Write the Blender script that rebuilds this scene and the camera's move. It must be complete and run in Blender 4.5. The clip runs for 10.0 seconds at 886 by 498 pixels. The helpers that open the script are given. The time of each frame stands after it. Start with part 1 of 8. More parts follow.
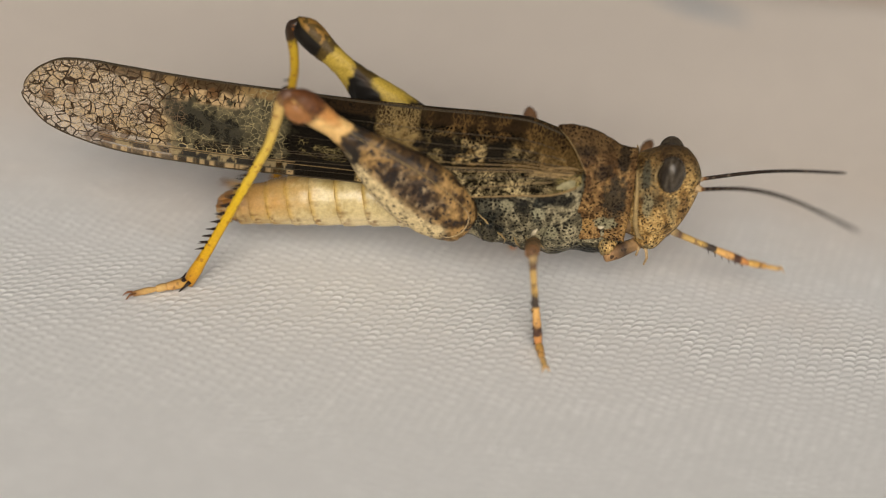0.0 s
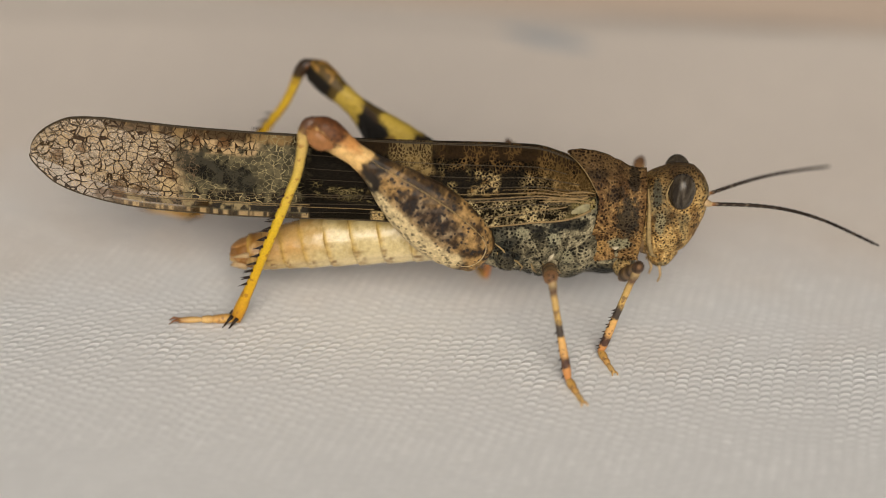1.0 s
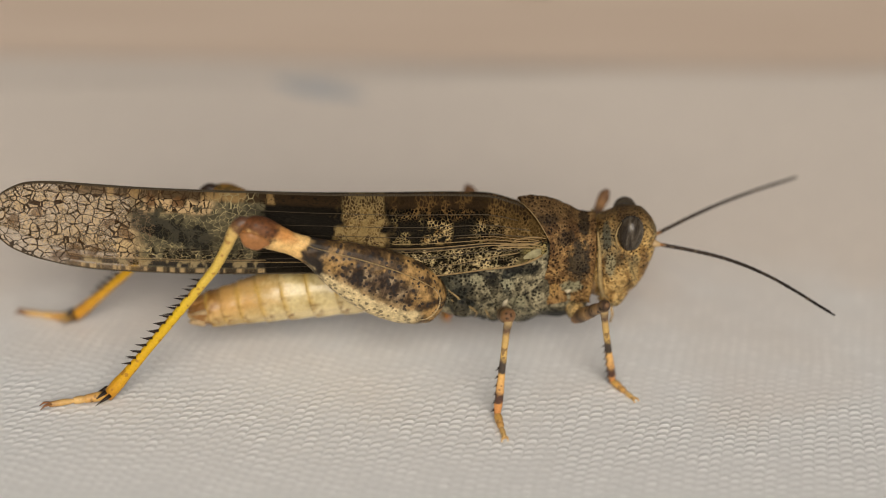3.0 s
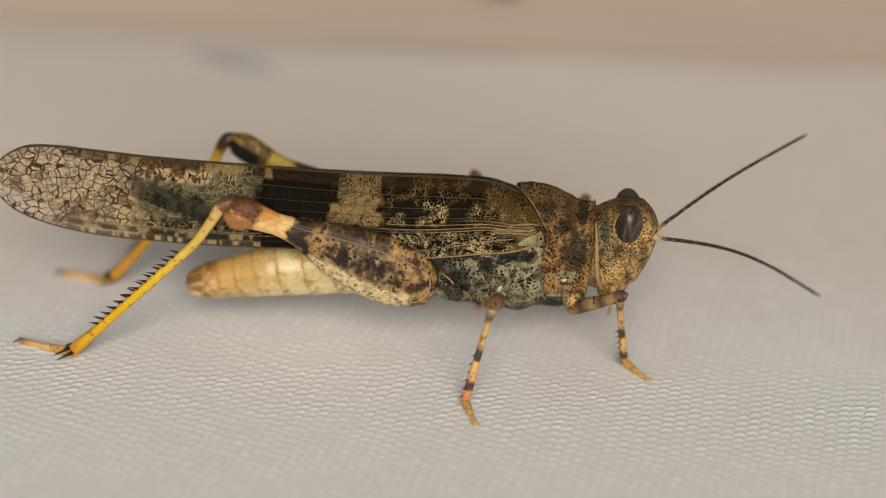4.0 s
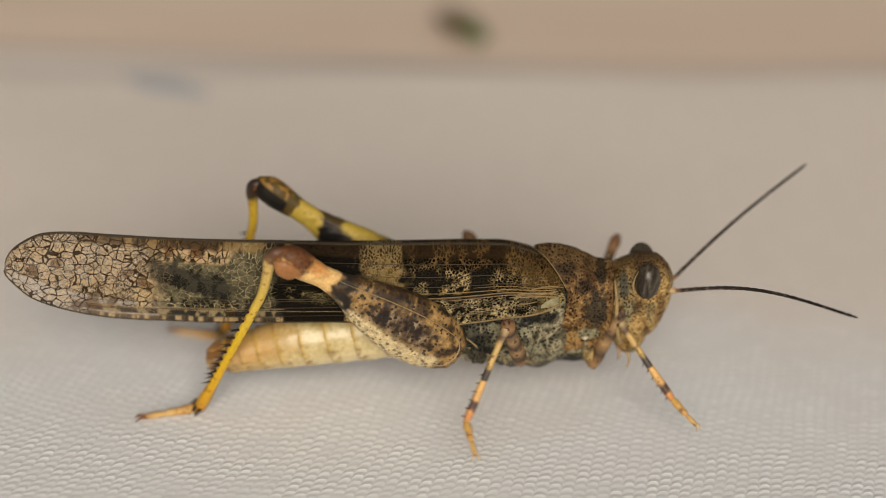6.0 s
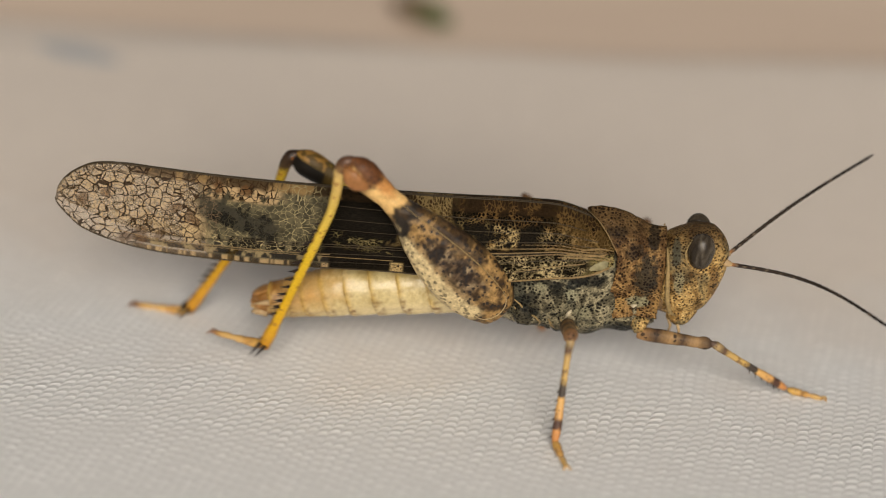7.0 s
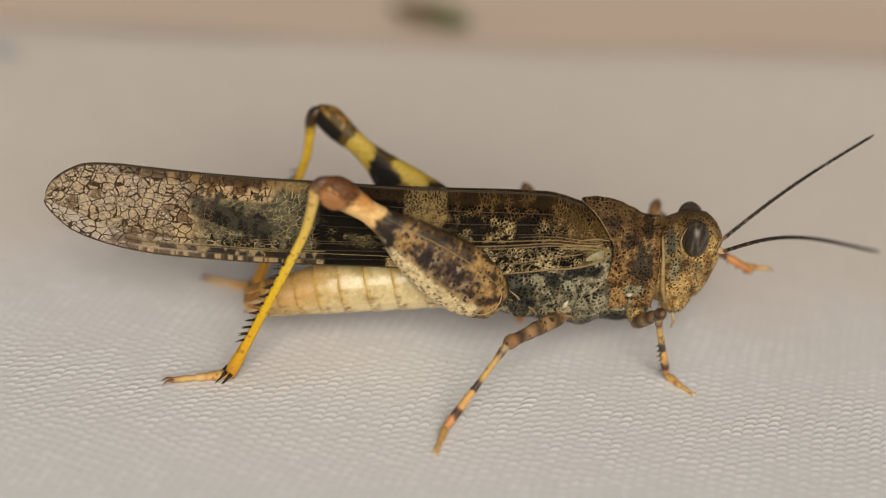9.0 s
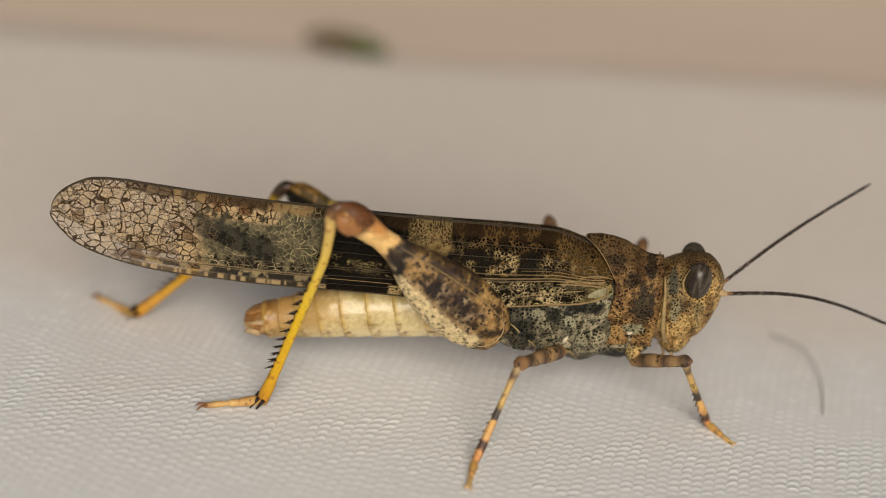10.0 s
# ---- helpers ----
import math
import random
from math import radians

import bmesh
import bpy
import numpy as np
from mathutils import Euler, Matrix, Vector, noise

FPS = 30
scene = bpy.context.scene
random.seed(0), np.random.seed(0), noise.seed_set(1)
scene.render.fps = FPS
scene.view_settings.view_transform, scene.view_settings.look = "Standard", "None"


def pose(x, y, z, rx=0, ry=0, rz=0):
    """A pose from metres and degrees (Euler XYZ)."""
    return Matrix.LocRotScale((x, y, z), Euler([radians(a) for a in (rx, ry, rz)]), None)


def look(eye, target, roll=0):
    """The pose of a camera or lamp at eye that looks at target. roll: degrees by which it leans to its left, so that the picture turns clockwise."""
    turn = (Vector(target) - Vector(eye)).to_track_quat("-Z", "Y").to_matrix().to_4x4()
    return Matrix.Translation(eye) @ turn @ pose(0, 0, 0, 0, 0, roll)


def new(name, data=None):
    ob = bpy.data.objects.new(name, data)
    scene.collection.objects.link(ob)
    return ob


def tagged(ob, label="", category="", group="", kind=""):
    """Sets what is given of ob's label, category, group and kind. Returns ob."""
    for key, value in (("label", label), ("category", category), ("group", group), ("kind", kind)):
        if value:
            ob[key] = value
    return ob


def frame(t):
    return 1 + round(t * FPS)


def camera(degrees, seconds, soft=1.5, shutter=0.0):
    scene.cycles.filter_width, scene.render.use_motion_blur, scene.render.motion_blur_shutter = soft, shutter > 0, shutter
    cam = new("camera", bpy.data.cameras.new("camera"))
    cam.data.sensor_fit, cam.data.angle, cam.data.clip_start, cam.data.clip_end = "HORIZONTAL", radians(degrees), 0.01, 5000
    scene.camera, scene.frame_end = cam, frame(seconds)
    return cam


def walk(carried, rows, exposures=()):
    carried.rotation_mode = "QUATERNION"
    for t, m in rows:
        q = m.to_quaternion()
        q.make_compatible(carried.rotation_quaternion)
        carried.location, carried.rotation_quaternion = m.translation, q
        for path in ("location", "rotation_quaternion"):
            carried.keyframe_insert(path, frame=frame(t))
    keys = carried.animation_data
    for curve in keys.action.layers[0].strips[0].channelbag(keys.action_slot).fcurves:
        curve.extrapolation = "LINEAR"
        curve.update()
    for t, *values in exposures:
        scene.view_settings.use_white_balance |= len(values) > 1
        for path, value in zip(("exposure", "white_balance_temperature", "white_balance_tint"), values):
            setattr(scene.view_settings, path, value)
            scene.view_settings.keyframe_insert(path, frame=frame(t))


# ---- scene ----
MM = 0.001


def camera_pose(x, y, z, azimuth, tilt, roll):
    return pose(x * MM, y * MM, z * MM, 90 - tilt, 0, -azimuth) @ pose(0, 0, 0, 0, 0, roll)


cam = camera(28.0, 10.0, soft=1.0, shutter=0.1)
cam.data.dof.use_dof = True
cam.data.dof.focus_distance = 0.1268
cam.data.dof.aperture_fstop = 12.0
EXPOSURE, KELVIN, SKY, SUN = -0.04, 6900, 0.036, 3.05
GROUND = -2.4
INK_AT = (-5.6, 58.4)
# seconds, place (mm), azimuth, tilt below level, roll (degrees)
PATH = [
    (0, -18.86, -116.87, 65.86, -3.72, 29.12, 5.04),
    (0.1, -18.58, -116.21, 65.79, -3.19, 29.16, 5.46),
    (0.2, -18.06, -116.07, 65.62, -2.71, 29.33, 6.05),
    (0.3, -17.51, -115.38, 65.77, -2.15, 29.3, 6.37),
    (0.4, -17.3, -115.25, 65.95, -1.72, 29.26, 6.36),
    (0.5, -17.07, -114.63, 66.5, -1.47, 28.86, 6.02),
    (0.6, -16.39, -114.93, 66.94, -1.32, 28.4, 5.01),
    (0.7, -15.13, -114.84, 66.93, -1.33, 28.08, 4.18),
    (0.8, -13.58, -114.96, 66.39, -1.35, 27.97, 3.66),
    (0.9, -12.28, -115.03, 65.92, -1.2, 27.79, 3.21),
    (1, -11.46, -115.19, 65.57, -1.27, 27.61, 2.9),
    (1.1, -10.72, -115.54, 65.56, -1.12, 27.41, 2.44),
    (1.2, -9.97, -116.07, 65.58, -0.64, 27.36, 2.24),
    (1.3, -9.35, -116.45, 65.8, -0.06, 27.23, 2.44),
    (1.4, -9.16, -116.27, 65.91, 0.38, 27.09, 2.9),
    (1.5, -9.38, -115.81, 66.23, 0.62, 26.79, 3.32),
    (1.6, -9.49, -116.37, 66.2, 1.11, 26.9, 3.73),
    (1.7, -9.68, -116.42, 66.35, 1.42, 26.95, 3.83),
    (1.8, -9.71, -116.58, 66.59, 1.75, 27.03, 3.93),
    (1.9, -9.54, -116.39, 67.14, 2.08, 26.94, 3.81),
    (2, -9.31, -115.76, 67.62, 2.39, 26.78, 3.68),
    (2.1, -9.27, -115.66, 67.69, 2.41, 26.64, 3.49),
    (2.2, -9.34, -115.33, 67.07, 2.37, 26.7, 3.08),
    (2.3, -9.2, -114.86, 66.41, 2.2, 26.73, 3.14),
    (2.4, -8.44, -114.68, 66.05, 2.31, 26.7, 3.55),
    (2.5, -7.07, -114.5, 66.09, 2.59, 26.59, 3.73),
    (2.6, -5.67, -114.69, 66.28, 2.8, 26.53, 3.03),
    (2.7, -4.34, -114.9, 66.69, 2.59, 26.39, 2.12),
    (2.8, -2.77, -114.94, 66.74, 2.56, 26.3, 1.92),
    (2.9, -0.58, -115.02, 66.76, 2.32, 26.2, 1.82),
    (3, 2.06, -115.13, 66.74, 1.92, 26.09, 1.8),
    (3.1, 5, -115.27, 66.68, 1.4, 25.98, 1.85),
    (3.2, 8.09, -115.43, 66.6, 0.81, 25.87, 1.94),
    (3.3, 11.17, -115.6, 66.49, 0.21, 25.79, 2.07),
    (3.4, 14.08, -115.76, 66.36, -0.36, 25.72, 2.22),
    (3.5, 16.66, -115.9, 66.2, -0.85, 25.68, 2.36),
    (3.6, 18.77, -116.03, 66.02, -1.21, 25.67, 2.49),
    (3.7, 20.24, -116.12, 65.83, -1.38, 25.7, 2.58),
    (3.8, 20.93, -116.18, 65.62, -1.32, 25.78, 2.63),
    (3.9, 21.14, -116.61, 65.22, -1.21, 25.94, 2.78),
    (4, 21.26, -116.7, 65, -1.25, 25.99, 2.9),
    (4.1, 21.52, -116.44, 64.7, -1.12, 26.12, 2.74),
    (4.2, 21.86, -116.29, 64.77, -0.57, 26.19, 2.68),
    (4.3, 22.07, -116.69, 65.35, 0.04, 26.19, 2.84),
    (4.4, 22.18, -117.22, 65.9, 0.53, 26.38, 3.19),
    (4.5, 22.17, -117.38, 66.35, 0.85, 26.69, 3.46),
    (4.6, 22.1, -117.61, 66.63, 0.95, 27.08, 3.47),
    (4.7, 22.15, -117.41, 67.15, 0.91, 27.3, 3.39),
    (4.8, 22.54, -117.47, 67.81, 1.13, 27.52, 3.33),
    (4.9, 23.04, -117.16, 68.65, 1.36, 27.59, 3.3),
    (5, 23.3, -117.31, 69.31, 1.46, 27.7, 3.1),
    (5.1, 23.3, -117.47, 69.69, 1.36, 27.91, 2.84),
    (5.2, 23.09, -117.05, 70.23, 0.98, 27.92, 2.53),
    (5.3, 23, -116.64, 70.94, 0.75, 27.87, 2.32),
    (5.4, 23.02, -116.54, 71.83, 0.7, 27.84, 2.28),
    (5.5, 23.05, -116.49, 72.75, 0.74, 27.85, 2.36),
    (5.6, 22.93, -116.3, 73.27, 0.61, 27.99, 2.33),
    (5.7, 22.74, -115.46, 73.66, 0.3, 28.09, 2.26),
    (5.8, 23.03, -115.17, 74.11, 0.15, 28.12, 2.23),
    (5.9, 23.94, -114.88, 74.13, -0.09, 28.08, 2.17),
    (6, 25.31, -114.62, 73.81, -0.37, 28, 2.09),
    (6.1, 27.01, -114.39, 73.21, -0.67, 27.89, 2.01),
    (6.2, 28.87, -114.2, 72.42, -0.97, 27.76, 1.93),
    (6.3, 30.76, -114.05, 71.51, -1.24, 27.61, 1.86),
    (6.4, 32.52, -113.96, 70.55, -1.45, 27.46, 1.81),
    (6.5, 34.01, -113.93, 69.63, -1.57, 27.32, 1.8),
    (6.6, 35.08, -113.97, 68.8, -1.58, 27.2, 1.82),
    (6.7, 35.57, -114.1, 68.16, -1.46, 27.11, 1.9),
    (6.8, 35.35, -114.32, 67.78, -1.16, 27.06, 2.03),
    (6.9, 35.13, -114.75, 67.3, -0.88, 26.96, 3.15),
    (7, 34.68, -114.9, 67.26, -0.34, 26.72, 3.69),
    (7.1, 33.76, -115.03, 67.17, 0.12, 26.72, 3.21),
    (7.2, 32.81, -115.37, 66.85, 0.37, 26.98, 2.71),
    (7.3, 32.5, -115.3, 66.61, 0.62, 27.17, 2.71),
    (7.4, 32.86, -115.1, 66.37, 0.64, 27.3, 3.02),
    (7.5, 33.66, -115.17, 66.55, 0.43, 27.21, 3.31),
    (7.6, 34.5, -116, 66.98, 0.26, 27.09, 3.04),
    (7.7, 35.27, -116.28, 67.21, 0.01, 27.06, 2.59),
    (7.8, 35.98, -115.08, 67.26, -0.31, 27.03, 2.4),
    (7.9, 36.59, -114.66, 67.26, -0.31, 27, 2.35),
    (8, 36.79, -114.64, 67.36, -0.18, 26.84, 2.28),
    (8.1, 36.83, -114.93, 67.1, 0.07, 26.81, 2.31),
    (8.2, 36.8, -115.35, 66.78, 0.51, 26.78, 2.24),
    (8.3, 36.79, -115.63, 66.29, 0.84, 26.79, 2.21),
    (8.4, 37.04, -115.53, 65.98, 1, 26.67, 2.41),
    (8.5, 37.65, -115.42, 65.82, 0.89, 26.48, 2.8),
    (8.6, 38.54, -116.02, 65.62, 0.87, 26.44, 2.56),
    (8.7, 39.79, -116.35, 65.38, 0.63, 26.48, 2.47),
    (8.8, 41.04, -116.61, 65.32, 0.32, 26.52, 2.67),
    (8.9, 42.01, -116.09, 65.58, 0.15, 26.57, 3.11),
    (9, 42.96, -115.24, 66.35, 0.2, 26.46, 3.65),
    (9.1, 44.05, -114.72, 67.37, 0.55, 26.34, 3.94),
    (9.2, 45.01, -114.14, 68, 0.7, 26.41, 4.07),
    (9.3, 45.66, -113.95, 68.36, 0.76, 26.48, 4.57),
    (9.4, 45.88, -113.63, 68.35, 0.74, 26.5, 5.13),
    (9.5, 46.1, -113.6, 68.16, 0.7, 26.41, 5.79),
    (9.6, 46.37, -114.65, 68.03, 1.12, 26.29, 5.94),
    (9.7, 46.83, -114.31, 67.78, 1.41, 26.32, 6.26),
    (9.8, 47.5, -113.72, 67.86, 1.68, 26.32, 6.51),
    (9.9, 48.11, -114.64, 68.24, 1.76, 26.37, 6.42),
    (10, 48.72, -114.06, 68.48, 2.01, 26.54, 6.23),
]
walk(cam, [(row[0], camera_pose(*row[1:])) for row in PATH], [(0.0, EXPOSURE, KELVIN, 10), (10.0, EXPOSURE, KELVIN, 10)])

# ---- light: a bright overcast day, with a broad soft sun high over the cloth ----
world = bpy.data.worlds.new("sky")
scene.world = world
world.use_nodes = True
sky = world.node_tree.nodes.new("ShaderNodeTexSky")
sky.sky_type, sky.sun_disc = "NISHITA", False
sky.sun_elevation, sky.sun_rotation = radians(28), radians(175)
world.node_tree.nodes["Background"].inputs["Strength"].default_value = SKY
sky.air_density, sky.dust_density = 1.0, 6.0
overcast = world.node_tree.nodes.new("ShaderNodeHueSaturation")
overcast.inputs["Saturation"].default_value = 0.35
world.node_tree.links.new(sky.outputs[0], overcast.inputs["Color"])
world.node_tree.links.new(overcast.outputs[0], world.node_tree.nodes["Background"].inputs["Color"])
sun_data = bpy.data.lights.new("sun", "SUN")
sun_data.energy, sun_data.angle, sun_data.color = SUN, radians(40), (1.0, 0.94, 0.86)
sun = new("sun", sun_data)
sun.matrix_world = look((0.04, -0.48, 0.255), (0, 0, 0))


# ---- materials ----
def material(name, rough=0.5, specular=0.5):
    m = bpy.data.materials.new(name)
    m.use_nodes = True
    nodes, links = m.node_tree.nodes, m.node_tree.links
    bsdf = nodes["Principled BSDF"]
    bsdf.inputs["Roughness"].default_value = rough
    bsdf.inputs["Specular IOR Level"].default_value = specular
    return m, nodes, links, bsdf


def coords(nodes, links, scale, kind="Object"):
    """Place in millimetres, times scale."""
    tc = nodes.new("ShaderNodeTexCoord")
    mp = nodes.new("ShaderNodeMapping")
    mp.inputs["Scale"].default_value = [1000 * s for s in (scale if isinstance(scale, tuple) else (scale,) * 3)]
    links.new(tc.outputs[kind], mp.inputs["Vector"])
    return mp.outputs["Vector"]


def noise_tex(nodes, links, vec, scale=1.0, detail=4.0, rough=0.6, distort=0.0):
    n = nodes.new("ShaderNodeTexNoise")
    n.inputs["Scale"].default_value, n.inputs["Detail"].default_value = scale, detail
    n.inputs["Roughness"].default_value, n.inputs["Distortion"].default_value = rough, distort
    links.new(vec, n.inputs["Vector"])
    return n.outputs["Fac"]


def voronoi(nodes, links, vec, scale=1.0, feature="F1", random=1.0, out="Distance"):
    v = nodes.new("ShaderNodeTexVoronoi")
    v.feature = feature
    v.inputs["Scale"].default_value, v.inputs["Randomness"].default_value = scale, random
    links.new(vec, v.inputs["Vector"])
    return v.outputs[out]


def ramp(nodes, links, fac, stops, interpolation="LINEAR"):
    r = nodes.new("ShaderNodeValToRGB")
    r.color_ramp.interpolation = interpolation
    els = r.color_ramp.elements
    while len(els) < len(stops):
        els.new(0.5)
    for e, (at, c) in zip(els, stops):
        e.position, e.color = at, (*(c if isinstance(c, tuple) else (c, c, c)), 1)
    links.new(fac, r.inputs["Fac"])
    return r.outputs["Color"]


def mix(nodes, links, fac, a, b, mode="MIX"):
    n = nodes.new("ShaderNodeMix")
    n.data_type, n.blend_type = "RGBA", mode
    for value, socket in ((fac, n.inputs[0]), (a, n.inputs[6]), (b, n.inputs[7])):
        if isinstance(value, bpy.types.NodeSocket):
            links.new(value, socket)
        elif socket.type == "VALUE":
            socket.default_value = value
        else:
            socket.default_value = (*value, 1)
    return n.outputs[2]


def calc(nodes, links, op, a, b=0.0, clamp=False):
    n = nodes.new("ShaderNodeMath")
    n.operation, n.use_clamp = op, clamp
    for value, socket in ((a, n.inputs[0]), (b, n.inputs[1])):
        if isinstance(value, bpy.types.NodeSocket):
            links.new(value, socket)
        else:
            socket.default_value = value
    return n.outputs[0]


def bump(nodes, links, bsdf, height, strength=0.5, distance=0.0001):
    b = nodes.new("ShaderNodeBump")
    b.inputs["Strength"].default_value, b.inputs["Distance"].default_value = strength, distance
    links.new(height, b.inputs["Height"])
    links.new(b.outputs["Normal"], bsdf.inputs["Normal"])


def cloth_material():
    m, n, l, bsdf = material("white_cloth", 0.95, 0.08)
    vec = coords(n, l, 1.0)
    warp = n.new("ShaderNodeTexNoise")
    warp.inputs["Scale"].default_value, warp.inputs["Detail"].default_value = 0.09, 2.0
    l.new(vec, warp.inputs["Vector"])
    moved = n.new("ShaderNodeVectorMath")
    moved.operation = "MULTIPLY_ADD"
    moved.inputs[1].default_value = (1.6, 1.6, 0)
    l.new(warp.outputs["Color"], moved.inputs[0])
    l.new(vec, moved.inputs[2])
    xyz = n.new("ShaderNodeSeparateXYZ")
    l.new(moved.outputs[0], xyz.inputs[0])
    x, y = xyz.outputs[0], xyz.outputs[1]
    # columns of short floats that lean a little; each second column is set off by half a float
    u = calc(n, l, "DIVIDE", calc(n, l, "SUBTRACT", x, calc(n, l, "MULTIPLY", y, 0.24)), 0.82)
    column = calc(n, l, "FLOOR", u)
    shift = n.new("ShaderNodeTexWhiteNoise")
    shift.noise_dimensions = "1D"
    l.new(column, shift.inputs["W"])
    v = calc(n, l, "ADD", calc(n, l, "DIVIDE", calc(n, l, "ADD", y, calc(n, l, "MULTIPLY", x, -0.03)), 0.74), calc(n, l, "ADD", calc(n, l, "MULTIPLY", column, 0.5), calc(n, l, "MULTIPLY", shift.outputs["Value"], 0.45)))
    fu = calc(n, l, "ABSOLUTE", calc(n, l, "SUBTRACT", calc(n, l, "FRACT", u), 0.5))
    v = calc(n, l, "ADD", v, calc(n, l, "MULTIPLY", calc(n, l, "POWER", fu, 2.0), 1.1))
    fv = calc(n, l, "ABSOLUTE", calc(n, l, "SUBTRACT", calc(n, l, "FRACT", v), 0.5))
    across = calc(n, l, "SUBTRACT", 1.0, calc(n, l, "POWER", calc(n, l, "MULTIPLY", fu, 2.0), 3.4))
    along = calc(n, l, "SUBTRACT", 1.0, calc(n, l, "POWER", calc(n, l, "MULTIPLY", fv, 2.0), 0.75))
    thread = calc(n, l, "MULTIPLY", across, along)
    each = n.new("ShaderNodeTexWhiteNoise")
    each.noise_dimensions = "2D"
    cell = n.new("ShaderNodeCombineXYZ")
    l.new(column, cell.inputs[0])
    l.new(calc(n, l, "FLOOR", v), cell.inputs[1])
    l.new(cell.outputs[0], each.inputs["Vector"])
    lively = calc(n, l, "MULTIPLY_ADD", each.outputs["Value"], 0.55)
    lively.node.inputs[2].default_value = 0.45
    patch = ramp(n, l, noise_tex(n, l, vec, 0.35, 3.0), ((0.3, 0.3), (0.7, 1.0)))
    fibre = noise_tex(n, l, coords(n, l, (1.0, 7.0, 1.0)), 1.6, 3.0, 0.7)
    height = calc(n, l, "ADD", calc(n, l, "MULTIPLY", calc(n, l, "MULTIPLY", thread, patch), lively), calc(n, l, "MULTIPLY", fibre, 0.2))
    # stain is only noise that makes the edge of the rear tint uneven
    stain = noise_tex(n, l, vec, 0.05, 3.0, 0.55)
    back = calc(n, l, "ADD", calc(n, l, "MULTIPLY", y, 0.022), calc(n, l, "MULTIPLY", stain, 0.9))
    # the rear's dimmer, warmer light is put into the base colour
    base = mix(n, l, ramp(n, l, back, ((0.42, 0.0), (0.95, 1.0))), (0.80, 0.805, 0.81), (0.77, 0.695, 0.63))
    # highlights on the threads and shade between them are painted into the colour
    weave_shade = ramp(n, l, height, ((0.05, 0.90), (0.35, 0.98), (0.80, 1.14)))
    l.new(mix(n, l, 1.0, base, weave_shade, "MULTIPLY"), bsdf.inputs["Base Color"])
    bump(n, l, bsdf, height, 0.5, 0.00019)
    return m


def tan_material():
    m, n, l, bsdf = material("tan_board", 0.7, 0.3)
    vec = coords(n, l, (0.02, 0.2, 0.2))
    grain = noise_tex(n, l, vec, 1.0, 6.0, 0.6, 0.4)
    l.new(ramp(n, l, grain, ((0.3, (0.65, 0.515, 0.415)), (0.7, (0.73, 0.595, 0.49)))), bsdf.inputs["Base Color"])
    bump(n, l, bsdf, grain, 0.3, 0.0003)
    return m


def warm(c):
    """The insect's pigments lean to rust and ochre."""
    return (c[0] * 1.11, c[1] * 0.96, c[2] * 0.70, *c[3:])


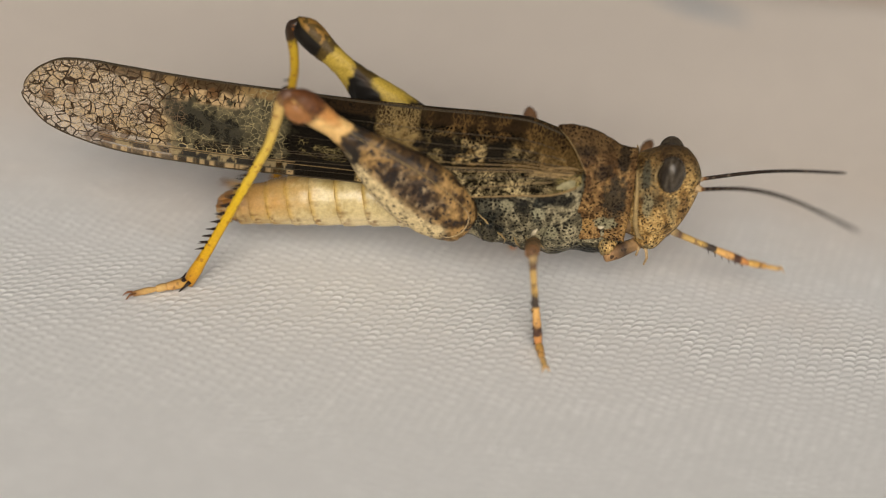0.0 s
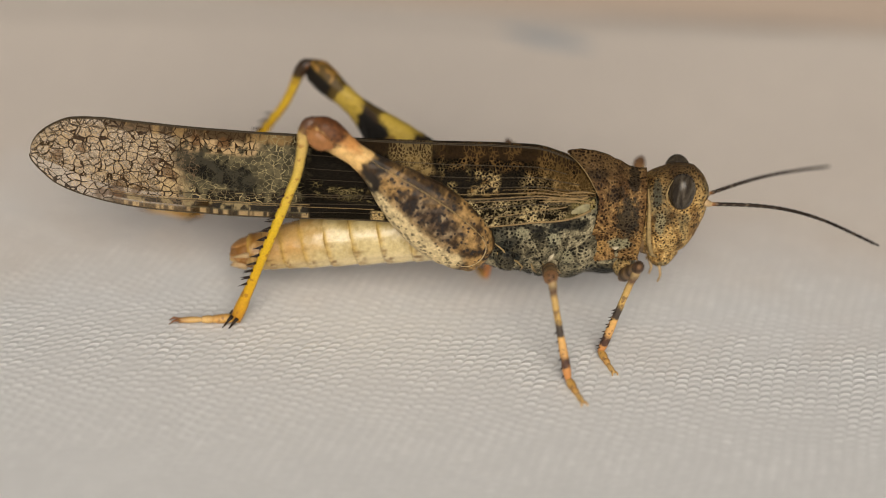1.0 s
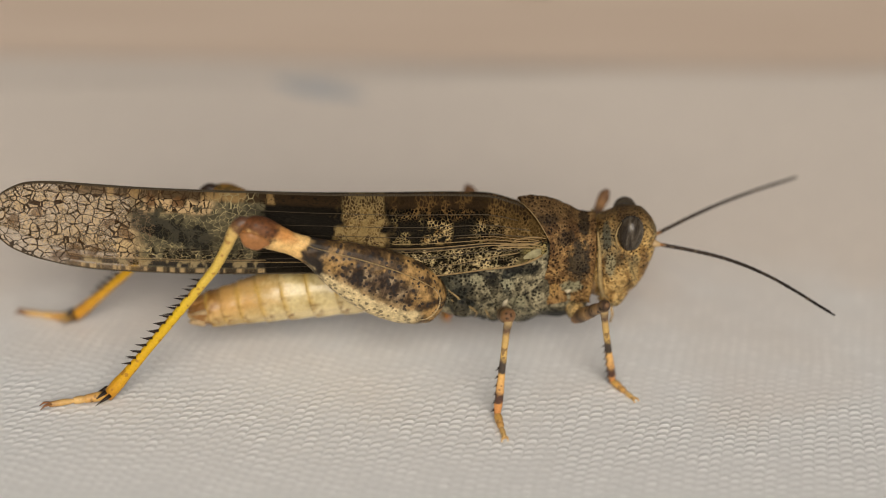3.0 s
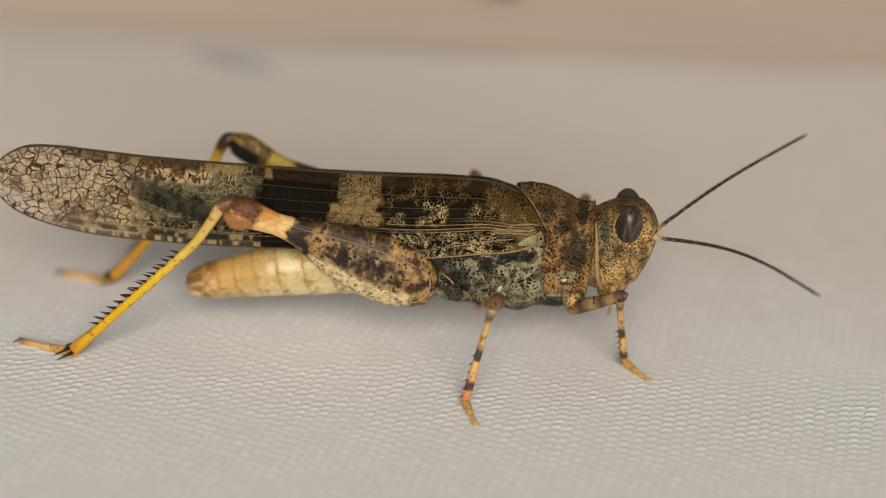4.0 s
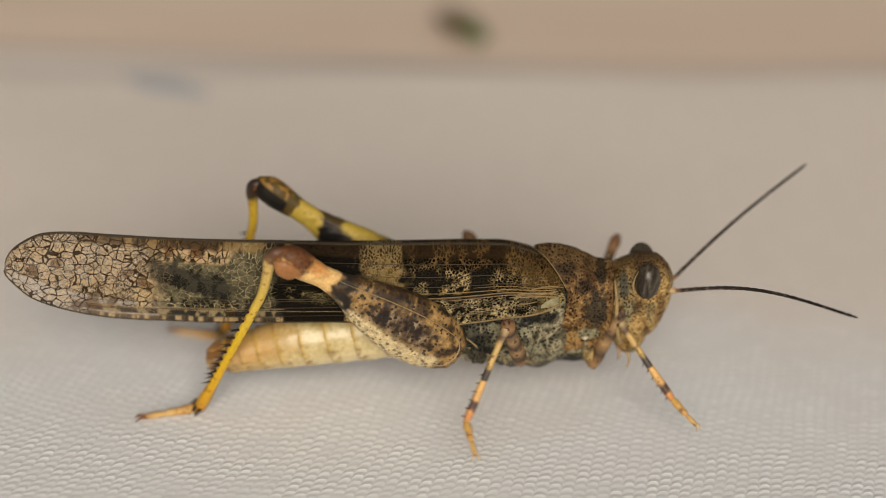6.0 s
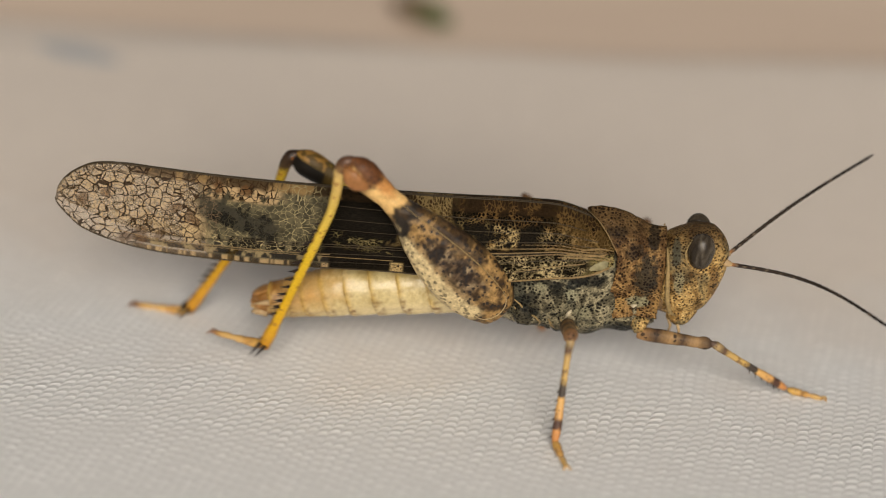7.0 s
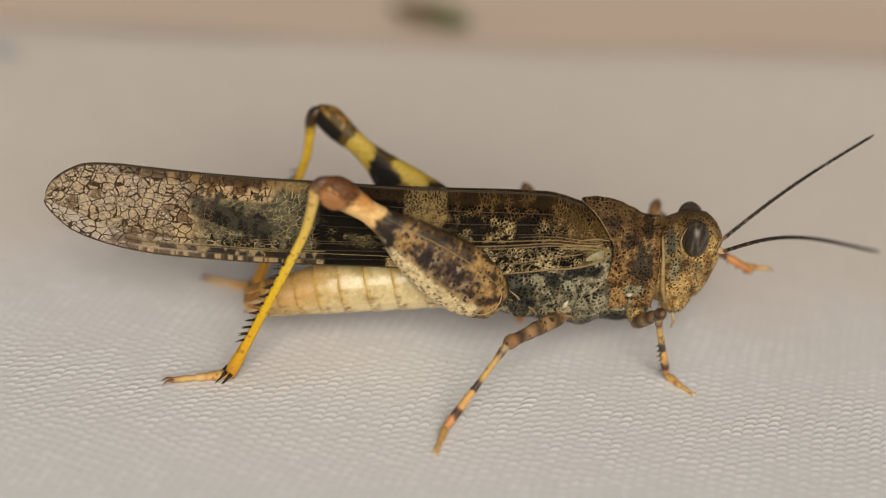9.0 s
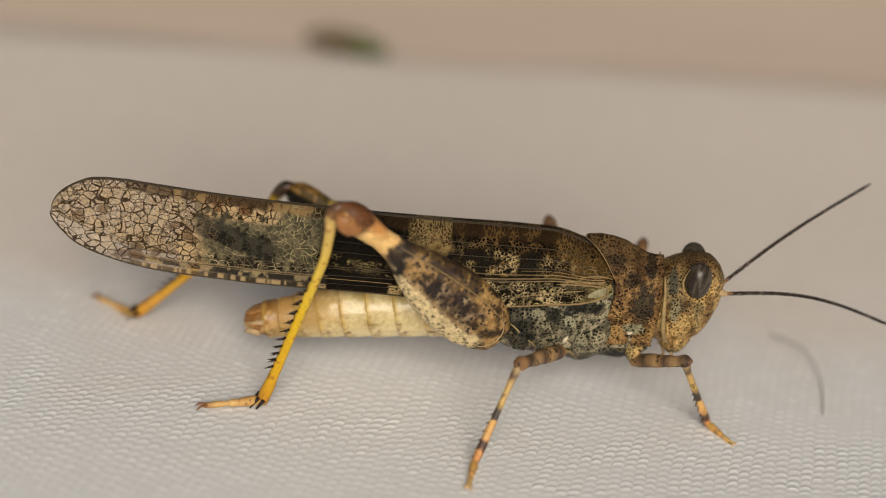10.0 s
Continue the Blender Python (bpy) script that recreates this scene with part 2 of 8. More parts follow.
def pitted(name, dark, mid, light, accent, spot=2.6, rough=0.5, cool=0.5, stretch=(1, 1, 1), gloss=0.1, crown=None, blots=()):
    """Insect cuticle: cloudy patches of several colours, dark pits and pale grain; blots are ragged pigment marks (x, z, half length, half height, colour)."""
    m, n, l, bsdf = material(name, rough, gloss)
    vec = coords(n, l, stretch)
    dark, mid, light, accent = warm(dark), warm(mid), warm(light), warm(accent)
    cloud = noise_tex(n, l, vec, 0.55, 5.0, 0.62, 0.6)
    base = ramp(n, l, cloud, ((0.36, dark), (0.45, mid), (0.53, light), (0.60, mid), (0.68, dark)))
    second = n.new("ShaderNodeVectorMath")
    second.inputs[1].default_value = (13.1, 4.7, 8.3)
    l.new(vec, second.inputs[0])
    patch = ramp(n, l, noise_tex(n, l, second.outputs[0], 0.42, 4.0, 0.6, 0.4), ((0.47, 0.0), (0.57, 1.0)))
    base = mix(n, l, calc(n, l, "MULTIPLY", patch, cool), base, accent)
    if crown:
        xyz = n.new("ShaderNodeSeparateXYZ")
        l.new(vec, xyz.inputs[0])
        height = calc(n, l, "ADD", xyz.outputs[2], calc(n, l, "MULTIPLY", calc(n, l, "SUBTRACT", cloud, 0.5), 3.0))
        rise = calc(n, l, "DIVIDE", calc(n, l, "SUBTRACT", height, crown[0]), crown[1] - crown[0], clamp=True)
        base = mix(n, l, calc(n, l, "MULTIPLY", rise, 0.8), base, warm(crown[2]))
    if blots:
        where = n.new("ShaderNodeSeparateXYZ")
        l.new(vec, where.inputs[0])
        rag = calc(n, l, "MULTIPLY", calc(n, l, "SUBTRACT", noise_tex(n, l, vec, 1.9, 7.0, 0.75), 0.5), 3.6)
        for bx, bz, rx, rz, colour in blots:
            dx = calc(n, l, "POWER", calc(n, l, "ABSOLUTE", calc(n, l, "DIVIDE", calc(n, l, "SUBTRACT", where.outputs[0], bx), rx)), 2.0)
            dz = calc(n, l, "POWER", calc(n, l, "ABSOLUTE", calc(n, l, "DIVIDE", calc(n, l, "SUBTRACT", where.outputs[2], bz), rz)), 2.0)
            reach = calc(n, l, "ADD", calc(n, l, "ADD", dx, dz), rag)
            base = mix(n, l, ramp(n, l, reach, ((0.5, 0.85), (1.15, 0.0))), base, warm(colour))
    cells = voronoi(n, l, vec, spot)
    size = ramp(n, l, noise_tex(n, l, second.outputs[0], 0.9, 3.0), ((0.32, 0.15), (0.62, 0.44)))
    pit = calc(n, l, "LESS_THAN", cells, size)
    ridge = voronoi(n, l, vec, spot, "DISTANCE_TO_EDGE")
    net = ramp(n, l, ridge, ((0.03, 1.6), (0.16, 1.0), (0.4, 0.72)))
    base = mix(n, l, 0.85, base, net, "MULTIPLY")
    base = mix(n, l, calc(n, l, "MULTIPLY", pit, 0.92), base, tuple(0.25 * c for c in dark))
    fine = noise_tex(n, l, vec, 7.0, 4.0, 0.7)
    base = mix(n, l, 0.55, base, ramp(n, l, fine, ((0.3, 0.35), (0.7, 1.5))), "MULTIPLY")
    l.new(base, bsdf.inputs["Base Color"])
    l.new(ramp(n, l, fine, ((0.3, rough - 0.15), (0.7, rough + 0.2))), bsdf.inputs["Roughness"])
    bump(n, l, bsdf, calc(n, l, "ADD", calc(n, l, "MULTIPLY", cells, 0.8), calc(n, l, "MULTIPLY", fine, 0.4)), 0.8, 0.00012)
    return m


def banded(name, bands, axis_mm, rough=0.4, freckle=(0.10, 0.05, 0.03), amount=0.5, scatter=0.0, gloss=0.3):
    """Colour bands along the local x axis (fractions of axis_mm), with ragged edges and freckles."""
    m, n, l, bsdf = material(name, rough, gloss)
    vec = coords(n, l, 1.0)
    xyz = n.new("ShaderNodeSeparateXYZ")
    l.new(vec, xyz.inputs[0])
    rag = calc(n, l, "MULTIPLY", calc(n, l, "SUBTRACT", noise_tex(n, l, vec, 1.9, 4.0), 0.5), 0.13)
    at = calc(n, l, "ADD", calc(n, l, "DIVIDE", xyz.outputs[0], axis_mm), rag)
    base = ramp(n, l, at, bands)
    cells = voronoi(n, l, vec, 2.3)
    size = ramp(n, l, noise_tex(n, l, vec, 1.3, 3.0), ((0.38, 0.0), (0.64, 0.44)))
    base = mix(n, l, calc(n, l, "MULTIPLY", calc(n, l, "LESS_THAN", cells, size), amount), base, freckle)
    fine = noise_tex(n, l, vec, 6.0, 3.0, 0.7)
    base = mix(n, l, 0.4, base, ramp(n, l, fine, ((0.3, 0.55), (0.7, 1.35))), "MULTIPLY")
    l.new(base, bsdf.inputs["Base Color"])
    if scatter:
        bsdf.inputs["Subsurface Weight"].default_value = scatter
        bsdf.inputs["Subsurface Radius"].default_value = (0.0006, 0.0003, 0.0001)
        bsdf.inputs["Subsurface Scale"].default_value = 1.0
    bump(n, l, bsdf, fine, 0.35, 0.00006)
    return m


def painted(name, rough=0.45, veins=None, glass=False, grain=0.4, gloss=0.25, dots=0.0):
    """Markings from the mesh's own colour attribute "mark"; with veins, a net of cells whose threads take the attribute "thread"."""
    m, n, l, bsdf = material(name, rough, gloss)
    mark = n.new("ShaderNodeVertexColor")
    mark.layer_name = "mark"
    colour = mark.outputs["Color"]
    vec = coords(n, l, 1.0)
    fine = noise_tex(n, l, vec, 5.0, 4.0, 0.7)
    height = fine
    if veins:
        thread = n.new("ShaderNodeVertexColor")
        thread.layer_name = "thread"
        flat = n.new("ShaderNodeVectorMath")
        flat.operation = "MULTIPLY"
        flat.inputs[1].default_value = (1.0, 0.0, 1.25)
        l.new(vec, flat.inputs[0])
        wob = n.new("ShaderNodeTexNoise")
        wob.inputs["Scale"].default_value = 0.9
        l.new(flat.outputs[0], wob.inputs["Vector"])
        bent = n.new("ShaderNodeVectorMath")
        bent.operation = "MULTIPLY_ADD"
        bent.inputs[1].default_value = (0.5, 0.0, 0.5)
        l.new(wob.outputs["Color"], bent.inputs[0])
        l.new(flat.outputs[0], bent.inputs[2])
        coarse = voronoi(n, l, bent.outputs[0], veins[0], "DISTANCE_TO_EDGE", 0.95)
        close = voronoi(n, l, bent.outputs[0], veins[1], "DISTANCE_TO_EDGE", 0.8)
        middle = voronoi(n, l, bent.outputs[0], 2.1, "DISTANCE_TO_EDGE")
        xyz = n.new("ShaderNodeSeparateXYZ")
        l.new(vec, xyz.inputs[0])
        swing = calc(n, l, "MULTIPLY_ADD", noise_tex(n, l, vec, 0.6, 2.0), 4.0)
        l.new(xyz.outputs[0], swing.node.inputs[2])
        near_base = calc(n, l, "LESS_THAN", swing, veins[2] + 2)
        clear = calc(n, l, "LESS_THAN", swing, veins[3] + 2)
        edge = mix(n, l, near_base, calc(n, l, "MULTIPLY", close, 0.55), mix(n, l, clear, middle, coarse))
        weight = ramp(n, l, noise_tex(n, l, vec, 0.8, 4.0, 0.7), ((0.35, 0.022), (0.52, 0.036), (0.66, 0.070)))
        weight = calc(n, l, "MULTIPLY", weight, thread.outputs["Alpha"])
        line = calc(n, l, "LESS_THAN", edge, weight)
        # a second, finer net between the stout threads of the clear end
        fine_net = voronoi(n, l, bent.outputs[0], 3.1, "DISTANCE_TO_EDGE")
        hair_line = calc(n, l, "MULTIPLY", calc(n, l, "LESS_THAN", fine_net, 0.05), clear)
        colour = mix(n, l, calc(n, l, "MULTIPLY", hair_line, 0.75), colour, (0.16, 0.105, 0.06))
        line = calc(n, l, "MAXIMUM", line, calc(n, l, "MULTIPLY", hair_line, 0.55))
        colour = mix(n, l, calc(n, l, "LESS_THAN", edge, weight), colour, thread.outputs["Color"])
        height = calc(n, l, "ADD", calc(n, l, "MULTIPLY", line, 1.0), calc(n, l, "MULTIPLY", fine, 0.3))
    if dots:
        cells = voronoi(n, l, vec, dots)
        size = ramp(n, l, noise_tex(n, l, vec, 1.3, 2.0), ((0.34, 0.13), (0.6, 0.43)))
        spot = calc(n, l, "MULTIPLY", calc(n, l, "LESS_THAN", cells, size), mark.outputs["Alpha"])
        blotch = ramp(n, l, noise_tex(n, l, vec, 2.3, 4.0, 0.7), ((0.36, 0.36), (0.58, 1.08)))
        colour = mix(n, l, mark.outputs["Alpha"], colour, mix(n, l, 1.0, colour, blotch, "MULTIPLY"))
        colour = mix(n, l, spot, colour, (0.018, 0.014, 0.013))
    colour = mix(n, l, grain, colour, ramp(n, l, fine, ((0.3, 0.5), (0.7, 1.4))), "MULTIPLY")
    l.new(colour, bsdf.inputs["Base Color"])
    bump(n, l, bsdf, height, 0.5, 0.00006)
    if glass:
        opaque = calc(n, l, "MAXIMUM", mark.outputs["Alpha"], calc(n, l, "MULTIPLY", line, 0.93)) if veins else mark.outputs["Alpha"]
        l.new(opaque, bsdf.inputs["Alpha"])
    return m


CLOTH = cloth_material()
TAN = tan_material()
PRONOTUM = pitted("pronotum_cuticle", (0.030, 0.017, 0.009), (0.092, 0.056, 0.028), (0.225, 0.155, 0.082), (0.040, 0.022, 0.012), 4.4, 0.5, 0.7, crown=(11.2, 12.6, (0.060, 0.042, 0.026)), blots=((10.0, 9.6, 0.95, 1.9, (0.010, 0.013, 0.015)), (9.7, 7.5, 0.9, 0.6, (0.17, 0.185, 0.155)), (10.4, 12.0, 0.5, 0.8, (0.012, 0.011, 0.010)), (8.3, 7.2, 0.45, 0.8, (0.24, 0.165, 0.08)), (11.1, 7.2, 0.4, 0.9, (0.22, 0.15, 0.075)), (9.0, 11.3, 0.8, 0.6, (0.028, 0.020, 0.014)), (7.6, 12.6, 1.0, 0.35, (0.025, 0.018, 0.012))))
THORAX = pitted("thorax_cuticle", (0.014, 0.015, 0.016), (0.064, 0.063, 0.053), (0.215, 0.215, 0.185), (0.012, 0.016, 0.019), 3.9, 0.45, 0.85, blots=((3.8, 8.2, 0.7, 0.6, (0.006, 0.007, 0.008)), (6.0, 9.25, 1.6, 0.5, (0.006, 0.007, 0.008)), (3.0, 8.75, 1.5, 0.35, (0.008, 0.009, 0.010)), (4.9, 8.0, 0.6, 0.5, (0.19, 0.205, 0.18)), (5.8, 6.6, 0.7, 0.7, (0.16, 0.17, 0.145)), (2.6, 8.3, 0.6, 0.5, (0.17, 0.18, 0.155))))
HEAD = pitted("head_cuticle", (0.050, 0.031, 0.014), (0.19, 0.128, 0.058), (0.38, 0.295, 0.16), (0.085, 0.085, 0.065), 5.0, 0.45, 0.7, crown=(11.0, 12.5, (0.045, 0.027, 0.016)), blots=((12.05, 11.3, 0.35, 1.1, (0.030, 0.036, 0.036)), (12.4, 9.3, 0.45, 1.0, (0.16, 0.16, 0.125)), (14.9, 9.2, 0.4, 1.3, (0.13, 0.085, 0.045))))
WING = painted("wing_membrane", 0.5, (1.5, 4.7, -12.5, -21.0), True, gloss=0.02)
BELLY = painted("belly_cuticle", 0.21, grain=0.34, gloss=0.6)
THIGH = painted("thigh_cuticle", 0.45, grain=0.6, dots=2.7, gloss=0.2)
SHIN = banded("yellow_shin", ((0.0, (0.10, 0.05, 0.03)), (0.03, (0.14, 0.07, 0.03)), (0.06, (0.50, 0.34, 0.12)), (0.25, (0.54, 0.38, 0.07)), (0.5, (0.57, 0.37, 0.018)), (0.85, (0.56, 0.31, 0.012)), (1.0, (0.45, 0.20, 0.02))), 16.6, 0.35, (0.22, 0.08, 0.02), 0.6)
FAR_SHIN = banded("orange_shin", ((0.0, (0.03, 0.018, 0.012)), (0.07, (0.05, 0.03, 0.016)), (0.11, (0.50, 0.33, 0.03)), (0.5, (0.58, 0.33, 0.014)), (1.0, (0.46, 0.21, 0.02))), 15.6, 0.35, (0.22, 0.08, 0.02), 0.6)
FOOT = banded("orange_foot", ((0.0, (0.56, 0.34, 0.09)), (0.3, (0.50, 0.27, 0.08)), (0.5, (0.58, 0.37, 0.14)), (0.8, (0.54, 0.33, 0.12)), (1.0, (0.20, 0.08, 0.03))), 4.3, 0.4)
LEG_RINGS = banded("ringed_leg", ((0.0, (0.30, 0.17, 0.075)), (0.18, (0.055, 0.035, 0.024)), (0.34, (0.33, 0.20, 0.09)), (0.48, (0.06, 0.037, 0.025)), (0.62, (0.34, 0.21, 0.10)), (0.78, (0.05, 0.032, 0.024)), (0.90, (0.30, 0.16, 0.07)), (1.0, (0.16, 0.085, 0.045))), 6.4, 0.5, (0.030, 0.020, 0.013), 0.9, gloss=0.15)
SHIN_RINGS = banded("ringed_shin", ((0.0, (0.09, 0.055, 0.04)), (0.05, (0.40, 0.28, 0.13)), (0.13, (0.12, 0.08, 0.05)), (0.20, (0.46, 0.30, 0.11)), (0.40, (0.54, 0.35, 0.11)), (0.455, (0.06, 0.045, 0.035)), (0.545, (0.05, 0.038, 0.03)), (0.58, (0.62, 0.36, 0.12)), (0.74, (0.60, 0.33, 0.12)), (0.79, (0.07, 0.035, 0.025)), (0.85, (0.08, 0.04, 0.03)), (0.88, (0.58, 0.27, 0.09)), (1.0, (0.45, 0.18, 0.06))), 7.6, 0.4, amount=0.7)
ANTENNA = banded("antenna_cuticle", ((0.0, (0.40, 0.19, 0.08)), (0.05, (0.020, 0.014, 0.011)), (0.2, (0.034, 0.025, 0.019)), (0.6, (0.016, 0.012, 0.010)), (1.0, (0.012, 0.009, 0.008))), 14.0, 0.55, (0.20, 0.155, 0.12), 0.65, gloss=0.06)


def simple(name, colour, rough=0.4, spread=0.35, scale=3.0):
    m, n, l, bsdf = material(name, rough, 0.18)
    fine = noise_tex(n, l, coords(n, l, 1.0), scale, 4.0, 0.65)
    l.new(mix(n, l, 1.0, colour, ramp(n, l, fine, ((0.25, 1 - spread), (0.75, 1 + spread))), "MULTIPLY"), bsdf.inputs["Base Color"])
    bump(n, l, bsdf, fine, 0.3, 0.00005)
    return m


def eye_material():
    m, n, l, bsdf = material("compound_eye", 0.25, 0.32)
    vec = coords(n, l, 1.0)
    streak = noise_tex(n, l, coords(n, l, (1.6, 1.0, 0.5)), 1.3, 4.0, 0.6, 0.8)
    base = ramp(n, l, streak, ((0.3, (0.018, 0.013, 0.009)), (0.5, (0.048, 0.037, 0.026)), (0.68, (0.11, 0.09, 0.064))))
    facets = voronoi(n, l, vec, 11.0)
    l.new(mix(n, l, 0.5, base, ramp(n, l, facets, ((0.1, 1.25), (0.5, 0.6))), "MULTIPLY"), bsdf.inputs["Base Color"])
    bump(n, l, bsdf, facets, 0.25, 0.00004)
    return m


EYE = eye_material()
BLACK_SPINE = simple("black_spine", (0.022, 0.014, 0.011), 0.35)
PALE = simple("pale_edge", (0.50, 0.43, 0.30), 0.4)
RIM = simple("tan_rim", (0.27, 0.19, 0.085), 0.4)
TAIL = simple("tail_cuticle", (0.30, 0.15, 0.05), 0.35, 0.6, 1.6)
NECK = simple("throat_skin", (0.17, 0.105, 0.05), 0.5, 0.7, 2.2)
HINGE = simple("hinge_cuticle", (0.215, 0.19, 0.105), 0.45, 0.45, 2.0)
MOUTH = simple("mouthparts", (0.40, 0.28, 0.15), 0.4)
INK = simple("pale_blue_ink", (0.46, 0.475, 0.495), 0.8, 0.2, 1.0)
OLIVE = simple("olive_cuticle", (0.085, 0.085, 0.032), 0.5, 0.5, 1.0)
LEAF_GREEN = simple("green_cuticle", (0.065, 0.11, 0.032), 0.45, 0.4, 1.0)
HOPPER_WING = banded("hopper_wing", ((0.0, (0.115, 0.085, 0.045)), (0.4, (0.09, 0.105, 0.036)), (1.0, (0.065, 0.105, 0.032))), 3.0, 0.45, (0.06, 0.04, 0.02), 0.7)
HOPPER_LEG = simple("hopper_leg", (0.20, 0.11, 0.05), 0.5)
HAIR = simple("grey_hair", (0.24, 0.21, 0.19), 0.4)
INNER_WING = simple("folded_hindwing", (0.045, 0.042, 0.036), 0.4)


# ---- mesh helpers ----
def part(name, bm, mat, parent=None, label="", smooth=True):
    me = bpy.data.meshes.new(name)
    bmesh.ops.recalc_face_normals(bm, faces=bm.faces)
    for f in bm.faces:
        f.smooth = smooth
    bm.to_mesh(me)
    bm.free()
    me.materials.append(mat)
    ob = new(name, me)
    ob.parent = parent
    return tagged(ob, label)


def loft(sections, n=36, bm=None, caps=True):
    """A skin over rings; a section is x, y, z of its centre, half width, half height above and below, and squareness (2 is an ellipse)."""
    bm = bm or bmesh.new()
    rings = []
    for x, y, z, ry, up, down, p in sections:
        ring = []
        for k in range(n):
            a = 2 * math.pi * k / n
            c, s = math.cos(a), math.sin(a)
            dy = math.copysign(abs(c) ** (2 / p), c) * ry
            dz = math.copysign(abs(s) ** (2 / p), s) * (up if s > 0 else down)
            ring.append(bm.verts.new((x * MM, (y + dy) * MM, (z + dz) * MM)))
        rings.append(ring)
    for a, b in zip(rings, rings[1:]):
        for k in range(n):
            bm.faces.new((a[k], a[(k + 1) % n], b[(k + 1) % n], b[k]))
    if caps:
        bm.faces.new(rings[0])
        bm.faces.new(rings[-1])
    return bm


def smooth_sections(sections, count):
    """More sections by a smooth curve through the given ones, evenly spread."""
    s = np.array(sections, float)
    at = np.concatenate([[0], np.cumsum(np.hypot(np.diff(s[:, 0]), 0.6 * np.diff(s[:, 3])))])
    q = np.linspace(0, at[-1], count)
    out = []
    for k in range(s.shape[1]):
        y = s[:, k]
        d = np.gradient(y, at)
        i = np.clip(np.searchsorted(at, q) - 1, 0, len(at) - 2)
        h = at[i + 1] - at[i]
        u = (q - at[i]) / h
        v = (2 * u ** 3 - 3 * u ** 2 + 1) * y[i] + (u ** 3 - 2 * u ** 2 + u) * h * d[i] + (-2 * u ** 3 + 3 * u ** 2) * y[i + 1] + (u ** 3 - u ** 2) * h * d[i + 1]
        out.append(np.clip(v, min(y), max(y)))
    return [tuple(r) for r in np.array(out).T]


def tube(points, radii, n=10, bm=None):
    """A round bar along points (mm)."""
    bm = bm or bmesh.new()
    pts = [Vector(p) for p in points]
    rings, side = [], Vector((0, 1, 0.01))
    for i, p in enumerate(pts):
        way = (pts[min(i + 1, len(pts) - 1)] - pts[max(i - 1, 0)]).normalized()
        u = (side - way * side.dot(way)).normalized()
        v = way.cross(u)
        side = u
        r = radii[i] if isinstance(radii, (list, tuple)) else radii
        rings.append([bm.verts.new((p + (u * math.cos(2 * math.pi * k / n) + v * math.sin(2 * math.pi * k / n)) * r) * MM) for k in range(n)])
    for a, b in zip(rings, rings[1:]):
        for k in range(n):
            bm.faces.new((a[k], a[(k + 1) % n], b[(k + 1) % n], b[k]))
    bm.faces.new(rings[0])
    bm.faces.new(rings[-1])
    return bm


def cone(bm, base, tip, r, n=7):
    mid = tuple(0.55 * b + 0.45 * t for b, t in zip(base, tip))
    return tube([base, mid, tip], [r, 0.6 * r, 0.06 * r], n, bm)


def roughen(bm, amount, scale, seed=0.0):
    """Push vertices in and out along their normals by a noise (mm)."""
    bm.normal_update()
    for v in bm.verts:
        q = v.co / MM * scale + Vector((seed, seed * 0.7, 3.1))
        v.co += v.normal * noise.fractal(q, 1.0, 2.0, 3) * amount * MM
    return bm


def paint(ob, mark, thread=None):
    """Store markings on the vertices: mark(x, y, z in mm) gives a colour with alpha."""
    me = ob.data
    for name, rule in (("mark", mark), ("thread", thread)):
        if rule:
            layer = me.color_attributes.new(name, "FLOAT_COLOR", "POINT")
            values = []
            for v in me.vertices:
                r, g, b, a = warm(rule(*(v.co / MM)))
                values += (0.86 * r, 0.86 * g, 0.86 * b, a)
            layer.data.foreach_set("color", values)
    return ob


def step(a, b, x):
    t = min(max((x - a) / (b - a), 0.0), 1.0)
    return t * t * (3 - 2 * t)


def blend(a, b, f):
    return tuple(p + (q - p) * f for p, q in zip(a, b))


def cloud(x, y, z, scale, seed=0.0):
    return 0.5 + 0.5 * noise.fractal(Vector((x * scale + seed, y * scale, z * scale + seed * 0.37)), 1.0, 2.0, 4)


# ---- the cloth and what it lies on ----
def ground():
    bm = bmesh.new()
    bmesh.ops.create_grid(bm, x_segments=60, y_segments=60, size=5.0)
    for v in bm.verts:
        v.co.z = GROUND * MM + 0.0006 * noise.noise(v.co * 9)
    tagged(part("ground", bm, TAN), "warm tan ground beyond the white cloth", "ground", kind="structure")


def crest_y(x):
    return 64.0 + 0.10 * (x - 25) + 1.2 * noise.noise(Vector((x * 0.03, 0, 0)))


def cloth_height(x, y):
    """Flat where the grasshopper walks; at its far hem it falls softly to the ground."""
    crest = crest_y(x)
    z = 0.25 * noise.noise(Vector((x * 0.035, y * 0.035, 2.0))) * step(25, 45, y)
    z += 0.5 * noise.noise(Vector((x * 0.02, y * 0.02, 7.0))) * step(-25, -70, y)
    past = max(y - crest, 0.0)
    return max(z - 0.05 * past ** 2.0, GROUND + 0.5)


def cloth():
    """A thin woven sheet."""
    bm = bmesh.new()
    nx, ny = 200, 210
    rows = []
    for j in range(ny + 1):
        y = -260 + 332 * (j / ny) ** 0.62
        rows.append([bm.verts.new((x * MM, y * MM, cloth_height(x, y) * MM)) for x in np.linspace(-205, 245, nx + 1)])
    for a, b in zip(rows, rows[1:]):
        for i in range(nx):
            bm.faces.new((a[i], a[i + 1], b[i + 1], b[i]))
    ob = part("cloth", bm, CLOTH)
    thick = ob.modifiers.new("thickness", "SOLIDIFY")
    thick.thickness, thick.offset = 0.0004, -1
    return tagged(ob, "white woven polyester cloth lying flat", "cloth", kind="structure")


ground()
cloth()


